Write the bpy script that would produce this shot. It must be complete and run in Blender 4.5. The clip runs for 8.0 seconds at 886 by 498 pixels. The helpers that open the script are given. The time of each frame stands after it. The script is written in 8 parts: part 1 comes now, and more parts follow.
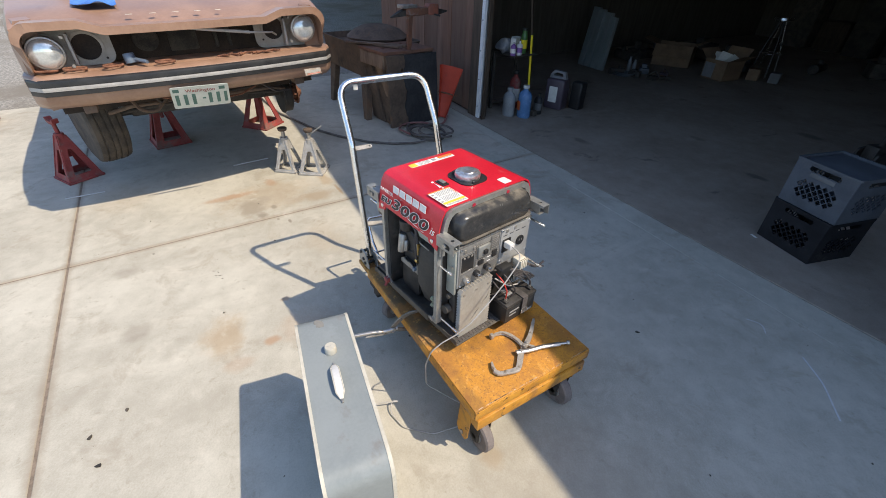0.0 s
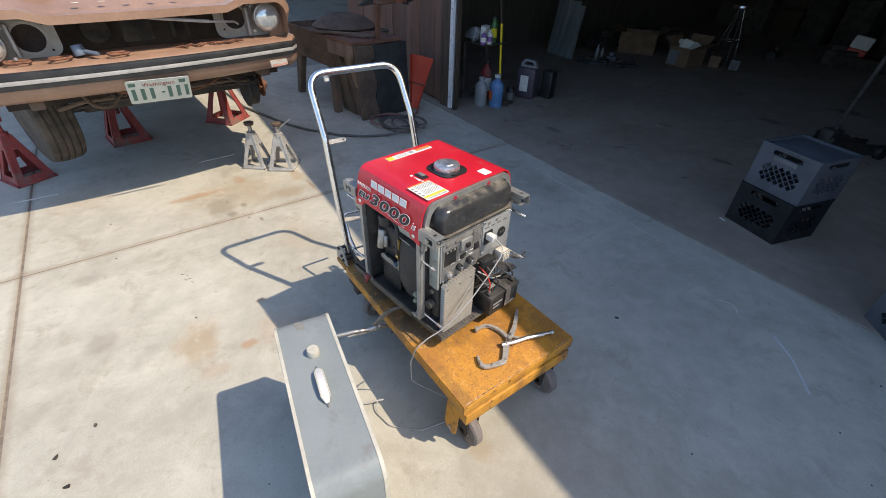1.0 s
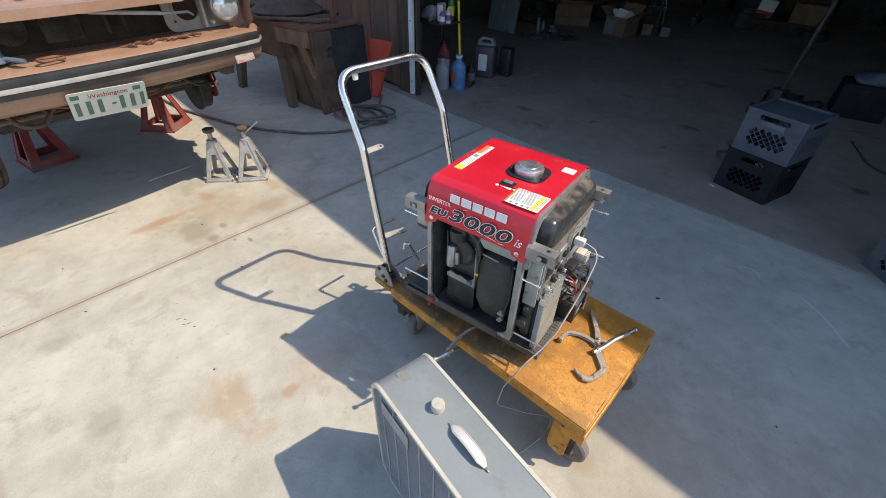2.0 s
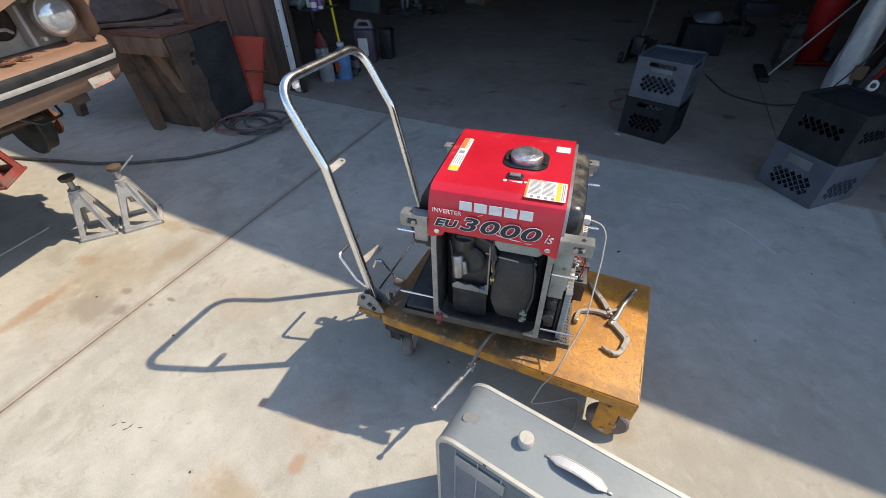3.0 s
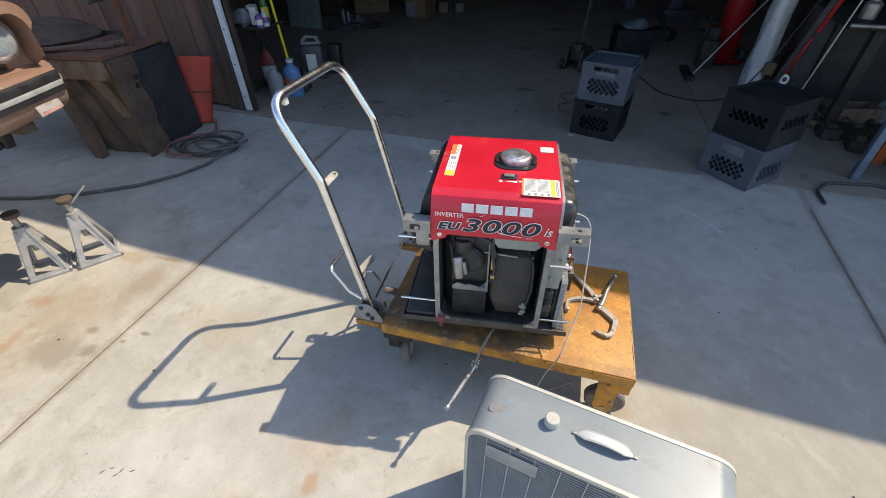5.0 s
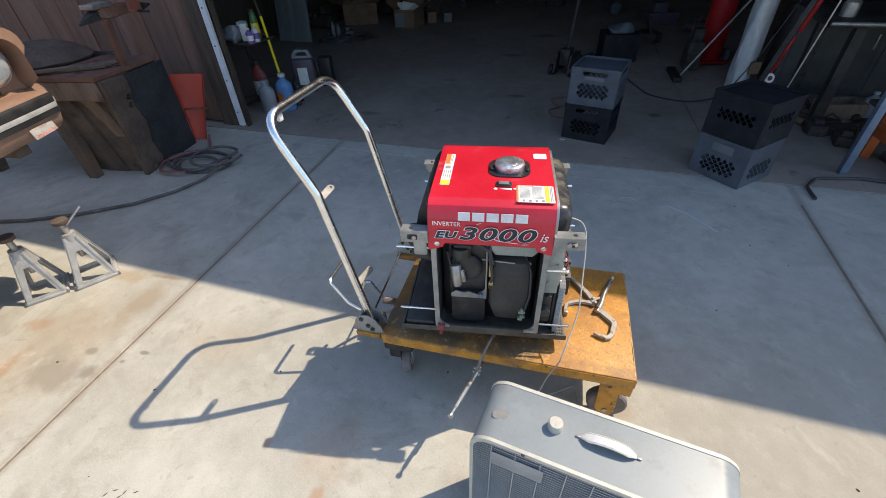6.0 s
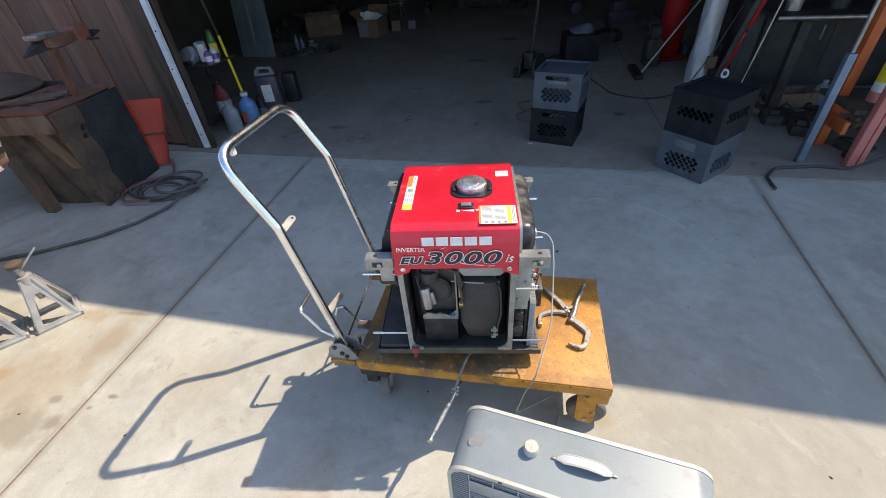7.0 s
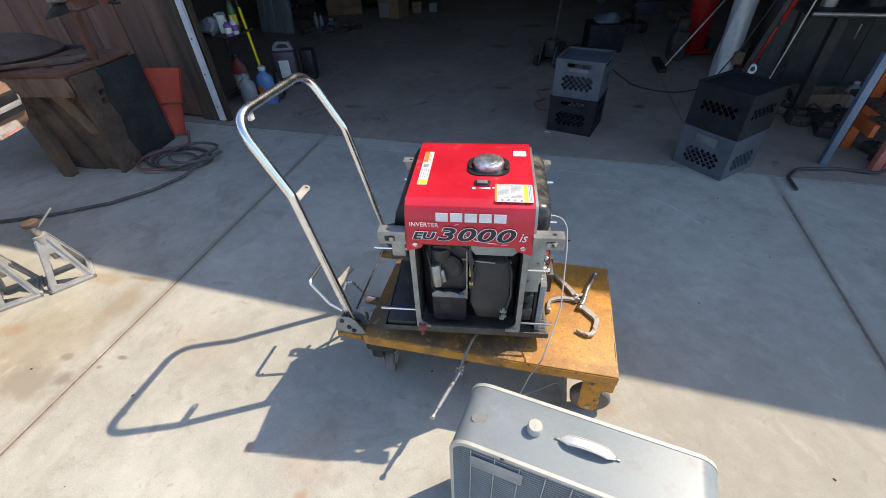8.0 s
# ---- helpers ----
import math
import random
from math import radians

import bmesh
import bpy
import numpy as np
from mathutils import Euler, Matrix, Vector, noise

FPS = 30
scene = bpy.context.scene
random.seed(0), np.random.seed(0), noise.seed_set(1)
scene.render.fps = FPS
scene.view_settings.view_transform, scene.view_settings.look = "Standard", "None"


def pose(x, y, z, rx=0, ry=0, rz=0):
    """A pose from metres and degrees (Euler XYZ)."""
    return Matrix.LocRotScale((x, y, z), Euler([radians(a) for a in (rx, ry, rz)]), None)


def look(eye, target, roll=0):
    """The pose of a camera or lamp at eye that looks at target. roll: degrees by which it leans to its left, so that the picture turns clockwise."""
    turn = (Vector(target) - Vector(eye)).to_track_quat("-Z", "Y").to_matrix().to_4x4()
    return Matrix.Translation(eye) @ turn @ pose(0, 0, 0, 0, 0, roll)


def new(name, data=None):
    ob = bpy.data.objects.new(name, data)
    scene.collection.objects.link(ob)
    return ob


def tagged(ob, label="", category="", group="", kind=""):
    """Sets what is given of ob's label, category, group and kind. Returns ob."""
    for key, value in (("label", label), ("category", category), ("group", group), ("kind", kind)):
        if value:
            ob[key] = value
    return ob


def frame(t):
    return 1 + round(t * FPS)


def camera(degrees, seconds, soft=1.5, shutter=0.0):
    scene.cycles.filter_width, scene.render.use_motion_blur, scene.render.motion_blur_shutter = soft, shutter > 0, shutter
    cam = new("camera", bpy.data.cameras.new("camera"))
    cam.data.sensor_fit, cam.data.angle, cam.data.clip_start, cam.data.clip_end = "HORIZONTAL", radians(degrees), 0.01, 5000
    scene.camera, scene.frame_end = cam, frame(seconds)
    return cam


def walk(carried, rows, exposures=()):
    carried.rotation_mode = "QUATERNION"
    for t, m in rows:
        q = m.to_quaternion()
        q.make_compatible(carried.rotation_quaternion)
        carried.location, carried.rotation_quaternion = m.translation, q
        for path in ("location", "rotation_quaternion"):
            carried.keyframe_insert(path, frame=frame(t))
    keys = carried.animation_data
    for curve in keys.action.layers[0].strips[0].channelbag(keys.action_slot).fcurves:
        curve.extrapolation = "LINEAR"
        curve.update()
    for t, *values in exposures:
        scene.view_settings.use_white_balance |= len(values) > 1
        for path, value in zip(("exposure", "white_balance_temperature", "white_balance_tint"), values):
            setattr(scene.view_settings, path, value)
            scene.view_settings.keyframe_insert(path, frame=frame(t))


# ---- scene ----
# ---- camera and path ----
cam = camera(93.1, 8.0, soft=0.9)
PATH = [
    (0, (0.591, -0.515, 1.455), (-0.788, 0.368, 0.306), 1.6),
    (0.5, (0.571, -0.501, 1.442), (-0.779, 0.412, 0.281), 1.8),
    (1, (0.556, -0.519, 1.446), (-0.737, 0.451, 0.268), 2.0),
    (1.5, (0.356, -0.663, 1.435), (-0.839, 0.393, 0.228), 1.7),
    (1.7, (0.249, -0.729, 1.435), (-0.897, 0.37, 0.219), 1.8),
    (2.8, (-0.178, -0.759, 1.399), (-0.915, 0.569, 0.097), -0.8),
    (3, (-0.24, -0.78, 1.404), (-0.879, 0.601, 0.107), -1.1),
    (3.5, (-0.313, -0.824, 1.415), (-0.795, 0.638, 0.138), -0.7),
    (4, (-0.33, -0.865, 1.421), (-0.784, 0.614, 0.153), -0.7),
    (4.5, (-0.347, -0.866, 1.417), (-0.791, 0.614, 0.148), -0.5),
    (6, (-0.352, -0.874, 1.428), (-0.784, 0.636, 0.189), -2.5),
    (6.5, (-0.333, -0.852, 1.454), (-0.739, 0.673, 0.225), -3.7),
    (7, (-0.315, -0.82, 1.466), (-0.667, 0.716, 0.234), -4.6),
    (7.5, (-0.302, -0.828, 1.45), (-0.643, 0.689, 0.192), -3.7),
    (8, (-0.327, -0.836, 1.434), (-0.711, 0.66, 0.163), -2.4),
]
walk(cam, [(t, look(eye, target, roll)) for t, eye, target, roll in PATH],
     [(0.0, 0.18, 6450, 10), (3.0, 0.17, 6450, 10), (4.5, 0.21, 6450, 10), (6.0, 0.25, 6400, 10), (7.0, 0.40, 6350, 10), (8.0, 0.32, 6350, 10)])

# ---- daylight ----
SUN_WAY = Vector((-0.620, -0.435, -1.0)).normalized()
world = bpy.data.worlds.new("sky")
scene.world = world
world.use_nodes = True
_n = world.node_tree
_sky = _n.nodes.new("ShaderNodeTexSky")
_sky.sky_type = 'NISHITA'
_sky.sun_disc = False
_sky.sun_elevation = math.asin(-SUN_WAY.z)
_sky.sun_rotation = math.atan2(0.620, 0.435)
_sky.dust_density = 0.9
_sky.ozone_density = 2.2
_n.links.new(_sky.outputs[0], _n.nodes["Background"].inputs[0])
_n.nodes["Background"].inputs[1].default_value = 0.22
sun_data = bpy.data.lights.new("sun", 'SUN')
sun_data.energy = 4.4
sun_data.angle = radians(0.55)
sun_data.color = (1.0, 0.87, 0.685)
sun = new("sun", sun_data)
sun.matrix_world = look((0, 0, 12), tuple(Vector((0, 0, 12)) + SUN_WAY))
# ---- mesh helpers ----
from mathutils.geometry import delaunay_2d_cdt


def mesh_of(name, bm, material, smooth=35):
    me = bpy.data.meshes.new(name)
    bm.normal_update()
    bm.to_mesh(me)
    bm.free()
    me.materials.append(material)
    if smooth:
        me.shade_smooth()
        me.set_sharp_from_angle(angle=radians(smooth))
    return me


def part(name, bm, material, parent=None, label="", m=None, smooth=35, kind=""):
    """Links a bmesh as one mesh object, under parent where there is one."""
    ob = new(name, mesh_of(name, bm, material, smooth))
    if parent is not None:
        ob.parent = parent
    if m is not None:
        ob.matrix_basis = m
    return tagged(ob, label, kind=kind)


def thing(name, m, label, category, group="", kind=""):
    ob = new(name)
    ob.empty_display_size = 0.1
    ob.matrix_basis = m
    return tagged(ob, label, category, group, kind)


def box(bm, lo, hi, bevel=0.0, m=None, seg=2):
    lo, hi = Vector(lo), Vector(hi)
    c, s = (lo + hi) / 2, hi - lo
    mat = Matrix.Translation(c) @ Matrix.Diagonal((s.x, s.y, s.z, 1))
    if m is not None:
        mat = m @ mat
    vs = bmesh.ops.create_cube(bm, size=1.0, matrix=mat)["verts"]
    if bevel > 0:
        es = list({e for v in vs for e in v.link_edges})
        bmesh.ops.bevel(bm, geom=es, offset=bevel, segments=seg, profile=0.5, affect='EDGES')
    return bm


def cyl(bm, p0, p1, r0, r1=None, seg=16, bevel=0.0):
    p0, p1 = Vector(p0), Vector(p1)
    d = p1 - p0
    rot = d.to_track_quat("Z", "Y").to_matrix().to_4x4()
    vs = bmesh.ops.create_cone(bm, cap_ends=True, segments=seg, radius1=r0, radius2=r0 if r1 is None else r1,
                               depth=d.length, matrix=Matrix.Translation((p0 + p1) / 2) @ rot)["verts"]
    if bevel > 0:
        es = [e for e in {e for v in vs for e in v.link_edges} if any(len(f.verts) > 4 for f in e.link_faces)]
        bmesh.ops.bevel(bm, geom=es, offset=bevel, segments=2, profile=0.5, affect='EDGES')
    return bm


def fillet(pts, r, n=6, closed=False):
    """A polyline with its corners rounded to radius r."""
    pts = [Vector(p) for p in pts]
    out = []
    k = len(pts)
    for i, p in enumerate(pts):
        if not closed and i in (0, k - 1):
            out.append(p)
            continue
        a, b = pts[i - 1] - p, pts[(i + 1) % k] - p
        half = a.angle(b) / 2
        cut = min(r / max(math.tan(half), 1e-4), a.length * 0.49, b.length * 0.49)
        p0, p1 = p + a.normalized() * cut, p + b.normalized() * cut
        for j in range(n + 1):
            s = j / n
            out.append(p0 * (1 - s) ** 2 + p * 2 * s * (1 - s) + p1 * s * s)
    return out


def tube(bm, pts, r, seg=10, closed=False, flat=1.0, up=None):
    """A round bar swept along a polyline; flat squeezes it in its second direction."""
    pts = [Vector(p) for p in pts]
    n = len(pts)
    t0 = (pts[1] - pts[0]).normalized()
    nrm = Vector(up) if up else (Vector((0, 0, 1)) if abs(t0.z) < 0.9 else Vector((1, 0, 0)))
    rings = []
    for i, p in enumerate(pts):
        a = pts[i - 1] if (i > 0 or closed) else p
        b = pts[(i + 1) % n] if (i < n - 1 or closed) else p
        t = (b - a).normalized()
        nrm = (nrm - t * nrm.dot(t)).normalized()
        bi = t.cross(nrm)
        rings.append([bm.verts.new(p + nrm * (r * flat * math.cos(2 * math.pi * j / seg)) + bi * (r * math.sin(2 * math.pi * j / seg)))
                      for j in range(seg)])
    for i in range(n if closed else n - 1):
        u, v = rings[i], rings[(i + 1) % n]
        for j in range(seg):
            bm.faces.new((u[j], u[(j + 1) % seg], v[(j + 1) % seg], v[j]))
    if not closed:
        bm.faces.new(rings[0][::-1])
        bm.faces.new(rings[-1])
    return bm


def prism(bm, outline, depth, m=None, bevel=0.0, hole=None):
    """A flat outline (x, y) made depth thick along z, with a hole of as many points where one is given."""
    m = m or Matrix.Identity(4)
    k = len(outline)
    lo = [bm.verts.new(m @ Vector((x, y, 0))) for x, y in outline]
    hi = [bm.verts.new(m @ Vector((x, y, depth))) for x, y in outline]
    made = []
    for i in range(k):
        j = (i + 1) % k
        made.append(bm.faces.new((lo[i], lo[j], hi[j], hi[i])))
    if hole:
        hl = [bm.verts.new(m @ Vector((x, y, 0))) for x, y in hole]
        hh = [bm.verts.new(m @ Vector((x, y, depth))) for x, y in hole]
        for i in range(k):
            j = (i + 1) % k
            bm.faces.new((hl[j], hl[i], hh[i], hh[j]))
            bm.faces.new((hi[i], hi[j], hh[j], hh[i]))
            bm.faces.new((lo[j], lo[i], hl[i], hl[j]))
    else:
        top, bot = bm.faces.new(hi), bm.faces.new(lo[::-1])
        if bevel > 0:
            bmesh.ops.bevel(bm, geom=list(top.edges) + list(bot.edges), offset=bevel, segments=1, profile=0.5, affect='EDGES')
    return bm


def rounded(x0, y0, x1, y1, r, n=5):
    out = []
    for cx, cy, a0 in ((x1 - r, y1 - r, 0), (x0 + r, y1 - r, 90), (x0 + r, y0 + r, 180), (x1 - r, y0 + r, 270)):
        for j in range(n + 1):
            a = radians(a0 + 90 * j / n)
            out.append((cx + r * math.cos(a), cy + r * math.sin(a)))
    return out


def lathe(bm, profile, m=None, seg=24):
    m = m or Matrix.Identity(4)
    rings = [[bm.verts.new(m @ Vector((r * math.cos(2 * math.pi * j / seg), r * math.sin(2 * math.pi * j / seg), z)))
              for j in range(seg)] for r, z in profile]
    for u, v in zip(rings, rings[1:]):
        for j in range(seg):
            bm.faces.new((u[j], u[(j + 1) % seg], v[(j + 1) % seg], v[j]))
    bm.faces.new(rings[0][::-1])
    bm.faces.new(rings[-1])
    return bm


def loft(bm, rings, closed=True, caps=True):
    """Skin over rings of equally many points."""
    vs = [[bm.verts.new(Vector(p)) for p in ring] for ring in rings]
    k = len(vs[0])
    for u, v in zip(vs, vs[1:]):
        for j in range(k if closed else k - 1):
            bm.faces.new((u[j], u[(j + 1) % k], v[(j + 1) % k], v[j]))
    if caps and closed:
        bm.faces.new(vs[0][::-1])
        bm.faces.new(vs[-1])
    bmesh.ops.recalc_face_normals(bm, faces=bm.faces)
    return bm


def rough_up(bm, amount, scale, seed=0.0):
    for v in bm.verts:
        v.co += noise.noise_vector(v.co * scale + Vector((seed, seed, seed))) * amount
    return bm


def cut(bm, axis, steps):
    """Cuts across one axis, so that a piece can be bent or worn."""
    n = Vector([1 if i == axis else 0 for i in range(3)])
    for s in steps:
        bmesh.ops.bisect_plane(bm, geom=bm.verts[:] + bm.edges[:] + bm.faces[:], plane_co=n * s, plane_no=n)
    return bm


def letters(text, size, depth, material, parent, m, name="lettering", shear=0.0, label="", width=1.0, outline=0.0, spacing=1.0):
    cu = bpy.data.curves.new(name, 'FONT')
    cu.body, cu.size, cu.extrude, cu.align_x, cu.shear = text, size, depth, 'CENTER', shear
    cu.space_character = spacing
    cu.offset = outline
    cu.resolution_u = 3
    tmp = new(name, cu)
    me = bpy.data.meshes.new_from_object(tmp.evaluated_get(bpy.context.evaluated_depsgraph_get()))
    bpy.data.objects.remove(tmp)
    me.materials.clear()
    me.materials.append(material)
    ob = new(name, me)
    if parent is not None:
        ob.parent = parent
    ob.matrix_basis = m @ Matrix.Diagonal((width, 1, 1, 1))
    return tagged(ob, label)


def bars(rows, material, parent, m, name="print_bar", t=0.0008):
    """Unreadable print: (x0, y0, x1, y1) bars, each by itself where they are few."""
    if len(rows) > 12:
        bm = bmesh.new()
        for x0, y0, x1, y1 in rows:
            box(bm, (x0, y0, 0), (x1, y1, t))
        part("fine_print", bm, material, parent, m=m, smooth=0, kind="stuff")
        return
    for x0, y0, x1, y1 in rows:
        bm = bmesh.new()
        box(bm, (x0, y0, 0), (x1, y1, t))
        part(name, bm, material, parent, m=m, smooth=0)


def inside(p, loop):
    hit = False
    for (ax, ay), (bx, by) in zip(loop, loop[1:] + loop[:1]):
        if (ay > p.y) != (by > p.y) and p.x < (bx - ax) * (p.y - ay) / (by - ay) + ax:
            hit = not hit
    return hit


def pierced_plate(bm, outline, holes, t, m):
    """A moulded plate in x and z, t thick, with openings through it."""
    pts, edges = [], []
    for loop in [outline] + holes:
        k = len(pts)
        pts += [Vector(p) for p in loop]
        edges += [(k + a, k + (a + 1) % len(loop)) for a in range(len(loop))]
    vs, _, faces, _, _, _ = delaunay_2d_cdt(pts, edges, [], 1, 1e-6)
    faces = [f for f in faces if not any(inside((vs[f[0]] + vs[f[1]] + vs[f[2]]) / 3, h) for h in holes)]
    front = [bm.verts.new(m @ Vector((v.x, -t / 2, v.y))) for v in vs]
    back = [bm.verts.new(m @ Vector((v.x, t / 2, v.y))) for v in vs]
    used = {}
    for f in faces:
        bm.faces.new([front[a] for a in f])
        bm.faces.new([back[a] for a in f[::-1]])
        for a, b in zip(f, list(f[1:]) + [f[0]]):
            used[(a, b)] = used.get((a, b), 0) + 1
    for a, b in used:
        if (b, a) not in used:
            bm.faces.new((front[b], front[a], back[a], back[b]))
    bmesh.ops.recalc_face_normals(bm, faces=bm.faces)
    return bm


# ---- materials ----
def surface(name, c1, c2, scale=8.0, rough=0.6, metal=0.0, bump=0.15, fine=120.0, spots=None, spots2=None, rvar=0.12, coat=0.0,
            stretch=(1, 1, 1), vary=0.0, detail=6.0, spec=0.5):
    """Two base colours mixed by noise at two scales, with fine relief; spots: (colour, scale, from, to) of dirt or wear."""
    mt = bpy.data.materials.new(name)
    mt.use_nodes = True
    nt = mt.node_tree
    nd, ln = nt.nodes, nt.links
    b = nd["Principled BSDF"]
    tc = nd.new("ShaderNodeTexCoord")
    mp = nd.new("ShaderNodeMapping")
    mp.inputs["Scale"].default_value = stretch
    info = nd.new("ShaderNodeObjectInfo")
    shift = nd.new("ShaderNodeVectorMath")
    shift.operation = 'MULTIPLY_ADD'
    ln.new(info.outputs["Random"], shift.inputs[0])
    shift.inputs[1].default_value = (17.0, 9.0, 5.0) if vary else (0, 0, 0)
    ln.new(tc.outputs["Object"], shift.inputs[2])
    ln.new(shift.outputs[0], mp.inputs["Vector"])

    def nz(sc, det=detail, ro=0.6):
        n = nd.new("ShaderNodeTexNoise")
        n.inputs["Scale"].default_value = sc
        n.inputs["Detail"].default_value = det
        n.inputs["Roughness"].default_value = ro
        ln.new(mp.outputs[0], n.inputs["Vector"])
        return n

    def ramp(src, lo, hi):
        r = nd.new("ShaderNodeMapRange")
        r.interpolation_type = 'SMOOTHSTEP'
        r.inputs["From Min"].default_value, r.inputs["From Max"].default_value = lo, hi
        ln.new(src, r.inputs["Value"])
        return r.outputs["Result"]

    def mix(fac, a, c):
        x = nd.new("ShaderNodeMix")
        x.data_type = 'RGBA'
        ln.new(fac, x.inputs["Factor"])
        for sock, val in ((x.inputs["A"], a), (x.inputs["B"], c)):
            if isinstance(val, tuple):
                sock.default_value = (*val, 1)
            else:
                ln.new(val, sock)
        return x.outputs["Result"]

    big = nz(scale)
    small = nz(fine, 3.0)
    add = nd.new("ShaderNodeMath")
    add.operation = 'MULTIPLY_ADD'
    ln.new(small.outputs["Fac"], add.inputs[0])
    add.inputs[1].default_value = 0.35
    ln.new(big.outputs["Fac"], add.inputs[2])
    col = mix(ramp(add.outputs[0], 0.45, 0.9), c1, c2)
    wear = None
    for sp in (spots, spots2):
        if sp:
            c, sc, lo, hi = sp
            wear = ramp(nz(sc, 8.0, 0.65).outputs["Fac"], lo, hi)
            col = mix(wear, col, c)
    if vary:
        hsv = nd.new("ShaderNodeHueSaturation")
        mul = nd.new("ShaderNodeMapRange")
        mul.inputs["To Min"].default_value, mul.inputs["To Max"].default_value = 1 - vary, 1 + vary
        ln.new(info.outputs["Random"], mul.inputs["Value"])
        ln.new(mul.outputs["Result"], hsv.inputs["Value"])
        ln.new(col, hsv.inputs["Color"])
        col = hsv.outputs["Color"]
    ln.new(col, b.inputs["Base Color"])
    rr = nd.new("ShaderNodeMapRange")
    rr.inputs["To Min"].default_value, rr.inputs["To Max"].default_value = max(rough - rvar, 0.03), min(rough + rvar, 1)
    ln.new(big.outputs["Fac"], rr.inputs["Value"])
    ln.new(rr.outputs["Result"], b.inputs["Roughness"])
    b.inputs["Metallic"].default_value = metal
    b.inputs["Coat Weight"].default_value = coat
    b.inputs["Specular IOR Level"].default_value = spec
    if bump:
        bp = nd.new("ShaderNodeBump")
        bp.inputs["Strength"].default_value = bump
        bp.inputs["Distance"].default_value = 0.004
        ln.new(add.outputs[0], bp.inputs["Height"])
        ln.new(bp.outputs[0], b.inputs["Normal"])
    return mt


def plastic(name, c, rough=0.45, var=0.12, scale=14.0, bump=0.05, **kw):
    return surface(name, tuple(x * (1 - var) for x in c), tuple(min(x * (1 + var), 1) for x in c), scale, rough, bump=bump, **kw)


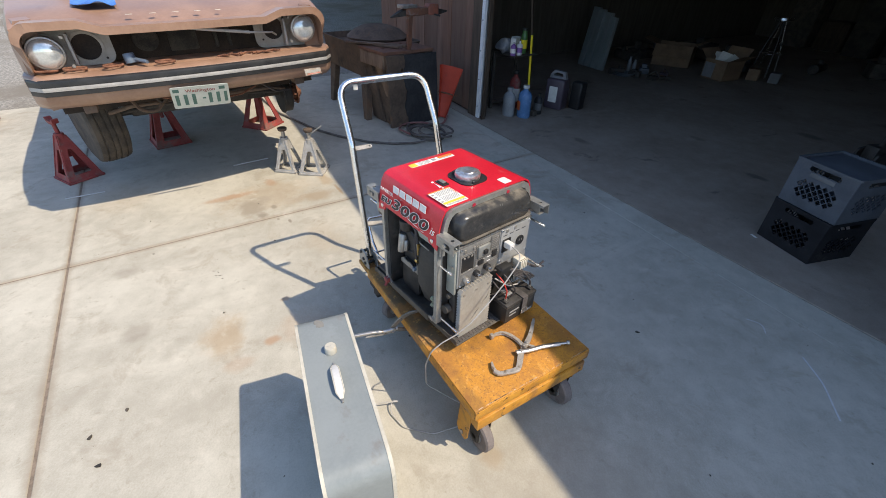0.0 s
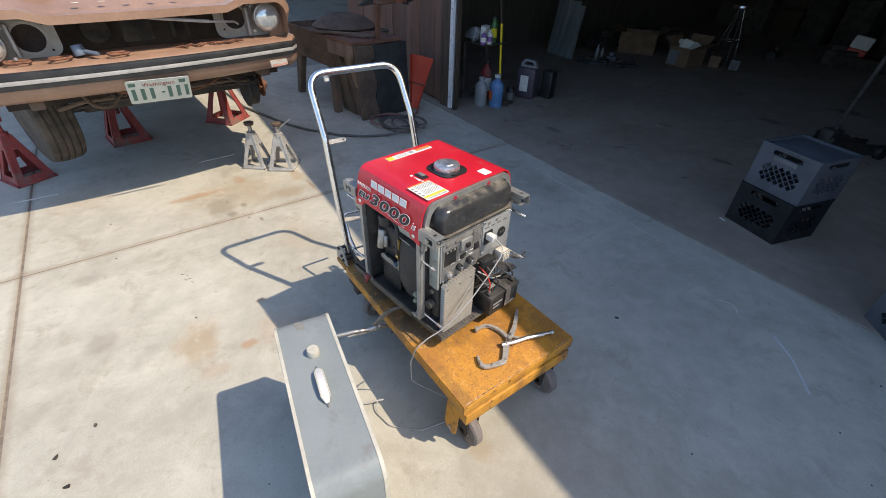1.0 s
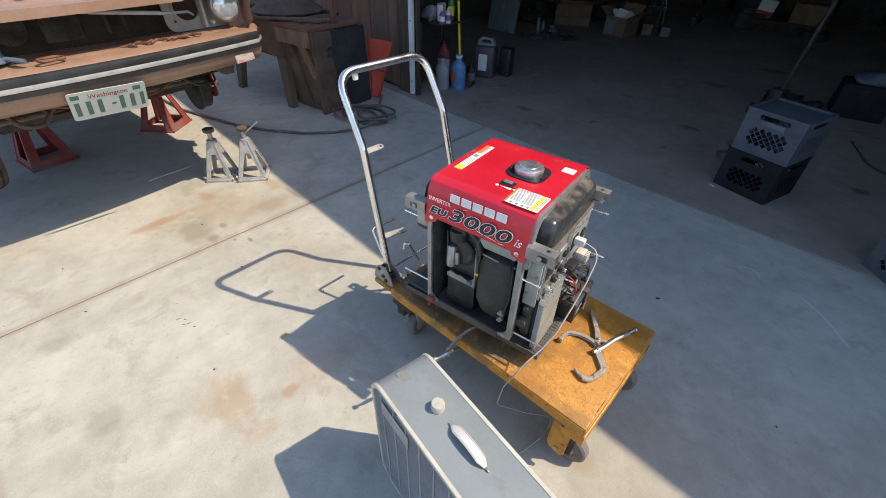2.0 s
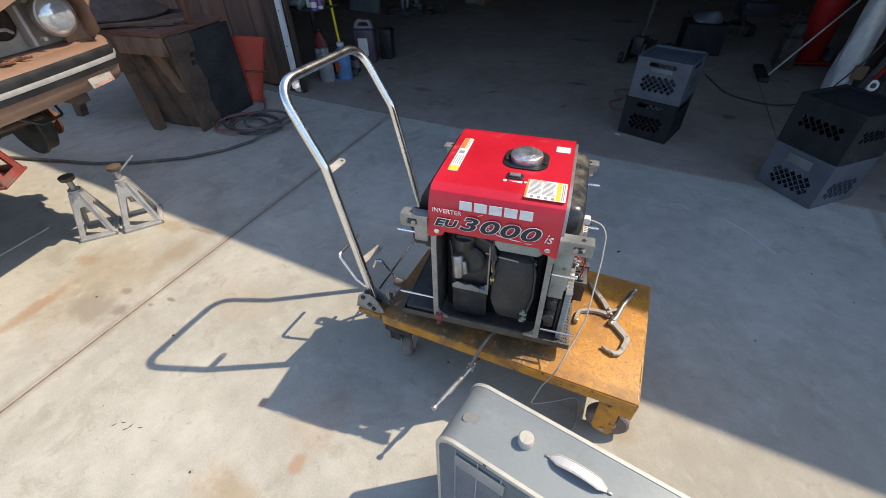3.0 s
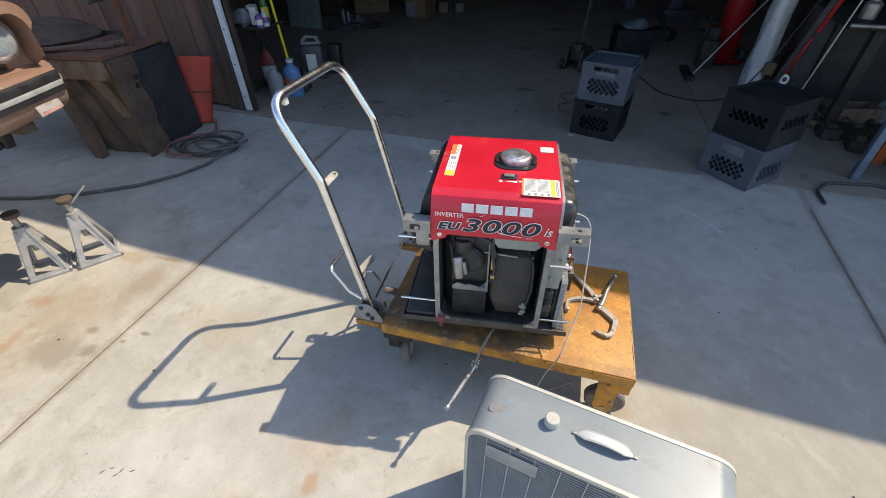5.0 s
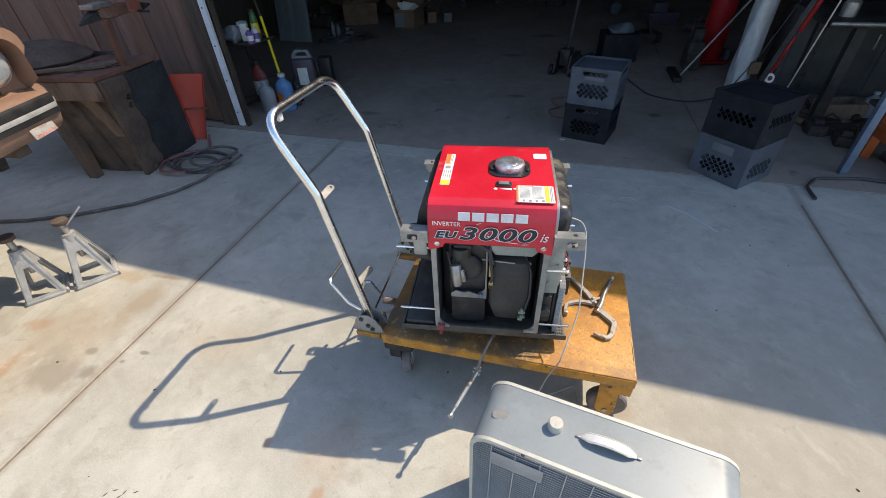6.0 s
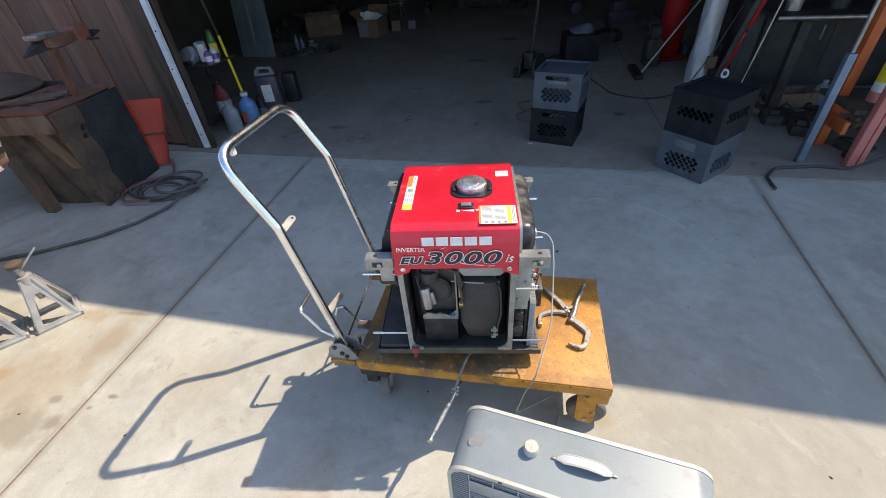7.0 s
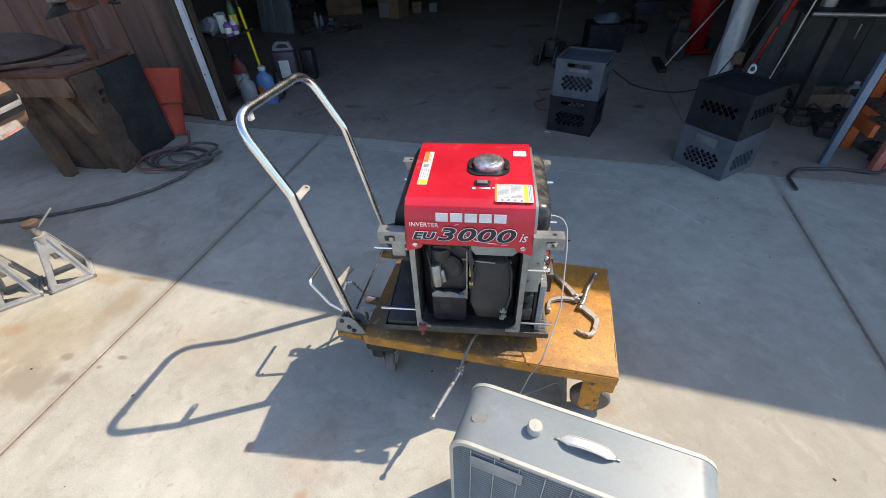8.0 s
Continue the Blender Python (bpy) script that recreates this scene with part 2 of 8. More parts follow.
M = {
    "gravel": surface("gravel", (0.13, 0.12, 0.105), (0.42, 0.39, 0.34), 30, 0.95, bump=0.8, fine=75, detail=8.0, spots=((0.20, 0.175, 0.14), 0.7, 0.45, 0.62)),
    "joint": surface("joint_dirt", (0.16, 0.125, 0.095), (0.26, 0.205, 0.155), 30, 0.95, bump=0.6),
    "wood_wall": surface("weathered_boards", (0.140, 0.070, 0.046), (0.240, 0.138, 0.094), 2.2, 0.85, bump=0.35, fine=22, stretch=(2.6, 2.6, 0.25), vary=0.22, spots=((0.20, 0.085, 0.045), 1.5, 0.50, 0.70), spots2=((0.07, 0.045, 0.035), 3.0, 0.56, 0.72)),
    "wood_dark": surface("dark_timber", (0.045, 0.03, 0.02), (0.10, 0.068, 0.045), 5, 0.9, bump=0.5, stretch=(6, 6, 0.7), vary=0.2),
    "inner": surface("inner_wall", (0.07, 0.055, 0.042), (0.12, 0.10, 0.08), 3, 0.9, bump=0.4, stretch=(5, 5, 0.6)),
    "stump": surface("rusty_brown_steel", (0.080, 0.056, 0.042), (0.165, 0.115, 0.082), 5, 0.85, bump=0.5, fine=50, spots=((0.20, 0.105, 0.055), 3, 0.58, 0.74), spots2=((0.04, 0.034, 0.03), 4, 0.55, 0.72)),
    "white_paint": surface("chalky_white_paint", (0.62, 0.63, 0.66), (0.80, 0.80, 0.80), 9, 0.6, bump=0.2, spots=((0.30, 0.27, 0.24), 7, 0.66, 0.76)),
    "yellow": surface("worn_yellow_paint", (0.46, 0.20, 0.022), (0.66, 0.31, 0.035), 11, 0.5, bump=0.3, fine=80, spots=((0.26, 0.13, 0.045), 9, 0.50, 0.66),
                      spots2=((0.075, 0.045, 0.022), 30, 0.59, 0.66), rvar=0.2),
    "red": surface("dusty_red_paint", (0.52, 0.010, 0.024), (0.65, 0.018, 0.037), 5, 0.34, bump=0.03, spots=((0.56, 0.19, 0.18), 8, 0.56, 0.80), spots2=((0.52, 0.12, 0.12), 30, 0.64, 0.80), coat=0.2),
    "steel": surface("grey_zinc_steel", (0.27, 0.27, 0.255), (0.42, 0.42, 0.40), 14, 0.45, metal=0.55, bump=0.08, spots=((0.33, 0.29, 0.24), 12, 0.62, 0.76)),
    "chrome": surface("worn_chrome", (0.76, 0.76, 0.76), (0.90, 0.90, 0.90), 20, 0.25, metal=1.0, bump=0.02, spots=((0.40, 0.32, 0.24), 26, 0.66, 0.74), rvar=0.1),
    "dull": surface("scuffed_steel", (0.32, 0.30, 0.27), (0.50, 0.47, 0.43), 22, 0.42, metal=0.7, bump=0.1, spots=((0.30, 0.24, 0.18), 18, 0.62, 0.72)),
    "alu": surface("cast_aluminium", (0.33, 0.308, 0.268), (0.43, 0.402, 0.355), 18, 0.6, metal=0.2, bump=0.15, spots=((0.40, 0.36, 0.30), 10, 0.6, 0.75)),
    "black": surface("black_plastic", (0.012, 0.012, 0.013), (0.030, 0.029, 0.028), 12, 0.45, bump=0.06),
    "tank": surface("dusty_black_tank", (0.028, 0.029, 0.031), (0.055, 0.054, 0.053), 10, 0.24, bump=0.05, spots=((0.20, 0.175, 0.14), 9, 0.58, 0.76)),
    "tank_dust": surface("brown_dust", (0.09, 0.08, 0.066), (0.21, 0.185, 0.15), 18, 0.8, bump=0.1, spots=((0.05, 0.046, 0.04), 13, 0.54, 0.64)),
    "engine": surface("engine_black", (0.024, 0.022, 0.021), (0.062, 0.057, 0.052), 16, 0.5, bump=0.15, spots=((0.14, 0.12, 0.095), 12, 0.58, 0.75)),
    "muffler": surface("dusty_dark_muffler", (0.042, 0.038, 0.033), (0.078, 0.069, 0.058), 9, 0.75, bump=0.15),
    "cream": plastic("cream_trim", (0.54, 0.505, 0.42), 0.45),
    "heater": surface("grey_blue_enamel", (0.212, 0.235, 0.236), (0.260, 0.283, 0.282), 5.0, 0.40, bump=0.03, spec=0.4, spots=((0.215, 0.21, 0.20), 9, 0.58, 0.70), spots2=((0.262, 0.285, 0.288), 14, 0.56, 0.72)),
    "clamp": surface("taupe_worn_steel", (0.36, 0.33, 0.285), (0.50, 0.46, 0.41), 24, 0.42, metal=0.4, bump=0.12, spots=((0.17, 0.125, 0.08), 26, 0.58, 0.70)),
    "bracket": surface("grey_green_zinc", (0.30, 0.31, 0.27), (0.40, 0.41, 0.365), 14, 0.5, bump=0.05, spots=((0.28, 0.25, 0.20), 16, 0.58, 0.72)),
    "bare_edge": surface("rubbed_bare_edge", (0.45, 0.30, 0.17), (0.62, 0.47, 0.33), 40, 0.5, bump=0.1),
    "steel_bright": surface("bare_bright_steel", (0.42, 0.40, 0.37), (0.60, 0.575, 0.535), 24, 0.32, metal=0.85, bump=0.06, spots=((0.28, 0.22, 0.16), 26, 0.62, 0.72)),
    "wheel": surface("grey_pink_wheel_rubber", (0.15, 0.125, 0.115), (0.23, 0.195, 0.18), 18, 0.8, bump=0.25, spots=((0.10, 0.08, 0.07), 12, 0.58, 0.72)),
    "tray": surface("dirty_brown_tray", (0.055, 0.049, 0.041), (0.125, 0.108, 0.084), 14, 0.6, bump=0.2, spots=((0.13, 0.10, 0.065), 18, 0.58, 0.70)),
    "grille": plastic("grey_grille_bars", (0.40, 0.395, 0.375), 0.5),
    "white": plastic("white_plastic", (0.60, 0.59, 0.575), 0.4),
    "paper": surface("sticker_paper", (0.70, 0.68, 0.62), (0.80, 0.78, 0.72), 30, 0.6, bump=0.02),
    "sticker_yellow": plastic("sticker_yellow", (0.78, 0.58, 0.06), 0.6),
    "sticker_orange": plastic("sticker_orange", (0.75, 0.22, 0.04), 0.6),
    "ink": plastic("print_ink", (0.06, 0.06, 0.065), 0.6),
    "letter_white": plastic("white_print", (0.76, 0.74, 0.72), 0.5),
    "letter_black": plastic("black_print", (0.02, 0.02, 0.025), 0.5),
    "panel_dark": surface("dull_grey_panel", (0.15, 0.147, 0.142), (0.215, 0.21, 0.20), 16, 0.5, bump=0.05, spots=((0.26, 0.235, 0.20), 20, 0.58, 0.70)),
    "panel": surface("grey_panel", (0.33, 0.33, 0.33), (0.42, 0.42, 0.41), 10, 0.45, metal=0.3, bump=0.04, spots=((0.25, 0.22, 0.18), 14, 0.62, 0.74)),
    "rubber": surface("grey_rubber", (0.055, 0.05, 0.047), (0.115, 0.10, 0.095), 18, 0.8, bump=0.25, spots=((0.24, 0.20, 0.17), 12, 0.58, 0.72)),
    "tyre": surface("dusty_tyre", (0.035, 0.03, 0.026), (0.10, 0.08, 0.06), 14, 0.9, bump=0.5),
    "copper": surface("faded_copper_paint", (0.265, 0.156, 0.103), (0.36, 0.222, 0.152), 4, 0.38, bump=0.05, fine=60, spots=((0.22, 0.13, 0.085), 6, 0.60, 0.74),
                      spots2=((0.45, 0.32, 0.22), 2.5, 0.62, 0.8), coat=0.15),
    # near-black colour standing for shade in the car's openings and underside
    "cavity": surface("shaded_cavity", (0.015, 0.012, 0.010), (0.055, 0.038, 0.028), 9, 0.85, bump=0.3),
    "rust": surface("rusty_chain", (0.10, 0.040, 0.022), (0.26, 0.12, 0.07), 30, 0.85, bump=0.6),
    "lens": surface("headlamp_glass", (0.55, 0.58, 0.58), (0.74, 0.76, 0.75), 30, 0.10, metal=0.55, bump=0.05),
    "stand_red": surface("faded_red_steel", (0.22, 0.035, 0.032), (0.33, 0.060, 0.052), 12, 0.7, bump=0.15, spots=((0.20, 0.13, 0.11), 9, 0.50, 0.68)),
    "stand_grey": surface("grey_cast_steel", (0.36, 0.345, 0.325), (0.50, 0.48, 0.45), 16, 0.6, metal=0.3, bump=0.2),
    "plate": surface("licence_plate", (0.50, 0.53, 0.47), (0.60, 0.62, 0.56), 14, 0.45, bump=0.03, spots=((0.40, 0.40, 0.35), 20, 0.64, 0.76)),
    "plate_green": plastic("plate_green", (0.07, 0.15, 0.125), 0.5),
    "crate_grey": surface("blue_grey_crate", (0.064, 0.073, 0.088), (0.098, 0.110, 0.128), 9, 0.5, bump=0.08, spots=((0.13, 0.13, 0.13), 8, 0.62, 0.76)),
    "crate_black": surface("black_crate", (0.010, 0.010, 0.012), (0.022, 0.022, 0.025), 9, 0.72, spec=0.25, bump=0.08, spots=((0.09, 0.085, 0.075), 8, 0.62, 0.76)),
    "hose": plastic("black_hose", (0.060, 0.053, 0.052), 0.6),
    "hose_grey": surface("dusty_grey_hose", (0.085, 0.074, 0.068), (0.155, 0.138, 0.128), 14, 0.8, bump=0.2, spots=((0.24, 0.20, 0.17), 12, 0.56, 0.72)),
    "hose_red": plastic("faded_red_hose", (0.24, 0.11, 0.10), 0.6),
    "scoop": surface("orange_red_plastic", (0.42, 0.040, 0.018), (0.54, 0.065, 0.03), 7, 0.5, bump=0.05, spots=((0.30, 0.06, 0.04), 10, 0.6, 0.72)),
    "card": surface("cardboard", (0.17, 0.105, 0.062), (0.25, 0.16, 0.095), 7, 0.85, bump=0.1),
    "blue_rag": surface("blue_cloth", (0.05, 0.16, 0.50), (0.10, 0.26, 0.65), 20, 0.9, bump=0.4),
    "orange": surface("orange_rack_paint", (0.48, 0.10, 0.025), (0.60, 0.15, 0.04), 8, 0.5, bump=0.08, spots=((0.20, 0.10, 0.06), 14, 0.62, 0.72)),
    "blue_steel": surface("blue_grey_steel", (0.13, 0.17, 0.23), (0.20, 0.25, 0.31), 8, 0.5, bump=0.08, metal=0.3, spots=((0.16, 0.11, 0.08), 14, 0.62, 0.72)),
    "pink": surface("faded_red_post", (0.52, 0.16, 0.13), (0.62, 0.22, 0.18), 8, 0.6, bump=0.08),
    "foil": surface("crinkled_foil_wrap", (0.58, 0.58, 0.58), (0.74, 0.74, 0.74), 12, 0.42, metal=0.35, bump=0.6, fine=30),
    "red_gloss": surface("red_tool_paint", (0.34, 0.012, 0.012), (0.44, 0.02, 0.02), 6, 0.35, bump=0.04),
    "iron": surface("dark_iron", (0.03, 0.028, 0.026), (0.08, 0.072, 0.065), 14, 0.6, metal=0.5, bump=0.3),
    "blue_liquid": plastic("blue_bottle", (0.11, 0.23, 0.44), 0.25),
    "grey_bottle": plastic("grey_bottle", (0.27, 0.28, 0.29), 0.35),
    "maroon": plastic("dark_maroon_jug", (0.085, 0.065, 0.085), 0.4),
    "clear_bag": plastic("milky_plastic", (0.22, 0.225, 0.24), 0.35),
    "green_can": plastic("green_can", (0.05, 0.14, 0.04), 0.3),
    "hi_yellow": plastic("bright_yellow", (0.80, 0.62, 0.02), 0.45),
    "purple": plastic("purple_label", (0.20, 0.09, 0.30), 0.4),
    "locker": surface("grey_green_locker", (0.17, 0.20, 0.20), (0.24, 0.27, 0.27), 6, 0.5, bump=0.08, stretch=(2, 2, 0.5)),
    "junk": surface("dark_junk", (0.02, 0.018, 0.017), (0.09, 0.075, 0.06), 9, 0.8, bump=0.4, vary=0.4),
    "brass": surface("brass", (0.45, 0.33, 0.12), (0.60, 0.45, 0.18), 20, 0.35, metal=1.0, bump=0.05),
    "wire_red": plastic("red_wire", (0.55, 0.04, 0.03), 0.4),
    "cable": plastic("grey_white_cable", (0.42, 0.40, 0.375), 0.5),
    "bolt_red": plastic("red_plastic_foot", (0.45, 0.02, 0.05), 0.4),
}


def stained_concrete(name, c1, c2, tone_patches, joints, wear=(), rough=0.82):
    """Trowelled concrete: cloudy mottling, sandy grain, pores, smears, and patches of stain or painted shade in their
    own places.
    """
    mt = bpy.data.materials.new(name)
    mt.use_nodes = True
    nd, ln = mt.node_tree.nodes, mt.node_tree.links
    b = nd["Principled BSDF"]
    tc = nd.new("ShaderNodeTexCoord")

    def nz(sc, det, ro, stretch=(1, 1, 1), dist=0.0):
        mp = nd.new("ShaderNodeMapping")
        mp.inputs["Scale"].default_value = stretch
        mp.inputs["Rotation"].default_value = (0, 0, 0.5)
        ln.new(tc.outputs["Object"], mp.inputs["Vector"])
        n = nd.new("ShaderNodeTexNoise")
        n.inputs["Scale"].default_value, n.inputs["Detail"].default_value, n.inputs["Roughness"].default_value = sc, det, ro
        n.inputs["Distortion"].default_value = dist
        ln.new(mp.outputs[0], n.inputs["Vector"])
        return n.outputs["Fac"]

    def ramp(src, lo, hi, to=1.0):
        r = nd.new("ShaderNodeMapRange")
        r.interpolation_type = 'SMOOTHSTEP'
        r.inputs["From Min"].default_value, r.inputs["From Max"].default_value, r.inputs["To Max"].default_value = lo, hi, to
        ln.new(src, r.inputs["Value"])
        return r.outputs["Result"]

    def mth(op, a, c):
        x = nd.new("ShaderNodeMath")
        x.operation = op
        for i, v in enumerate((a, c)):
            if isinstance(v, (int, float)):
                x.inputs[i].default_value = v
            else:
                ln.new(v, x.inputs[i])
        return x.outputs[0]

    def mix(fac, a, c):
        x = nd.new("ShaderNodeMix")
        x.data_type = 'RGBA'
        ln.new(fac, x.inputs["Factor"])
        for sock, val in ((x.inputs["A"], a), (x.inputs["B"], c)):
            if isinstance(val, tuple):
                sock.default_value = (*val, 1)
            else:
                ln.new(val, sock)
        return x.outputs["Result"]

    cloud, mid, grain = nz(1.3, 8, 0.62, dist=0.4), nz(9, 6, 0.65), nz(160, 3, 0.6)
    smear = nz(3.2, 7, 0.6, (1, 0.28, 1), 0.6)
    t = mth('ADD', mth('MULTIPLY', cloud, 0.5), mth('ADD', mth('MULTIPLY', mid, 0.3), mth('MULTIPLY', grain, 0.2)))
    col = mix(ramp(t, 0.36, 0.64), c1, c2)
    col = mix(ramp(smear, 0.56, 0.74, 0.35), col, tuple(min(x * 1.25, 0.8) for x in c2))
    col = mix(ramp(nz(2.1, 9, 0.7, dist=0.8), 0.60, 0.72, 0.40), col, tuple(x * y for x, y in zip(c1, (0.82, 0.74, 0.62))))
    vor = nd.new("ShaderNodeTexVoronoi")
    vor.inputs["Scale"].default_value = 38
    ln.new(tc.outputs["Object"], vor.inputs["Vector"])
    pores = mth('MULTIPLY', ramp(vor.outputs["Distance"], 0.10, 0.04), ramp(nz(5, 3, 0.5), 0.55, 0.65))
    col = mix(mth('MULTIPLY', pores, 0.6), col, tuple(x * 0.35 for x in c1))
    sep = nd.new("ShaderNodeSeparateXYZ")
    ln.new(tc.outputs["Object"], sep.inputs[0])
    wob = mth('MULTIPLY', mth('SUBTRACT', nz(7, 6, 0.7), 0.5), 1.5)
    for x, y, rx, ry, c, k in tone_patches:
        dx, dy = mth('DIVIDE', mth('SUBTRACT', sep.outputs[0], x), rx), mth('DIVIDE', mth('SUBTRACT', sep.outputs[1], y), ry)
        d = mth('ADD', mth('POWER', mth('ADD', mth('MULTIPLY', dx, dx), mth('MULTIPLY', dy, dy)), 0.5), wob)
        col = mix(ramp(d, 1.05, 0.30, k), col, c)
    for axis, at, slope in joints:
        d = mth('SUBTRACT', sep.outputs[axis], mth('MULTIPLY', sep.outputs[1 - axis], slope))
        d = mth('ABSOLUTE', mth('SUBTRACT', d, at), 0)
        d = mth('ADD', d, mth('MULTIPLY', wob, 0.030))
        col = mix(ramp(d, 0.042, 0.003, 0.50), col, (0.25, 0.195, 0.135))
    for c, sc, lo, hi, k in wear:
        col = mix(ramp(nz(sc, 8, 0.68, dist=0.5), lo, hi, k), col, c)
    ln.new(col, b.inputs["Base Color"])
    b.inputs["Roughness"].default_value = rough
    b.inputs["Specular IOR Level"].default_value = 0.3
    bp = nd.new("ShaderNodeBump")
    bp.inputs["Strength"].default_value, bp.inputs["Distance"].default_value = 0.22, 0.004
    ln.new(mth('ADD', mth('MULTIPLY', grain, 0.5), mth('SUBTRACT', mid, mth('MULTIPLY', pores, 0.8))), bp.inputs["Height"])
    ln.new(bp.outputs[0], b.inputs["Normal"])
    return mt


TAN, RUST, OIL = (0.37, 0.27, 0.16), (0.38, 0.215, 0.11), (0.22, 0.19, 0.15)
M["concrete"] = stained_concrete("pale_concrete", (0.372, 0.346, 0.286), (0.535, 0.505, 0.428), [
    (-2.35, -0.14, 0.30, 0.42, TAN, 0.42), (-2.46, -0.38, 0.05, 0.22, RUST, 0.6), (-2.24, -0.28, 0.20, 0.13, (0.29, 0.25, 0.19), 0.75), (-2.09, -0.24, 0.06, 0.05, (0.25, 0.21, 0.16), 0.8), (-2.17, -0.145, 0.04, 0.025, (0.27, 0.235, 0.18), 0.8), (-2.19, 0.17, 0.10, 0.20, (0.34, 0.27, 0.185), 0.75), (-2.20, 0.335, 0.12, 0.018, (0.30, 0.21, 0.13), 0.8), (-2.43, 0.30, 0.16, 0.07, TAN, 0.6),
    (-2.57, -0.08, 0.08, 0.05, RUST, 0.5), (-1.93, -0.10, 0.03, 0.012, OIL, 0.8), (-1.99, -0.16, 0.018, 0.014, OIL, 0.8), (-0.93, -0.455, 0.035, 0.05, RUST, 0.6), (-1.18, -0.33, 0.02, 0.03, RUST, 0.5),
    (-1.05, -0.63, 0.18, 0.13, TAN, 0.62), (-0.95, -0.28, 0.14, 0.16, RUST, 0.25), (-0.86, -0.60, 0.05, 0.09, RUST, 0.25), (-1.29, -0.97, 0.08, 0.10, OIL, 0.45),
    (-1.82, -1.01, 0.06, 0.10, OIL, 0.40), (-0.12, -0.34, 0.14, 0.10, OIL, 0.35), (0.02, 0.08, 0.07, 0.05, TAN, 0.5), (1.55, 1.05, 0.32, 0.30, OIL, 0.45),
    # the last, broad entry only tones down the right-hand slabs
    (-1.64, 0.03, 0.25, 0.16, TAN, 0.25), (-2.83, -1.04, 0.3, 0.25, TAN, 0.3), (-3.27, 0.65, 0.25, 0.2, OIL, 0.35), (0.95, 0.05, 1.3, 1.05, (0.315, 0.275, 0.21), 0.50)],
    [(0, -2.03, 0.0), (0, 1.05, 0.06), (1, -1.28, 0.0)],
    wear=[((0.31, 0.27, 0.21), 4.5, 0.53, 0.68, 0.50), ((0.60, 0.56, 0.475), 6, 0.54, 0.74, 0.45), ((0.27, 0.235, 0.18), 17, 0.58, 0.70, 0.40), ((0.24, 0.21, 0.165), 42, 0.62, 0.70, 0.35)])

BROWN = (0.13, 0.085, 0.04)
# grime patches; by and under the generator they also carry its painted shade
M["deck"] = stained_concrete("worn_shaded_deck_paint", (0.46, 0.205, 0.030), (0.68, 0.315, 0.048), [
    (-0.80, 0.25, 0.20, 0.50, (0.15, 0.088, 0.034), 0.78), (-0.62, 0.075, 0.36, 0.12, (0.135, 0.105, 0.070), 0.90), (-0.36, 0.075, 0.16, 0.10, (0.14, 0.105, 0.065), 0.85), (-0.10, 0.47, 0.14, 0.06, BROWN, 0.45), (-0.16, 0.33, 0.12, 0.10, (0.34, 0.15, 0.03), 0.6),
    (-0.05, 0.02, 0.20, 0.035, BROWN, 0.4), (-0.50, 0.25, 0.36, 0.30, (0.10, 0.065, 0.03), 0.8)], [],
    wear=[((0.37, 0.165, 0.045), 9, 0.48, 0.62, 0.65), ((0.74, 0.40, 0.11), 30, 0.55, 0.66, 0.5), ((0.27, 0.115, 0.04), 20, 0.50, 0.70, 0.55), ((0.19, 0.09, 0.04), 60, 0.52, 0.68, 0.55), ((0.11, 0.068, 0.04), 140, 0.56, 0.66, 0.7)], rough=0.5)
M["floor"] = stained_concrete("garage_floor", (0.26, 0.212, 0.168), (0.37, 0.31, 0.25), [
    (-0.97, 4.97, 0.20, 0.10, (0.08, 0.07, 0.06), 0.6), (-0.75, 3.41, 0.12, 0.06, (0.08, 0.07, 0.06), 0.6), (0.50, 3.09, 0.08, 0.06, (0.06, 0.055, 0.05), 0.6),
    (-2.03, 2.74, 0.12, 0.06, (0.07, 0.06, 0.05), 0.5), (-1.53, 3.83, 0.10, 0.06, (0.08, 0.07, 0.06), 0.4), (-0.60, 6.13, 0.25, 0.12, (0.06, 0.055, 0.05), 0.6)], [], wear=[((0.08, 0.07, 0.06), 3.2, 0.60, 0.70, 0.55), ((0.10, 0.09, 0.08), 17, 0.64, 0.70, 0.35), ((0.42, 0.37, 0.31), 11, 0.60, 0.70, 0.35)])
M["cap_chrome"] = surface("crinkled_chrome", (0.50, 0.50, 0.52), (0.74, 0.74, 0.76), 30, 0.34, metal=0.85, bump=0.7, fine=60, rvar=0.15, spots=((0.42, 0.40, 0.37), 40, 0.5, 0.65))
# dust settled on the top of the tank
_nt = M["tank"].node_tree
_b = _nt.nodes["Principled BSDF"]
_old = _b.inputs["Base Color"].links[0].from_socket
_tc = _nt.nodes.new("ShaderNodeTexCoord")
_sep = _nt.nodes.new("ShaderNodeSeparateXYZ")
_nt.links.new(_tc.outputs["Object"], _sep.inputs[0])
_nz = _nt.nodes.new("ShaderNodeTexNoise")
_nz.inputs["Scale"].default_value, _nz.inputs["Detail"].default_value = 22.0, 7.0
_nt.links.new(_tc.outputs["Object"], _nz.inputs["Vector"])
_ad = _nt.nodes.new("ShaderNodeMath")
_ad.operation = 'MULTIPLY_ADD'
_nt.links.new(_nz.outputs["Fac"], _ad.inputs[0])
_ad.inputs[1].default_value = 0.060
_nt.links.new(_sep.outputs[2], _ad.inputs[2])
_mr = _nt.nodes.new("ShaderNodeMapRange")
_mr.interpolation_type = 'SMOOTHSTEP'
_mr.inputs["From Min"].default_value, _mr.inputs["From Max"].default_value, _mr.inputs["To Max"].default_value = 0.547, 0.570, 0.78
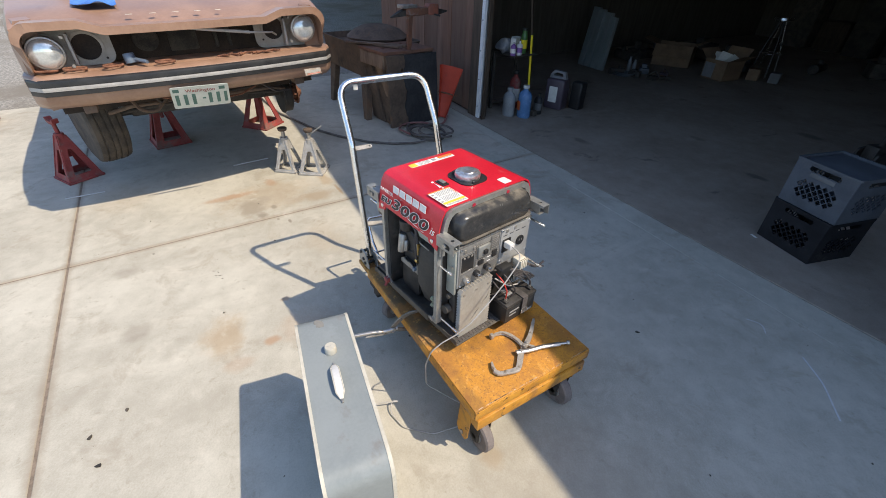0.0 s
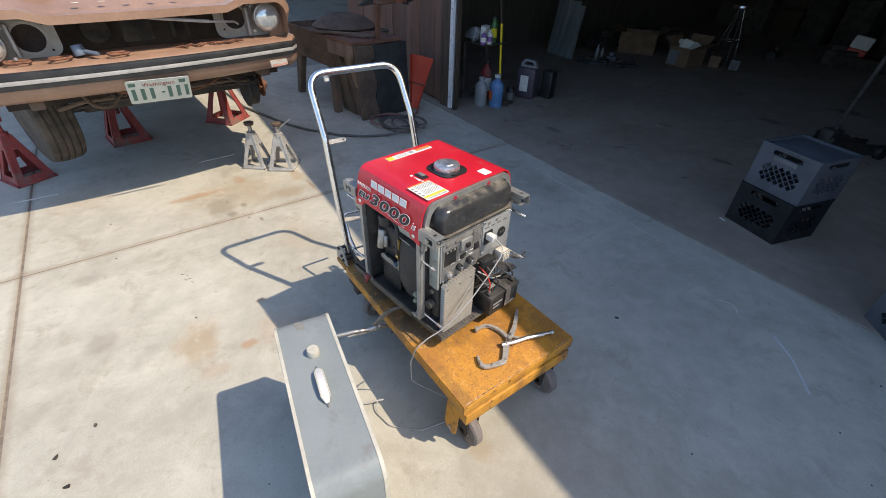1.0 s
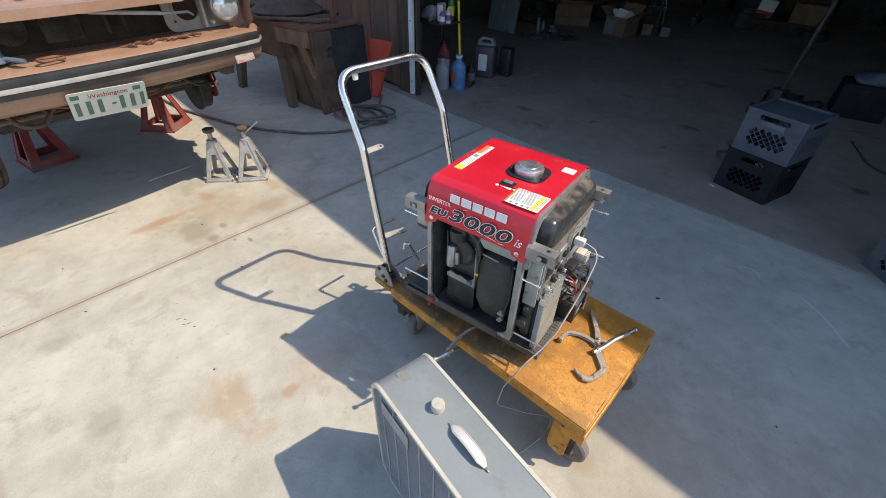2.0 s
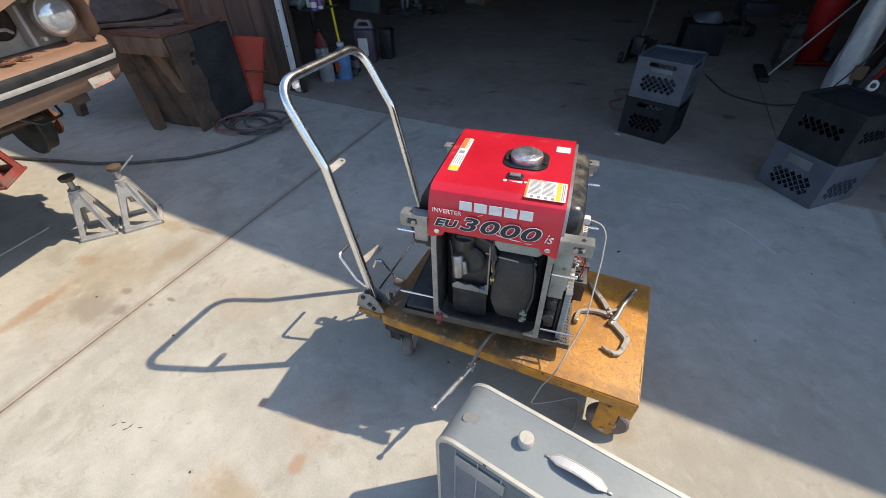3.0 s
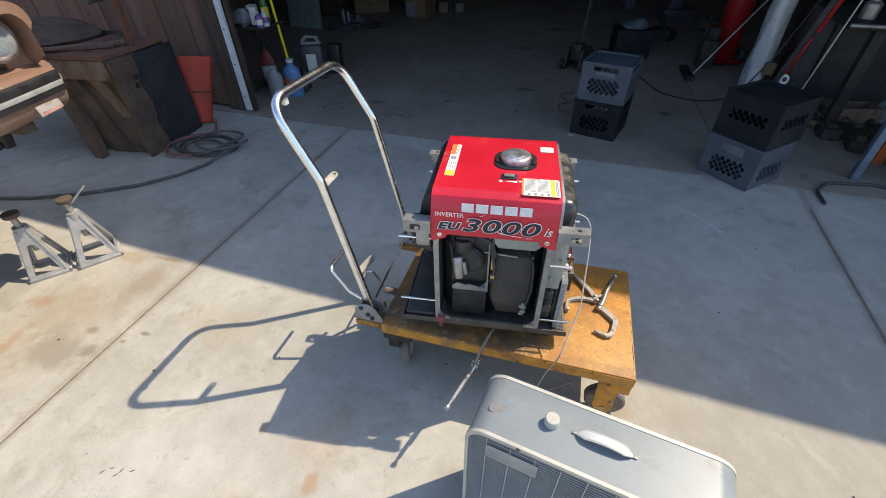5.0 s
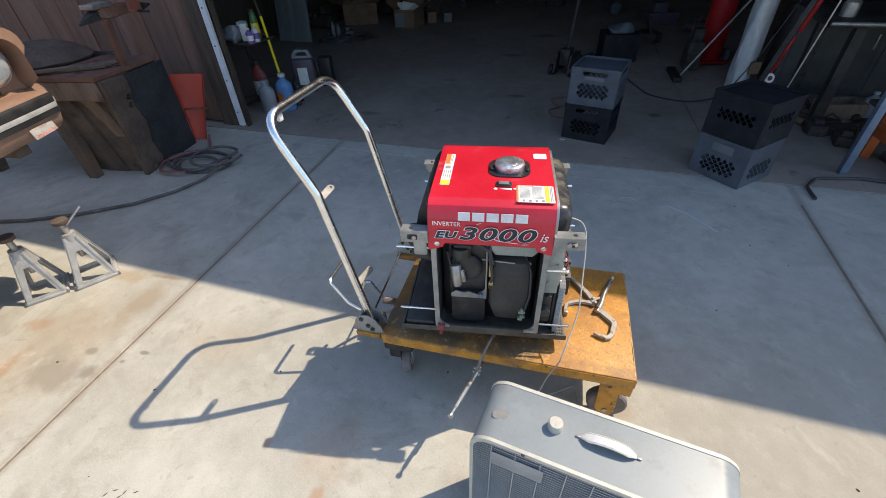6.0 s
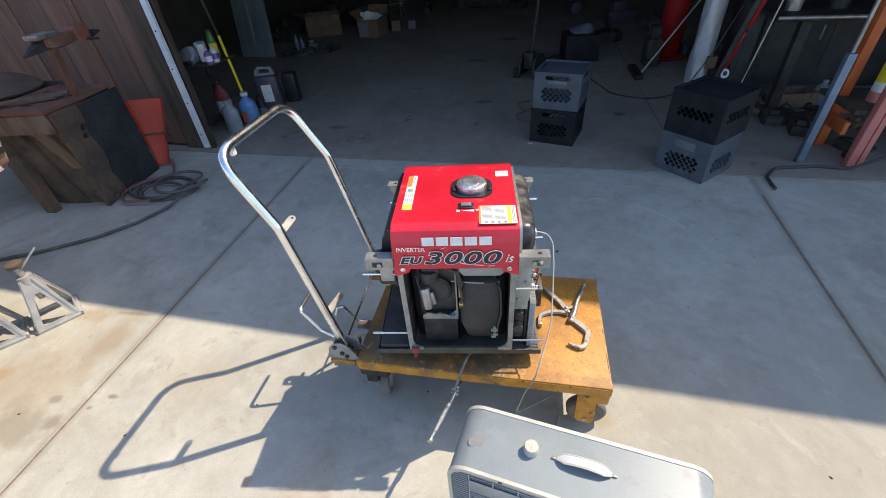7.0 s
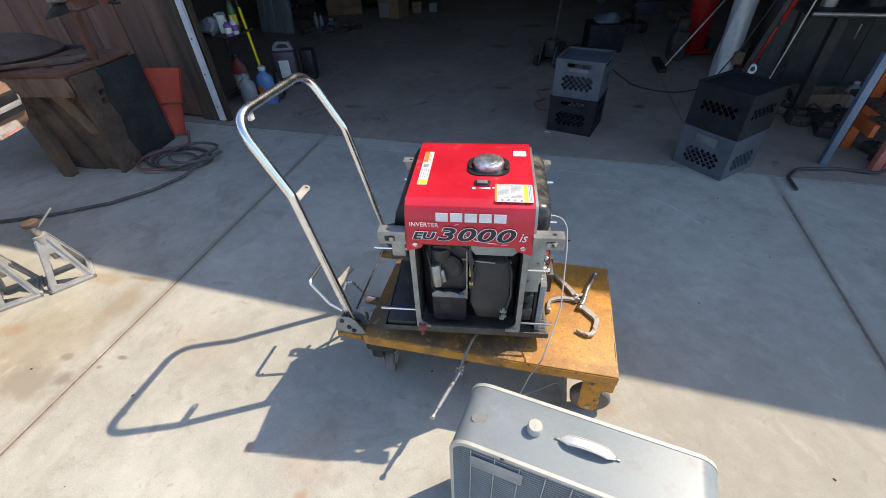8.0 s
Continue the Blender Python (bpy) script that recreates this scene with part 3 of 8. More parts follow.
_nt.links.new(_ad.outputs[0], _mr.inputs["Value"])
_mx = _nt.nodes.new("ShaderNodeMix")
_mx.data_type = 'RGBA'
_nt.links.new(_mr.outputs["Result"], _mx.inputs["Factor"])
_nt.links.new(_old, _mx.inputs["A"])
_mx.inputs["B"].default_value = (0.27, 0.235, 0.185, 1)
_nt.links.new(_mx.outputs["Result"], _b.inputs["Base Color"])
M["chalk"] = surface("chalk_mark", (0.52, 0.53, 0.54), (0.66, 0.66, 0.66), 60, 0.9, bump=0.1)
M["plug_green"] = plastic("faded_green_plastic", (0.30, 0.33, 0.235), 0.6)
M["old_plank"] = surface("pale_worn_plank", (0.16, 0.105, 0.07), (0.27, 0.19, 0.135), 4, 0.85, bump=0.4, fine=40, stretch=(3, 3, 0.8), spots=((0.10, 0.06, 0.04), 5, 0.52, 0.7))
M["red_plank"] = surface("red_brown_plank", (0.13, 0.058, 0.036), (0.22, 0.11, 0.07), 4, 0.85, bump=0.4, fine=40, spots=((0.08, 0.05, 0.038), 5, 0.52, 0.7))
M["tar"] = surface("scuffed_black_tar", (0.020, 0.021, 0.024), (0.052, 0.052, 0.055), 5, 0.7, bump=0.4, fine=40, spots=((0.15, 0.14, 0.125), 6, 0.60, 0.74), spots2=((0.12, 0.07, 0.045), 3.5, 0.62, 0.74))
M["scoop_worn"] = surface("worn_red_iron", (0.17, 0.060, 0.040), (0.27, 0.085, 0.050), 9, 0.6, bump=0.25, spots=((0.13, 0.10, 0.09), 12, 0.55, 0.68))
M["crate_label"] = plastic("dull_label", (0.15, 0.15, 0.15), 0.6)
M["old_sticker"] = surface("faded_sticker", (0.34, 0.27, 0.215), (0.48, 0.42, 0.36), 30, 0.6, bump=0.05, spots=((0.30, 0.19, 0.13), 40, 0.50, 0.62))
M["old_steel"] = surface("dirty_old_steel", (0.18, 0.155, 0.125), (0.29, 0.255, 0.215), 24, 0.45, metal=0.4, bump=0.12, spots=((0.10, 0.075, 0.05), 26, 0.55, 0.70))
M["dim_steel"] = surface("dark_grey_steel", (0.060, 0.058, 0.055), (0.105, 0.10, 0.094), 5, 0.6, bump=0.1, spots=((0.13, 0.10, 0.08), 5, 0.58, 0.72))
M["vise"] = surface("worn_orange_iron", (0.12, 0.066, 0.048), (0.24, 0.095, 0.050), 7, 0.6, bump=0.2, spots=((0.20, 0.19, 0.18), 9, 0.52, 0.66))
# ---- ground, driveway, garage shell ----
bm = bmesh.new()
bmesh.ops.create_circle(bm, cap_ends=True, segments=64, radius=900)
part("ground", bm, M["gravel"], kind="structure", m=pose(0, 0, -0.06), label="grey gravel yard", smooth=0)

bm = bmesh.new()
box(bm, (-5.65, -8.0, -0.055), (11.0, 1.98, -0.0035))
part("joint_bed", bm, M["joint"], kind="structure", label="dirt filling the joints of the driveway", smooth=0)
pavement = thing("pavement", pose(0, 0, 0), "pale concrete driveway in large slabs", "driveway", kind="structure")


def edge_y(x):
    return 2.03 - 0.045 * x


def apron_y(x):
    return 1.815 - 0.078 * x


XS, YS = (-5.65, -2.03, 1.05, 4.25, 7.6, 11.0), (-8.0, -4.6, -1.28, None)
for i in range(5):
    for j in range(3):
        g = 0.0055
        y0 = YS[j] + g
        y10 = (YS[j + 1] if YS[j + 1] is not None else apron_y(XS[i]) + 0.003) - g
        y11 = (YS[j + 1] if YS[j + 1] is not None else apron_y(XS[i + 1]) + 0.003) - g
        a, b = (0.06 if i == 2 else 0.0), (0.06 if i == 1 else 0.0)
        bm = bmesh.new()
        prism(bm, [(XS[i] + a * y0 + g, y0), (XS[i + 1] + b * y0 - g, y0), (XS[i + 1] + b * y11 - g, y11), (XS[i] + a * y10 + g, y10)], 0.05, pose(0, 0, -0.05), bevel=0.003)
        part("slab", bm, M["concrete"], pavement, smooth=0)

GARAGE = pose(-3.053, 2.262, 0, 0, 0, -3.2)


def strip_to_floor():
    bm = bmesh.new()
    prism(bm, [(-4.0, apron_y(-4.0) + 0.001), (11.0, apron_y(11.0) + 0.001), (11.0, edge_y(11.0) - 0.005), (-4.0, edge_y(-4.0) - 0.005)], 0.05, pose(0, 0, -0.05), bevel=0.003)
    return bm


part("apron", strip_to_floor(), M["concrete"], kind="structure", label="pale concrete apron strip before the garage", smooth=0)
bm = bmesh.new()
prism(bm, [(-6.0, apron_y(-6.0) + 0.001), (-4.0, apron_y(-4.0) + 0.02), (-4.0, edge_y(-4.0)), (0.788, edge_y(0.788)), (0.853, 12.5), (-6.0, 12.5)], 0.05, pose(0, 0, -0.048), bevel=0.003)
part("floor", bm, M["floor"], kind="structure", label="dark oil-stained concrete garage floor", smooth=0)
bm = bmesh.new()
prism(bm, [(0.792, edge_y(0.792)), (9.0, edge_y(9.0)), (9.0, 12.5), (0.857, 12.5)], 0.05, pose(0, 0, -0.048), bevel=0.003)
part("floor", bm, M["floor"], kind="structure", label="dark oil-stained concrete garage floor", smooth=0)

# front wall with its opening from u = 0 to 6.2
WALL_H, OPEN_W, OPEN_H, LEFT, RIGHT, DEEP = 2.95, 6.2, 2.55, -2.78, 7.0, 9.8
bm = bmesh.new()
box(bm, (LEFT, 0.03, 0), (-0.235, 0.09, WALL_H))
box(bm, (-0.235, 0.03, OPEN_H), (OPEN_W, 0.09, WALL_H))
box(bm, (OPEN_W, 0.03, 0), (RIGHT, 0.09, WALL_H))
wall_front = part("wall_south", bm, M["wood_dark"], kind="structure", label="timber front wall of the garage", m=GARAGE, smooth=0)
for name, lo, hi in (("wall_west", (LEFT, 0.09, 0), (LEFT + 0.1, DEEP, WALL_H)), ("wall_east", (RIGHT - 0.1, 0.09, 0), (RIGHT, DEEP, WALL_H)),
                     ("wall_north", (LEFT, DEEP, 0), (RIGHT, DEEP + 0.1, WALL_H))):
    bm = bmesh.new()
    box(bm, lo, hi)
    part(name, bm, M["inner"], kind="structure", label="dark bare timber garage wall", m=GARAGE, smooth=0)
# the roof runs on unseen 16 m to the left, only to shade the gravel
bm = bmesh.new()
box(bm, (LEFT - 16.0, -0.42, WALL_H), (RIGHT + 0.2, DEEP + 0.2, WALL_H + 0.12))
part("ceiling", bm, M["inner"], kind="structure", label="dark timber garage roof with an added unseen left extension", m=GARAGE, smooth=0)

# unseen wall added to carry the far end of that extension
bm = bmesh.new()
box(bm, (LEFT - 15.9, 4.6, 0), (LEFT - 15.75, DEEP, WALL_H))
part("wall_lean_to", bm, M["inner"], kind="structure", label="added unseen wall under the end of the roof extension", m=GARAGE, smooth=0)

# weathered boards on the front wall, left of the opening
rnd = random.Random(4)
u = LEFT
while u < -0.265:
    w = min(rnd.uniform(0.25, 0.34), -0.235 - u)
    if -0.235 - (u + w) < 0.08:
        w = -0.235 - u
    bm = bmesh.new()
    box(bm, (u + 0.004, rnd.uniform(-0.002, 0.006), 0.01 + rnd.uniform(0, 0.02)), (u + w - 0.004, 0.029, WALL_H), 0.003, seg=1)
    part("board", bm, M["wood_wall"], wall_front, smooth=0)
    u += w
bm = bmesh.new()
box(bm, (-0.233, -0.03, 0.0), (-0.035, 0.088, OPEN_H), 0.006, seg=1)
jamb = part("door_jamb", bm, M["wood_dark"], kind="structure", label="weathered timber door jamb", m=GARAGE, smooth=0)
# pierced white track on the jamb
bm = bmesh.new()
box(bm, (-0.033, -0.055, 0.02), (-0.029, 0.015, OPEN_H))
box(bm, (-0.029, -0.055, 0.02), (0.012, -0.051, OPEN_H))
box(bm, (0.012, -0.055, 0.02), (0.016, -0.03, OPEN_H))
track = part("trim", bm, M["white_paint"], kind="structure", label="white painted steel door track", m=GARAGE, smooth=0)
for i in range(9):
    bm = bmesh.new()
    cyl(bm, (-0.008, -0.058, 0.14 + 0.27 * i), (-0.008, -0.054, 0.14 + 0.27 * i), 0.006, seg=10)
    part("bolt", bm, M["iron"], track)
bm = bmesh.new()
box(bm, (0.018, -0.02, 0.0), (0.042, 0.025, OPEN_H), 0.004, seg=1)
rough_up(cut(bm, 2, [0.1 * i for i in range(1, 25)]), 0.006, 9)
part("trim", bm, M["wood_dark"], kind="structure", label="split timber batten beside the track", m=GARAGE)
# ---- yellow lift cart ----
DECK = 0.292
cart = thing("lift_cart", pose(-0.42, 0.255, 0), "worn yellow steel platform lift cart with chrome push handle", "cart")
CI = cart.matrix_basis.inverted()


def cpart(name, bm, material, label="", parent=None, smooth=35):
    ob = part(name, bm, material, parent or cart, label, smooth=smooth)
    if parent is None:
        ob.matrix_basis = CI
    return ob


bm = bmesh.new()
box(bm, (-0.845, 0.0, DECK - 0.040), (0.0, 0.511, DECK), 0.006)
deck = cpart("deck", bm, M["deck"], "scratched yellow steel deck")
for lo, hi in (((-0.838, -0.0012, DECK - 0.044), (-0.006, 0.004, DECK - 0.0065)), ((-0.006, 0.002, DECK - 0.044), (0.0012, 0.509, DECK - 0.0065)), ((-0.838, 0.507, DECK - 0.044), (-0.006, 0.5122, DECK - 0.0065))):
    bm = bmesh.new()
    box(bm, lo, hi, 0.001)
    part("skirt", bm, M["yellow"], deck, "folded yellow edge of the deck")
# bare metal where the paint has rubbed off the edges
rnd = random.Random(8)
bm = bmesh.new()
for i in range(40):
    w, d = rnd.uniform(0.006, 0.030), rnd.uniform(0.0012, 0.0035)
    p, a = (-0.0045, rnd.uniform(0.02, 0.49)), 90
    prism(bm, [(-w / 2, 0), (-w / 5, -d / 2), (w / 4, -d * 0.4), (w / 2, 0), (w / 5, d * 0.6), (-w / 4, d * 0.4)], 0.0007, pose(p[0], p[1], DECK - 0.0003, 0, 0, a + rnd.uniform(-4, 4)))
part("worn_edge", bm, M["bare_edge"], deck, "bare metal wear along the deck's edge", smooth=0, kind="stuff")
for y0, y1 in ((0.06, 0.10), (0.41, 0.45)):
    bm = bmesh.new()
    box(bm, (-0.80, y0, 0.185), (-0.02, y1, 0.225), 0.004)
    cpart("side_rail", bm, M["iron"])
bm = bmesh.new()
box(bm, (-0.045, 0.012, 0.186), (0.004, 0.499, 0.236), 0.004)
cpart("end_bar", bm, M["yellow"])
bm = bmesh.new()
box(bm, (-0.83, 0.018, 0.15), (-0.79, 0.493, 0.2), 0.004)
cpart("end_bar", bm, M["iron"])
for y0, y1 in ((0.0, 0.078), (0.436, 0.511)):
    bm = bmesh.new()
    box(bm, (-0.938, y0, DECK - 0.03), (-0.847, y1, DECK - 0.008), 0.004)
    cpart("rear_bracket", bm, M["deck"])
for y in (0.10, 0.41):
    for s in (-1, 1):
        bm = bmesh.new()
        tube(bm, [(-0.42 - s * 0.32, y, 0.165), (-0.42 + s * 0.32, y, 0.235)], 0.016, 6)
        cpart("scissor_arm", bm, M["iron"])
# casters: fixed at the front, swivelled at the rear
for x, front, R in ((-0.045, True, 0.068), (-0.79, False, 0.058)):
    for y, swivel in ((0.068, 0), (0.443, 0)) if front else ((0.075, 104), (0.436, 96)):
        m = Matrix.Translation((x, y, 0)) @ pose(0, 0, 0, 0, 0, swivel)
        off = 0.0 if front else 0.02
        bm = bmesh.new()
        lathe(bm, [(0.02, -0.016), (R * 0.9, -0.018), (R, -0.012), (R, 0.012), (R * 0.9, 0.018), (0.02, 0.016)], m @ pose(off, 0, R, 90), 28)
        wheel = cpart("wheel", bm, M["wheel"], "grey-pink solid rubber wheel")
        bm = bmesh.new()
        cyl(bm, m @ Vector((off, -0.026, R)), m @ Vector((off, 0.026, R)), 0.012, seg=12)
        cyl(bm, m @ Vector((off, -0.020, R)), m @ Vector((off, 0.020, R)), 0.030, seg=16)
        part("hub", bm, M["dull"], wheel)
        bm = bmesh.new()
        o = [(-0.035, 0.2), (0.035, 0.2), (0.020 + off, 0.045), (-0.020 + off, 0.045)] if not front else [(-0.045, 0.2), (0.03, 0.2), (0.022, 0.05), (0.0, 0.035), (-0.018, 0.05)]
        for q in (-0.026, 0.022):
            prism(bm, o, 0.004, m @ Matrix.Translation((0, q + 0.004, 0)) @ pose(0, 0, 0, 90), bevel=0.001)
        if not front:
            box(bm, (-0.035, -0.026, 0.196), (0.035, 0.026, 0.204), 0.002, m)
        cpart("caster_fork", bm, M["iron"] if front else M["stand_grey"])
        if not front:
            bm = bmesh.new()
            prism(bm, rounded(-0.055, -0.05, 0.055, 0.05, 0.015, 4), 0.038, Matrix.Translation((x, y - 0.02, 0.208)), bevel=0.003)
            cpart("caster_mount", bm, M["iron"])
# slanted leg plates at the front corners
for y, s in ((0.016, -1), (0.501, 1)):
    bm = bmesh.new()
    m = Matrix.Translation((-0.045, y, 0.205)) @ pose(0, 0, 0, 90 + s * 5)
    prism(bm, [(-0.052, 0.035), (0.012, 0.035), (0.012, -0.105), (0.002, -0.122), (-0.040, -0.112), (-0.050, -0.095)], 0.006, m, bevel=0.001)
    leg = cpart("leg_plate", bm, M["yellow"])
    bm = bmesh.new()
    cyl(bm, (-0.062, y + s * 0.004, 0.105), (-0.062, y + s * 0.018, 0.106), 0.009, seg=6)
    part("bolt", bm, M["dull"], leg)
# hinge plates of the handle
for y in (0.008, 0.455):
    bm = bmesh.new()
    o = [(-0.055, 0.0), (0.062, 0.0), (0.05, 0.035)] + [(0.0 + 0.045 * math.cos(radians(a)), 0.034 + 0.045 * math.sin(radians(a))) for a in range(20, 181, 20)]
    for q in (0.0, 0.042):
        prism(bm, o, 0.005, Matrix.Translation((-0.893, y + q + 0.005, 0.284)) @ pose(0, 0, 0, 90), bevel=0.001)
    hinge = cpart("hinge_plate", bm, M["steel"], "grey steel hinge plate")
    for hx, hz in ((-0.91, 0.345), (-0.888, 0.318), (-0.873, 0.303)):
        bm = bmesh.new()
        cyl(bm, (hx, y - 0.006, hz), (hx, y + 0.054, hz), 0.008, seg=6)
        part("bolt", bm, M["iron"], hinge)
# chrome push handle
path = fillet([(-0.890, 0.040, 0.325), (-0.983, 0.043, 0.814), (-1.091, 0.046, 1.030), (-1.091, 0.434, 1.030), (-0.990, 0.441, 0.845), (-0.898, 0.479, 0.325)], 0.075, 8)
bm = bmesh.new()
tube(bm, path, 0.0135, 14)
handle = cpart("push_handle", bm, M["chrome"], "worn chrome push handle")
for z, y, ln, drop in ((0.798, 0.043, 0.076, 0), (0.474, 0.041, 0.118, 12)):
    xx = -0.890 - (z - 0.325) / 0.489 * 0.093
    bm = bmesh.new()
    pierced_plate(bm, [(0, -0.011), (ln - 0.011, -0.011), (ln - 0.003, -0.007), (ln, 0.0), (ln - 0.003, 0.007), (ln - 0.011, 0.011), (0, 0.011)],
                  [[(ln - 0.012 + 0.0045 * math.cos(math.pi * k / 4), 0.0045 * math.sin(math.pi * k / 4)) for k in range(8)]], 0.004,
                  Matrix.Translation((xx, y + 0.008, z)) @ pose(0, 0, 0, -65, drop, 90))
    part("tab", bm, M["clamp"], handle)
bm = bmesh.new()
box(bm, (-1.100, 0.112, 0.996), (-1.088, 0.130, 1.019), 0.003)
part("tape", bm, M["paper"], handle)
# release levers of bent rod
bm = bmesh.new()
tube(bm, fillet([(-0.925, 0.096, 0.272), (-1.008, 0.104, 0.309), (-1.071, 0.110, 0.402), (-1.080, 0.252, 0.385)], 0.018, 5), 0.0065, 8)
cpart("release_bar", bm, M["chrome"])
bm = bmesh.new()
tube(bm, fillet([(-1.012, 0.228, 0.262), (-0.985, 0.214, 0.318), (-0.962, 0.214, 0.322), (-0.950, 0.275, 0.182), (-0.80, 0.275, 0.172)], 0.018, 5), 0.0068, 8)
pedal = cpart("release_lever", bm, M["chrome"], "bent chrome foot lever")
bm = bmesh.new()
cyl(bm, (-0.945, 0.262, 0.172), (-0.905, 0.262, 0.172), 0.016, seg=12, bevel=0.002)
box(bm, (-0.925, 0.250, 0.160), (-0.80, 0.278, 0.186), 0.003)
part("pivot", bm, M["stump"], pedal, "rusty pivot block")
bm = bmesh.new()
box(bm, (-0.902, 0.128, 0.205), (-0.886, 0.152, 0.284), 0.002)
box(bm, (-0.890, 0.128, 0.262), (-0.840, 0.152, 0.284), 0.002)
cpart("lever_stop", bm, M["stand_grey"])
bm = bmesh.new()
tube(bm, [(-0.884, 0.045, 0.336), (-0.926, 0.455, 0.287)], 0.0042, 8)
cpart("cross_rod", bm, M["chrome"], "thin bare cross rod between the hinge plates")


# ---- locking C-clamps ----
def strap(bm, pts, widths, z0, z1, bevel=0.0022):
    """A flat steel bar that follows a line of points with its own width at each."""
    pts = [Vector((p[0], p[1])) for p in pts]
    left, right = [], []
    for k, p in enumerate(pts):
        d = (pts[min(k + 1, len(pts) - 1)] - pts[max(k - 1, 0)]).normalized()
        nrm = Vector((-d.y, d.x)) * widths[k] / 2
        left.append(tuple(p + nrm))
        right.append(tuple(p - nrm))
    prism(bm, left + right[::-1], z1 - z0, Matrix.Translation((0, 0, z0)), bevel=bevel)
    return bm


def clamp_part(t, name, mt, pts, widths, z0, z1):
    bm = bmesh.new()
    strap(bm, pts, widths, z0, z1)
    return part(name, bm, M[mt], t, smooth=30)


def clamp_rivets(t, spots_):
    for x, y in spots_:
        bm = bmesh.new()
        cyl(bm, (x, y, 0.0), (x, y, 0.0245), 0.0055, seg=12, bevel=0.0012)
        part("rivet", bm, M["dull"], t)


open_clamp = thing("locking_clamp", pose(-0.11, 0.27, DECK + 0.001), "worn steel locking C-clamp lying open on the yellow deck", "clamp", "locking clamps")
clamp_part(open_clamp, "fixed_jaw", "clamp", [(-0.004, 0.010), (0.018, -0.012), (0.046, -0.040), (0.054, -0.054), (0.052, -0.070), (0.040, -0.108), (0.033, -0.122), (0.020, -0.128), (0.002, -0.121), (-0.018, -0.112)],
           [0.023, 0.021, 0.017, 0.016, 0.015, 0.014, 0.014, 0.012, 0.010, 0.007], 0.003, 0.014)
clamp_part(open_clamp, "moving_jaw", "clamp", [(-0.010, 0.024), (-0.030, 0.034), (-0.050, 0.034), (-0.078, 0.026), (-0.100, 0.017), (-0.112, 0.004), (-0.114, -0.018), (-0.113, -0.044)],
           [0.016, 0.014, 0.0125, 0.012, 0.012, 0.010, 0.009, 0.008], 0.004, 0.014)
bm = bmesh.new()
box(bm, (-0.1205, -0.046, 0.001), (-0.1055, -0.032, 0.021), 0.002)
part("pad", bm, M["clamp"], open_clamp)
bm = bmesh.new()
tube(bm, fillet([(-0.006, -0.012, 0.013), (0.010, 0.030, 0.014), (0.022, 0.085, 0.014), (0.044, 0.150, 0.013)], 0.08, 5), 0.0088, 10, flat=0.85)
part("handle_body", bm, M["steel_bright"], open_clamp)
bm = bmesh.new()
cyl(bm, (0.043, 0.148, 0.013), (0.054, 0.178, 0.013), 0.0045, seg=10)
cyl(bm, (0.053, 0.176, 0.013), (0.057, 0.187, 0.013), 0.0085, seg=14, bevel=0.002)
part("screw", bm, M["steel_bright"], open_clamp)
clamp_part(open_clamp, "lever", "clamp", [(-0.010, 0.026), (-0.022, 0.052), (-0.038, 0.080), (-0.062, 0.110), (-0.088, 0.140), (-0.103, 0.157)], [0.018, 0.018, 0.017, 0.014, 0.012, 0.008], 0.004, 0.017)
clamp_part(open_clamp, "link", "clamp", [(-0.016, 0.046), (0.002, 0.058), (0.020, 0.072)], [0.011, 0.010, 0.010], 0.009, 0.014)
clamp_rivets(open_clamp, ((0.001, 0.004), (-0.012, 0.027), (-0.018, 0.047)))

ax = Vector((-0.275, -0.96, -0.03)).normalized()
az = ax.cross(Vector((0.12, 0, 1))).normalized()
hang = Matrix.Translation((-0.474, -0.030, 0.252)) @ Matrix((ax, az.cross(ax), az)).transposed().to_4x4()
shut_clamp = thing("locking_clamp", hang, "dull steel locking C-clamp gripping the edge of the yellow deck", "clamp", "locking clamps")
clamp_part(shut_clamp, "moving_jaw", "old_steel", [(0.022, 0.004), (-0.004, 0.036), (-0.024, 0.060), (-0.052, 0.074), (-0.084, 0.076), (-0.096, 0.068), (-0.098, 0.050)],
           [0.018, 0.016, 0.014, 0.012, 0.010, 0.009, 0.007], 0.008, 0.016)
clamp_part(shut_clamp, "fixed_jaw", "old_steel", [(0.020, -0.004), (-0.010, -0.016), (-0.045, -0.026), (-0.075, -0.022), (-0.085, -0.010)], [0.018, 0.016, 0.014, 0.012, 0.008], 0.008, 0.016)
bm = bmesh.new()
tube(bm, fillet([(0.0, -0.004, 0.012), (0.045, -0.010, 0.012), (0.10, -0.002, 0.012), (0.168, 0.0, 0.012)], 0.05, 4), 0.0068, 10)
part("handle_body", bm, M["steel_bright"], shut_clamp)
bm = bmesh.new()
cyl(bm, (0.166, 0, 0.012), (0.192, 0, 0.012), 0.0045, seg=10)
cyl(bm, (0.190, 0, 0.012), (0.203, 0, 0.012), 0.0085, seg=14, bevel=0.002)
part("screw", bm, M["steel_bright"], shut_clamp)
clamp_part(shut_clamp, "lever", "clamp", [(0.006, -0.012), (0.05, -0.024), (0.10, -0.020), (0.128, -0.022)], [0.012, 0.011, 0.010, 0.007], 0.008, 0.016)
clamp_rivets(shut_clamp, ((0.014, 0.002), (0.020, -0.012)))
# ---- opened generator ----
GEN = pose(-0.5025, 0.2295, DECK, 0, 0, 7)
gen = thing("generator", GEN, "red-topped portable inverter generator with its end covers off", "generator")


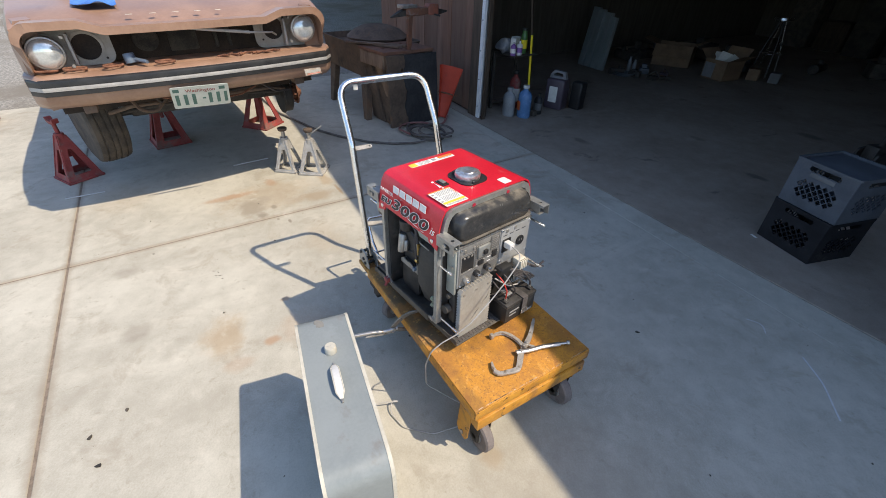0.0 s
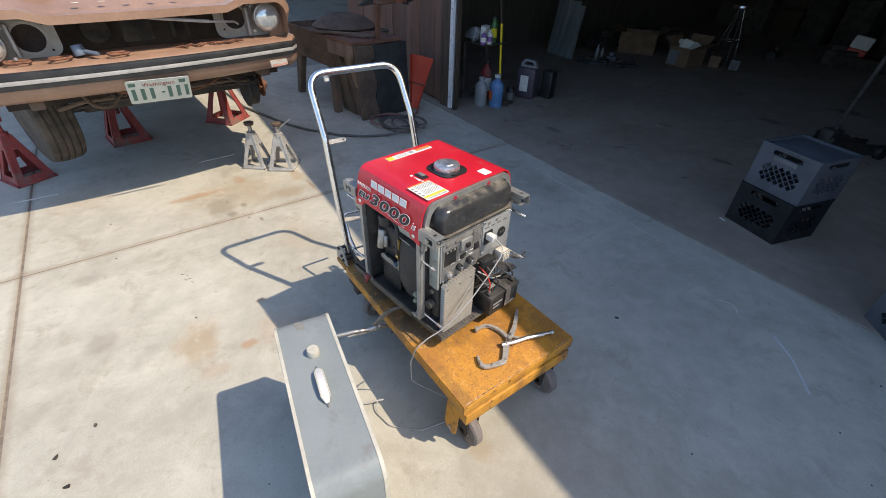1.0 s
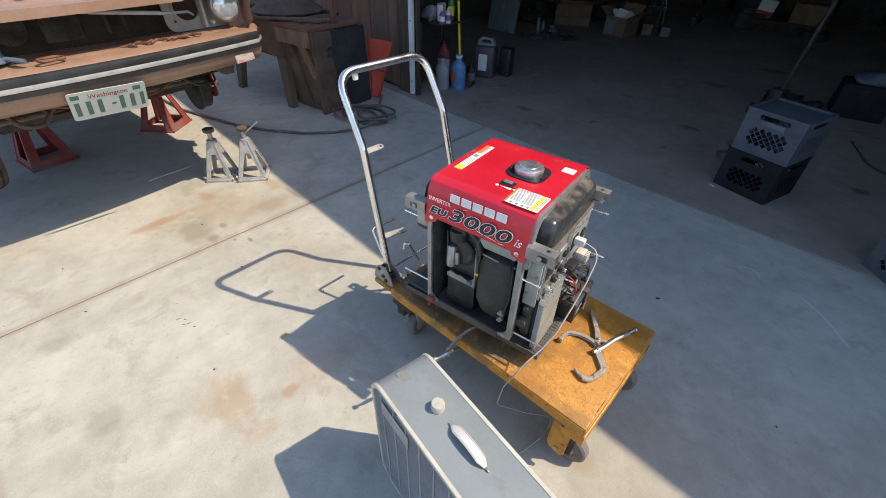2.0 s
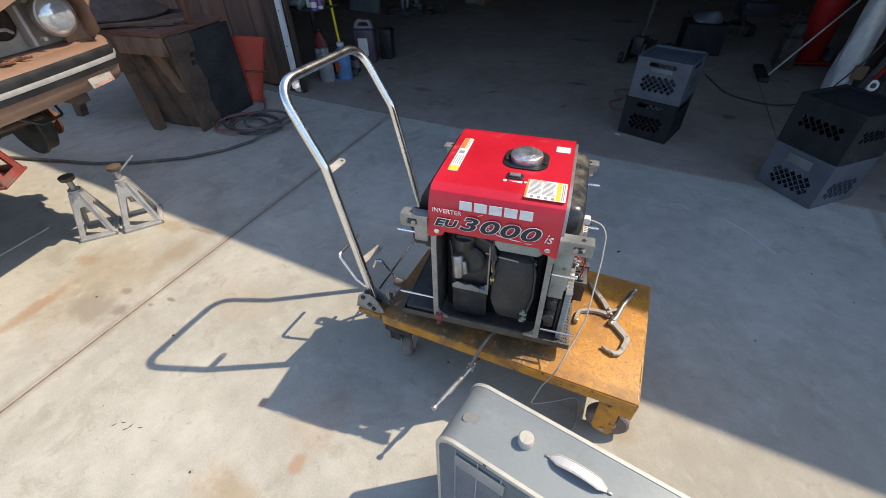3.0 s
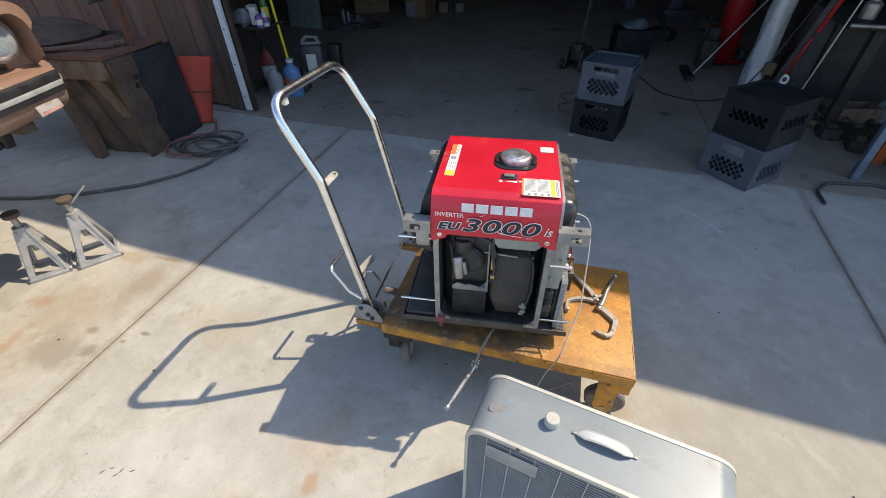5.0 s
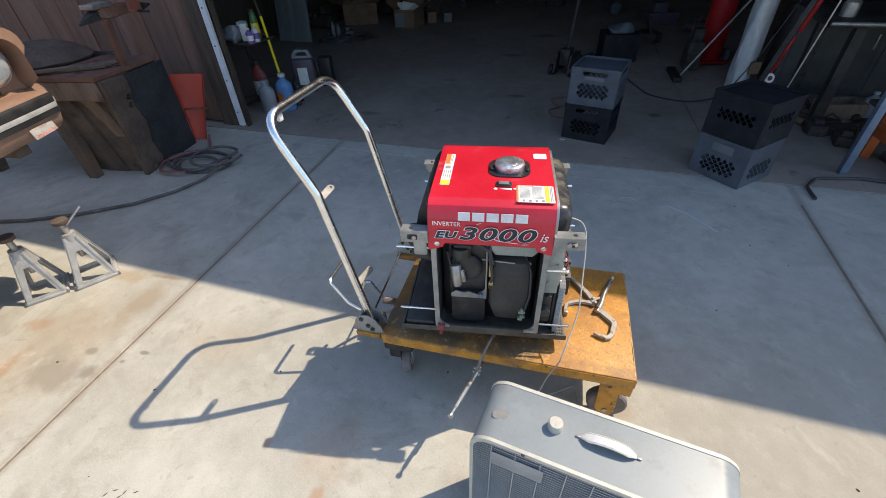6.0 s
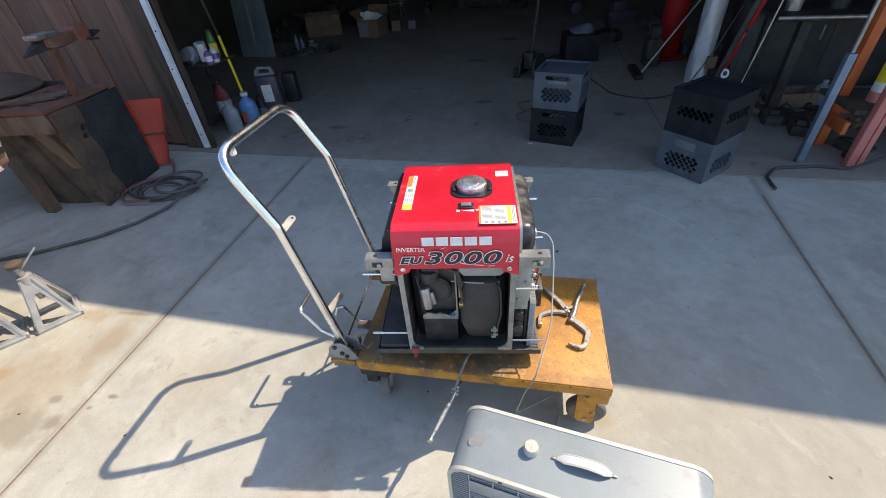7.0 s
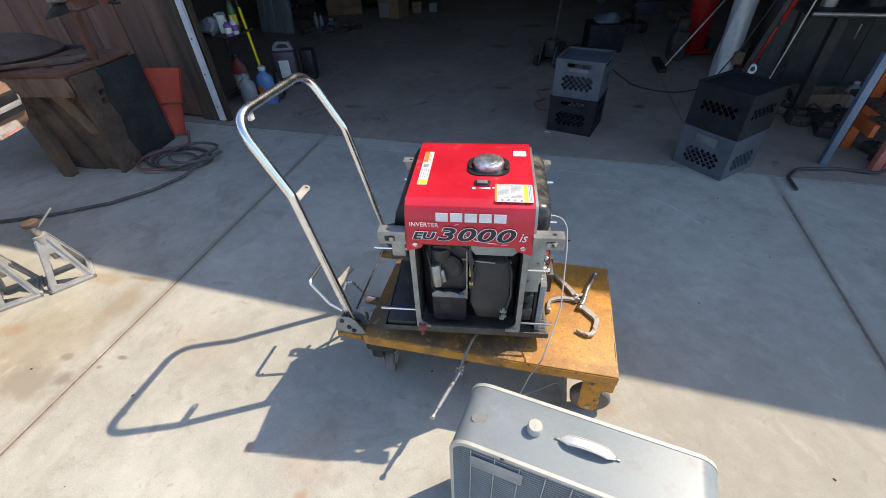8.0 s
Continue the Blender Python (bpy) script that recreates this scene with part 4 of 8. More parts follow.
def gpart(name, bm, material, label="", smooth=35, m=None, parent=None):
    return part(name, bm, material, parent or gen, label, m=m, smooth=smooth)


# base tray
bm = bmesh.new()
box(bm, (-0.275, -0.186, 0.042), (0.258, 0.205, 0.048), 0.002)
box(bm, (-0.275, -0.190, 0.046), (0.258, -0.186, 0.068), 0.0015)
box(bm, (-0.275, 0.205, 0.042), (0.258, 0.209, 0.064), 0.0015)
box(bm, (-0.282, -0.190, 0.042), (-0.275, 0.209, 0.064), 0.0015)
gpart("base_tray", bm, M["tray"], "dirty dark plastic base tray")
bm = bmesh.new()
for i in range(28):
    for j in range(7):
        box(bm, (0.206 + j * 0.0070, -0.18 + i * 0.0133, 0.0475), (0.2098 + j * 0.0070, -0.1715 + i * 0.0133, 0.0505))
gpart("tray_mesh", bm, M["rubber"], "fine ribbed grid of the base tray", smooth=0)
for x in (-0.20, 0.20):
    for y in (-0.16, 0.16):
        bm = bmesh.new()
        cyl(bm, (x, y * 0.85, 0.0), (x, y * 0.85, 0.043), 0.022, 0.016, 14)
        gpart("rubber_foot", bm, M["hose"])
# side frames
for s in (-1, 1):
    bm = bmesh.new()
    o = rounded(-0.163, 0.088, 0.163, 0.444, 0.006, 5)
    h = rounded(-0.148, 0.098, 0.148, 0.436, 0.034, 5)
    prism(bm, o, 0.005, Matrix.Translation((0, s * 0.204 + 0.0025, 0)) @ pose(0, 0, 0, 90), hole=h)
    for x in (-0.163, 0.159):
        box(bm, (x, min(s * 0.204, s * 0.184), 0.090), (x + 0.004, max(s * 0.204, s * 0.184), 0.444))
    fr = gpart("side_frame", bm, M["steel"], "grey steel side frame", smooth=30)
    bm = bmesh.new()
    box(bm, (-0.118, s * 0.2045 - 0.0045, 0.072), (0.118, s * 0.2045 + 0.0045, 0.0995), 0.001)
    part("bottom_rail", bm, M["tray"], fr, "dirty dark bottom rail")
    for x in (-0.143, 0.143):
        bm = bmesh.new()
        cyl(bm, (x, s * 0.206, 0.102), (x, s * 0.213, 0.102), 0.007, seg=6)
        part("bolt", bm, M["dull"], fr)
bm = bmesh.new()
box(bm, (-0.156, -0.222, 0.086), (-0.132, -0.206, 0.108), 0.004)
cyl(bm, (-0.144, -0.224, 0.072), (-0.144, -0.210, 0.090), 0.006, seg=10)
gpart("foot_clip", bm, M["stand_red"], "dull red plastic clip")
# red top cover of bent sheet
prof = [(-0.2138, 0.414), (-0.203, 0.488), (-0.194, 0.522), (-0.183, 0.541), (-0.166, 0.5500), (-0.150, 0.5515), (-0.05, 0.5520)]
prof = prof + [(-y, z) for y, z in prof[::-1]]
bm = bmesh.new()
inner = [(y * 0.985, z - 0.004) for y, z in prof]
loft(bm, [[(x, y, z) for y, z in prof + inner[::-1]] for x in (-0.168, -0.1665, 0.1665, 0.168)])
cut(bm, 0, (-0.128, -0.122, 0.122, 0.128))
for v in bm.verts:
    if v.co.z < 0.43 and abs(v.co.x) < 0.1235:
        v.co.z += 0.024
        v.co.y *= 0.995
    elif v.co.z < 0.43 and abs(v.co.x) < 0.1295:
        v.co.z += 0.012
cover = gpart("top_cover", bm, M["red"], "dusty red steel top cover", smooth=28)
for s in (-1, 1):
    for x in (-0.143, 0.143):
        bm = bmesh.new()
        cyl(bm, (x, s * 0.209, 0.436), (x, s * 0.2155, 0.4355), 0.0075, seg=14, bevel=0.001)
        part("bolt", bm, M["chrome"], cover)
# filler: recess ring, neck and chrome cap
CAP = (0.045, 0.012)
bm = bmesh.new()
prism(bm, rounded(-0.060, -0.055, 0.060, 0.055, 0.036, 8), 0.0045, pose(CAP[0], CAP[1], 0.5508), bevel=0.0015, hole=[(0.0475 * math.cos(2 * math.pi * k / 36), 0.0475 * math.sin(2 * math.pi * k / 36)) for k in range(36)])
part("filler_ring", bm, M["black"], cover)
bm = bmesh.new()
cyl(bm, (CAP[0], CAP[1], 0.5500), (CAP[0], CAP[1], 0.5535), 0.0472, seg=36)
part("filler_well", bm, M["black"], cover)
bm = bmesh.new()
lathe(bm, [(0.042, 0.552), (0.044, 0.566), (0.042, 0.572), (0.036, 0.5745), (0.027, 0.5755), (0.025, 0.578), (0.009, 0.579)], pose(CAP[0], CAP[1], 0), 36)
for v in bm.verts:
    a = math.atan2(v.co.y - CAP[1], v.co.x - CAP[0])
    if v.co.z < 0.57 and v.co.z > 0.555:
        k = 1 + 0.018 * math.cos(12 * a)
        v.co.x, v.co.y = CAP[0] + (v.co.x - CAP[0]) * k, CAP[1] + (v.co.y - CAP[1]) * k
cap = gpart("fuel_cap", bm, M["cap_chrome"], "chromed fuel cap")
for a in (-12, 192):
    bm = bmesh.new()
    box(bm, (0.0485, -0.012, 0.5545), (0.0575, 0.012, 0.561), 0.002, pose(CAP[0], CAP[1], 0, 0, 0, a))
    part("cap_stop", bm, M["black"], cover)
# switch
bm = bmesh.new()
box(bm, (0.008, -0.098, 0.549), (0.052, -0.072, 0.5555), 0.002)
box(bm, (0.013, -0.095, 0.554), (0.047, -0.075, 0.559), 0.003)
gauge = part("gauge", bm, M["black"], cover, "black fuel gauge")
bm = bmesh.new()
box(bm, (0.016, -0.0925, 0.5588), (0.044, -0.0775, 0.5598), 0.0003)
part("window", bm, M["panel_dark"], gauge, "grey gauge window")
bm = bmesh.new()
prism(bm, [(0.0, 0.0), (0.034, -0.005), (0.034, 0.005)], 0.0006, pose(0.018, -0.108, 0.5523))
cyl(bm, (0.008, -0.108, 0.5515), (0.008, -0.108, 0.553), 0.005, seg=14)
cyl(bm, (0.060, -0.105, 0.5515), (0.060, -0.105, 0.553), 0.004, seg=14)
part("gauge_marks", bm, M["letter_white"], cover, smooth=0)


# stickers
def sticker(x0, y0, x1, y1, z, patches, lines, turn=0):
    bm = bmesh.new()
    prism(bm, rounded(x0, y0, x1, y1, 0.004, 3), 0.0008, pose(0, 0, z))
    st = part("sticker", bm, M["paper"], cover, "printed warning sticker", smooth=0)
    for a, b, c, d, mt in patches:
        bm = bmesh.new()
        box(bm, (a, b, z + 0.0008), (c, d, z + 0.0014))
        part("patch", bm, M[mt], st, smooth=0)
    if lines:
        bars([(a, b, c, d) for a, b, c, d in lines], M["panel"], st, pose(0, 0, z + 0.0008))


ln = []
rnd = random.Random(9)
for i in range(11):
    y = -0.0945 - i * 0.0056
    ln += [(0.0725, y - 0.0013, 0.0725 + rnd.uniform(0.026, 0.030), y), (0.1055, y - 0.0013, 0.1055 + rnd.uniform(0.026, 0.030), y)]
ln += [(0.080 + i * 0.0165, -0.1690, 0.0865 + i * 0.0165, -0.1605) for i in range(4)] + [(0.1530 + 0.004 * i, -0.165, 0.1545 + 0.004 * i, -0.092) for i in range(2)]
sticker(0.064, -0.172, 0.163, -0.086, 0.5523, [(0.0645, -0.1715, 0.0695, -0.0865, "sticker_orange"), (0.1395, -0.170, 0.1500, -0.088, "sticker_yellow"),
                                               (0.072, -0.0905, 0.112, -0.0885, "sticker_orange")], ln)
sticker(-0.148, -0.098, -0.121, 0.096, 0.5523, [(-0.147, 0.030, -0.134, 0.095, "sticker_orange"), (-0.147, -0.097, -0.122, -0.070, "sticker_yellow")],
        [(-0.132 + i * 0.004, 0.030, -0.1305 + i * 0.004, 0.086) for i in range(2)] + [(-0.144 + i * 0.006, -0.060, -0.1425 + i * 0.006, -0.012) for i in range(4)] + [(-0.143, 0.0, -0.128, 0.016)])
sticker(0.117, 0.078, 0.156, 0.112, 0.5523, [], [])

# markings on the front of the cover: plain blocks for the maker's mark, then the printed words
FACE = Matrix.Translation((0, -0.1984, 0.5180)) @ pose(0, 0, 0, 81.5)
bm = bmesh.new()
for i, (w, hole) in enumerate(((0.024, 0), (0.024, 1), (0.026, 0), (0.024, 1), (0.025, 1))):
    x = -0.070 + i * 0.0375
    w = 0.0315
    box(bm, (x - w / 2, -0.0115, 0.0015), (x + w / 2, 0.0125, 0.0027))
part("maker_mark", bm, M["letter_white"], cover, "plain white maker's mark", m=FACE, smooth=0)
FACE2 = Matrix.Translation((0, -0.2074, 0.4725)) @ pose(0, 0, 0, 82.5)
letters("INVERTER", 0.0165, 0.0006, M["letter_white"], cover, FACE2 @ pose(-0.117, 0.0205, 0.0042), width=1.05)
for txt, x, sz, wd in (("EU", -0.121, 0.028, 1.60), ("3000", 0.014, 0.053, 1.78)):
    letters(txt, sz, 0.0005, M["letter_white"], cover, FACE2 @ pose(x, -0.0165 if sz < 0.04 else -0.0185, 0.0036), shear=0.25, width=wd, outline=0.0024, spacing=1.08)
    letters(txt, sz, 0.0008, M["letter_black"], cover, FACE2 @ pose(x, -0.0165 if sz < 0.04 else -0.0185, 0.0042), shear=0.25, width=wd, outline=0.0010, spacing=1.08)
letters("is", 0.036, 0.0007, M["letter_white"], cover, FACE2 @ pose(0.140, -0.0155, 0.0038), shear=0.35, width=0.95)

# scuffs on the printed face
rnd = random.Random(12)
bm = bmesh.new()
for x, z, ln_, a, w in ((-0.012, 0.006, 0.022, -35, 0.0022), (0.004, -0.010, 0.030, -25, 0.003), (0.030, -0.019, 0.034, -8, 0.0028), (0.062, -0.023, 0.036, -5, 0.0022), (0.095, -0.026, 0.022, 4, 0.0016),
                        (0.018, -0.004, 0.012, -60, 0.0016), (-0.03, 0.03, 0.016, 20, 0.0012), (0.05, 0.048, 0.014, -15, 0.0012)):
    m = FACE2 @ pose(x, z, 0.0046, 0, 0, a)
    prism(bm, [(-ln_ / 2, 0), (-ln_ / 4, -w / 2), (ln_ / 5, -w * 0.4), (ln_ / 2, 0), (ln_ / 6, w * 0.5), (-ln_ / 3, w * 0.4)], 0.0003, m)
part("scuff", bm, M["letter_white"], cover, "pale scuff marks", smooth=0, kind="stuff")

# stub rails for the handles
for sx in (-1, 1):
    for sy in (-1, 1):
        bm = bmesh.new()
        y = sy * 0.197
        x0, x1 = sx * 0.168, (0.248 if sx > 0 else -0.243)
        a, b = min(x0, x1), max(x0, x1)
        near_y, c = y + sy * 0.016, (a + b) / 2
        u0, u1 = (x1 - sx * 0.046, x1 - sx * 0.018) if sx > 0 else (x1 + 0.018, x1 + 0.046)
        pierced_plate(bm, [(a, 0.436), (b, 0.436), (b, 0.472), (a, 0.472)], [rounded(min(u0, u1), 0.445, max(u0, u1), 0.463, 0.004, 3)], 0.003, Matrix.Translation((0, near_y, 0)))
        e = x1 - sx * 0.026
        pierced_plate(bm, [(a, y - 0.016), (b, y - 0.016), (b, y + 0.016), (a, y + 0.016)], [[(e + 0.006 * math.cos(math.pi * k / 5), y + 0.006 * math.sin(math.pi * k / 5)) for k in range(10)]],
                      0.003, Matrix.Translation((0, 0, 0.4715)) @ pose(0, 0, 0, -90))
        f0, f1 = (a, b - 0.012) if sx > 0 else (a + 0.012, b)
        box(bm, (f0, y - 0.015, 0.4345), (f1, y + 0.015, 0.4375), 0.0008)
        box(bm, (f0, y - sy * 0.016 - 0.0015, 0.442), (f1, y - sy * 0.016 + 0.0015, 0.470), 0.0008)
        rail = gpart("handle_rail", bm, M["steel"], "grey steel channel bracket for a handle", smooth=20)
        bm = bmesh.new()
        cyl(bm, (c, near_y, 0.454), (c, near_y + sy * 0.006, 0.454), 0.007, seg=6)
        part("bolt", bm, M["dull"], rail)
# long studs
for x, y, z, ln_ in ((0.165, -0.19, 0.115, 0.095), (-0.165, -0.19, 0.151, -0.112), (-0.165, -0.19, 0.400, -0.10), (0.165, 0.19, 0.40, 0.10),
                     (0.205, 0.17, 0.25, 0.09), (0.165, -0.195, 0.345, 0.06), (-0.165, 0.19, 0.40, -0.08)):
    bm = bmesh.new()
    cyl(bm, (x, y, z), (x + ln_, y, z), 0.0035, seg=8)
    for k in range(1, 4):
        cyl(bm, (x + ln_ * (0.66 + 0.08 * k), y, z), (x + ln_ * (0.68 + 0.08 * k), y, z), 0.0055, seg=8)
    gpart("stud", bm, M["chrome"])

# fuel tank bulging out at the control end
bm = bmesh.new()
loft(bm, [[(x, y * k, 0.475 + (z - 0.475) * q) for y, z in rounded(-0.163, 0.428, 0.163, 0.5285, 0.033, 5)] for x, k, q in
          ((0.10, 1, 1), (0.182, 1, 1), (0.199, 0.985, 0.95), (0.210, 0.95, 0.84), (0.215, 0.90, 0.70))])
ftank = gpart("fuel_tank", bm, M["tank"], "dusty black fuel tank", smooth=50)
bm = bmesh.new()
prism(bm, rounded(0.11, -0.172, 0.222, 0.172, 0.030, 6), 0.0045, pose(0, 0, 0.4385), bevel=0.0012)
part("seam_flange", bm, M["tank_dust"], ftank, "dusty seam flange of the tank")
bm = bmesh.new()
half = [(-0.202, 0.388), (-0.1995, 0.44), (-0.193, 0.488), (-0.185, 0.517), (-0.174, 0.535), (-0.158, 0.5445), (-0.05, 0.5465)]
thin = [(-0.186, 0.388), (-0.1835, 0.44), (-0.177, 0.484), (-0.170, 0.506), (-0.160, 0.520), (-0.146, 0.5275), (-0.05, 0.5295)]
prism(bm, (half + [(-y, z) for y, z in half[::-1]] + [(-y, z) for y, z in thin] + thin[::-1]), 0.016, Matrix.Translation((0.160, 0, 0)) @ pose(0, 0, 0, 90, 0, 90))
gpart("end_frame", bm, M["steel"])
for y in (-0.075, 0.075):
    bm = bmesh.new()
    box(bm, (0.160, y - 0.012, 0.523), (0.172, y + 0.012, 0.546), 0.003)
    cyl(bm, (0.170, y, 0.533), (0.177, y, 0.533), 0.007, seg=10)
    gpart("clip", bm, M["bolt_red"])

# control panel
bm = bmesh.new()
box(bm, (0.168, -0.158, 0.262), (0.206, 0.168, 0.424), 0.003)
gpart("panel_box", bm, M["steel"])
bm = bmesh.new()
box(bm, (0.206, -0.160, 0.258), (0.2115, 0.170, 0.428), 0.002)
panel = gpart("control_panel", bm, M["panel"], "grey control panel with sockets and switches")
PX = 0.2115


def on_panel(name, y0, z0, y1, z1, d, mt, bev=0.002, parent=None):
    bm = bmesh.new()
    box(bm, (PX, y0, z0), (PX + d, y1, z1), bev)
    return part(name, bm, M[mt], parent or panel)


on_panel("panel_plate", -0.155, 0.262, 0.021, 0.42, 0.0015, "panel_dark", 0.0005)
on_panel("socket_plate", 0.025, 0.285, 0.165, 0.423, 0.003, "panel", 0.001)
on_panel("socket_block", 0.034, 0.325, 0.074, 0.378, 0.006, "black", 0.003)
for y in (0.052, 0.091):
    bm = bmesh.new()
    cyl(bm, (PX + 0.002, y, 0.410), (PX + 0.0055, y, 0.410), 0.0065, seg=14, bevel=0.001)
    part("indicator", bm, M["dull"], panel)
for y, z in ((0.122, 0.347),):
    bm = bmesh.new()
    cyl(bm, (PX + 0.002, y, z), (PX + 0.007, y, z), 0.019, seg=24, bevel=0.001)
    so = part("socket", bm, M["black"], panel)
    bm = bmesh.new()
    for q in (-0.006, 0.006):
        box(bm, (PX + 0.0065, y + q - 0.0015, z - 0.002), (PX + 0.0076, y + q + 0.0015, z + 0.007))
    part("slot", bm, M["dull"], so, smooth=0)
sw = on_panel("engine_switch", -0.080, 0.354, -0.028, 0.398, 0.010, "steel", 0.004)
bm = bmesh.new()
box(bm, (PX + 0.010, -0.062, 0.368), (PX + 0.019, -0.046, 0.384), 0.002)
part("rocker", bm, M["black"], sw)
for y in (-0.134, -0.096):
    bm = bmesh.new()
    cyl(bm, (PX, y, 0.403), (PX + 0.006, y, 0.403), 0.006, seg=12, bevel=0.001)
    part("lamp", bm, M["dull"], panel)
for y, z, r in ((-0.128, 0.288, 0.013), (-0.083, 0.296, 0.012), (-0.036, 0.303, 0.013)):
    bm = bmesh.new()
    cyl(bm, (PX, y, z), (PX + 0.016, y, z), r, seg=20, bevel=0.002)
    kn = part("terminal", bm, M["black"] if y > -0.1 else M["dull"], panel)
    bm = bmesh.new()
    cyl(bm, (PX + 0.016, y, z), (PX + 0.026, y, z), r * 0.5, seg=12, bevel=0.001)
    part("nut", bm, M["chrome"], kn)
on_panel("display", -0.146, 0.322, -0.094, 0.380, 0.003, "black", 0.001)
for y in (-0.136, -0.120, -0.104):
    on_panel("indicator", y - 0.004, 0.372, y + 0.004, 0.379, 0.0045, "dull", 0.001)
on_panel("breaker", -0.012, 0.330, 0.010, 0.356, 0.006, "black", 0.002)
on_panel("breaker", -0.075, 0.322, -0.050, 0.340, 0.006, "black", 0.002)
on_panel("data_label", -0.020, 0.366, 0.016, 0.414, 0.0022, "panel_dark", 0.0003)
# printed outlines round the panel's fields
lines_ = []
for y0, z0, y1, z1 in ((-0.152, 0.316, -0.088, 0.390), (-0.086, 0.348, -0.023, 0.403), (-0.021, 0.363, 0.018, 0.416), (-0.086, 0.316, 0.018, 0.345)):
    lines_ += [(y0, z0, y1, z0 + 0.0016), (y0, z1 - 0.0016, y1, z1), (y0, z0, y0 + 0.0016, z1), (y1 - 0.0016, z0, y1, z1)]
lines_ += [(-0.016, 0.371 + 0.007 * k, 0.004 + 0.004 * (k % 3), 0.3732 + 0.007 * k) for k in range(6)]
bars(lines_, M["dull"], panel, Matrix.Translation((PX + 0.0024, 0, 0)) @ pose(0, 0, 0, 90, 0, 90))
on_panel("hinge_strip", -0.162, 0.4225, 0.172, 0.4295, 0.004, "steel_bright", 0.001)
for y, z in ((-0.150, 0.413), (0.031, 0.416), (-0.150, 0.268), (0.160, 0.292), (0.031, 0.292), (0.160, 0.416)):
    bm = bmesh.new()
    cyl(bm, (PX + 0.001, y, z), (PX + 0.006, y, z), 0.0042, seg=10, bevel=0.001)
    part("panel_screw", bm, M["chrome"], panel)
on_panel("choke_knob", 0.010, 0.250, 0.070, 0.278, 0.034, "black", 0.006)
bars([(-0.145 + 0.028 * i, 0.320 + 0.016 * j, -0.130 + 0.028 * i, 0.3225 + 0.016 * j) for i in range(5) for j in range(2) if (i + j) % 3], M["letter_white"], panel,
     Matrix.Translation((PX + 0.0016, 0, 0)) @ pose(0, 0, 0, 90, 0, 90))
bars([(0.036 + 0.030 * i, 0.392, 0.054 + 0.030 * i, 0.395) for i in range(4)], M["ink"], panel, Matrix.Translation((PX + 0.0031, 0, 0)) @ pose(0, 0, 0, 90, 0, 90))
# connector with wires under the panel
bm = bmesh.new()
box(bm, (0.215, 0.098, 0.244), (0.245, 0.138, 0.282), 0.003)
for i in range(4):
    box(bm, (0.245, 0.101 + 0.009 * i, 0.246), (0.256, 0.107 + 0.009 * i, 0.280), 0.001)
gpart("connector", bm, M["cream"], "pale plastic wire connector")
bm = bmesh.new()
for i in range(5):
    tube(bm, fillet([(0.22, 0.05 - 0.012 * i, 0.268), (0.250, 0.075, 0.235 + 0.006 * i), (0.262, 0.10 + 0.012 * i, 0.215), (0.255, 0.15 + 0.01 * i, 0.175)], 0.02, 4), 0.0035, 6)
gpart("wire_loom", bm, M["hose"])
bm = bmesh.new()
tube(bm, fillet([(0.225, 0.01, 0.255), (0.255, 0.02, 0.23), (0.268, 0.03, 0.19), (0.262, 0.035, 0.145)], 0.02, 4), 0.0024, 6)
gpart("wire", bm, M["wire_red"], "red battery wire")
for pts_, r, mt in (([(0.220, 0.03, 0.262), (0.262, 0.045, 0.225), (0.272, 0.075, 0.175), (0.262, 0.060, 0.142)], 0.003, "hose"),
                    ([(0.222, 0.10, 0.265), (0.268, 0.12, 0.225), (0.262, 0.165, 0.165), (0.262, 0.164, 0.142)], 0.0035, "hose"),
                    ([(0.230, 0.00, 0.240), (0.256, 0.05, 0.198), (0.245, 0.11, 0.170), (0.225, 0.15, 0.150)], 0.0028, "cable"),
                    ([(0.226, -0.01, 0.235), (0.262, 0.015, 0.185), (0.240, 0.055, 0.148), (0.232, 0.09, 0.141)], 0.0028, "hose"),
                    ([(0.215, 0.16, 0.235), (0.255, 0.20, 0.215), (0.262, 0.225, 0.235)], 0.004, "hose"),
                    ([(0.215, 0.14, 0.245), (0.262, 0.17, 0.232), (0.285, 0.195, 0.240)], 0.003, "hose")):
    bm = bmesh.new()
    tube(bm, fillet(pts_, 0.03, 5), r, 7)
    gpart("wire", bm, M[mt])

# inverter plate with toothed edges and a slanting row of slots
def zigzag(p, q, n, deep):
    p, q = Vector(p), Vector(q)
    out = Vector(((q - p).y, -(q - p).x)).normalized() * deep
    return [tuple(p + (q - p) * (k / (2 * n)) + (out if k % 2 else Vector((0, 0)))) for k in range(2 * n)]


def slot_in(u0, v0, u1, v1, w):
    a, b = Vector((-0.156 + 0.136 * u0, 0.262 - 0.216 * v0)), Vector((-0.156 + 0.136 * u1, 0.262 - 0.216 * v1))
    side = Vector(((b - a).y, -(b - a).x)).normalized() * w
    return [tuple(a), tuple(a * 0.5 + b * 0.5 + side), tuple(b), tuple(a * 0.5 + b * 0.5 - side)]


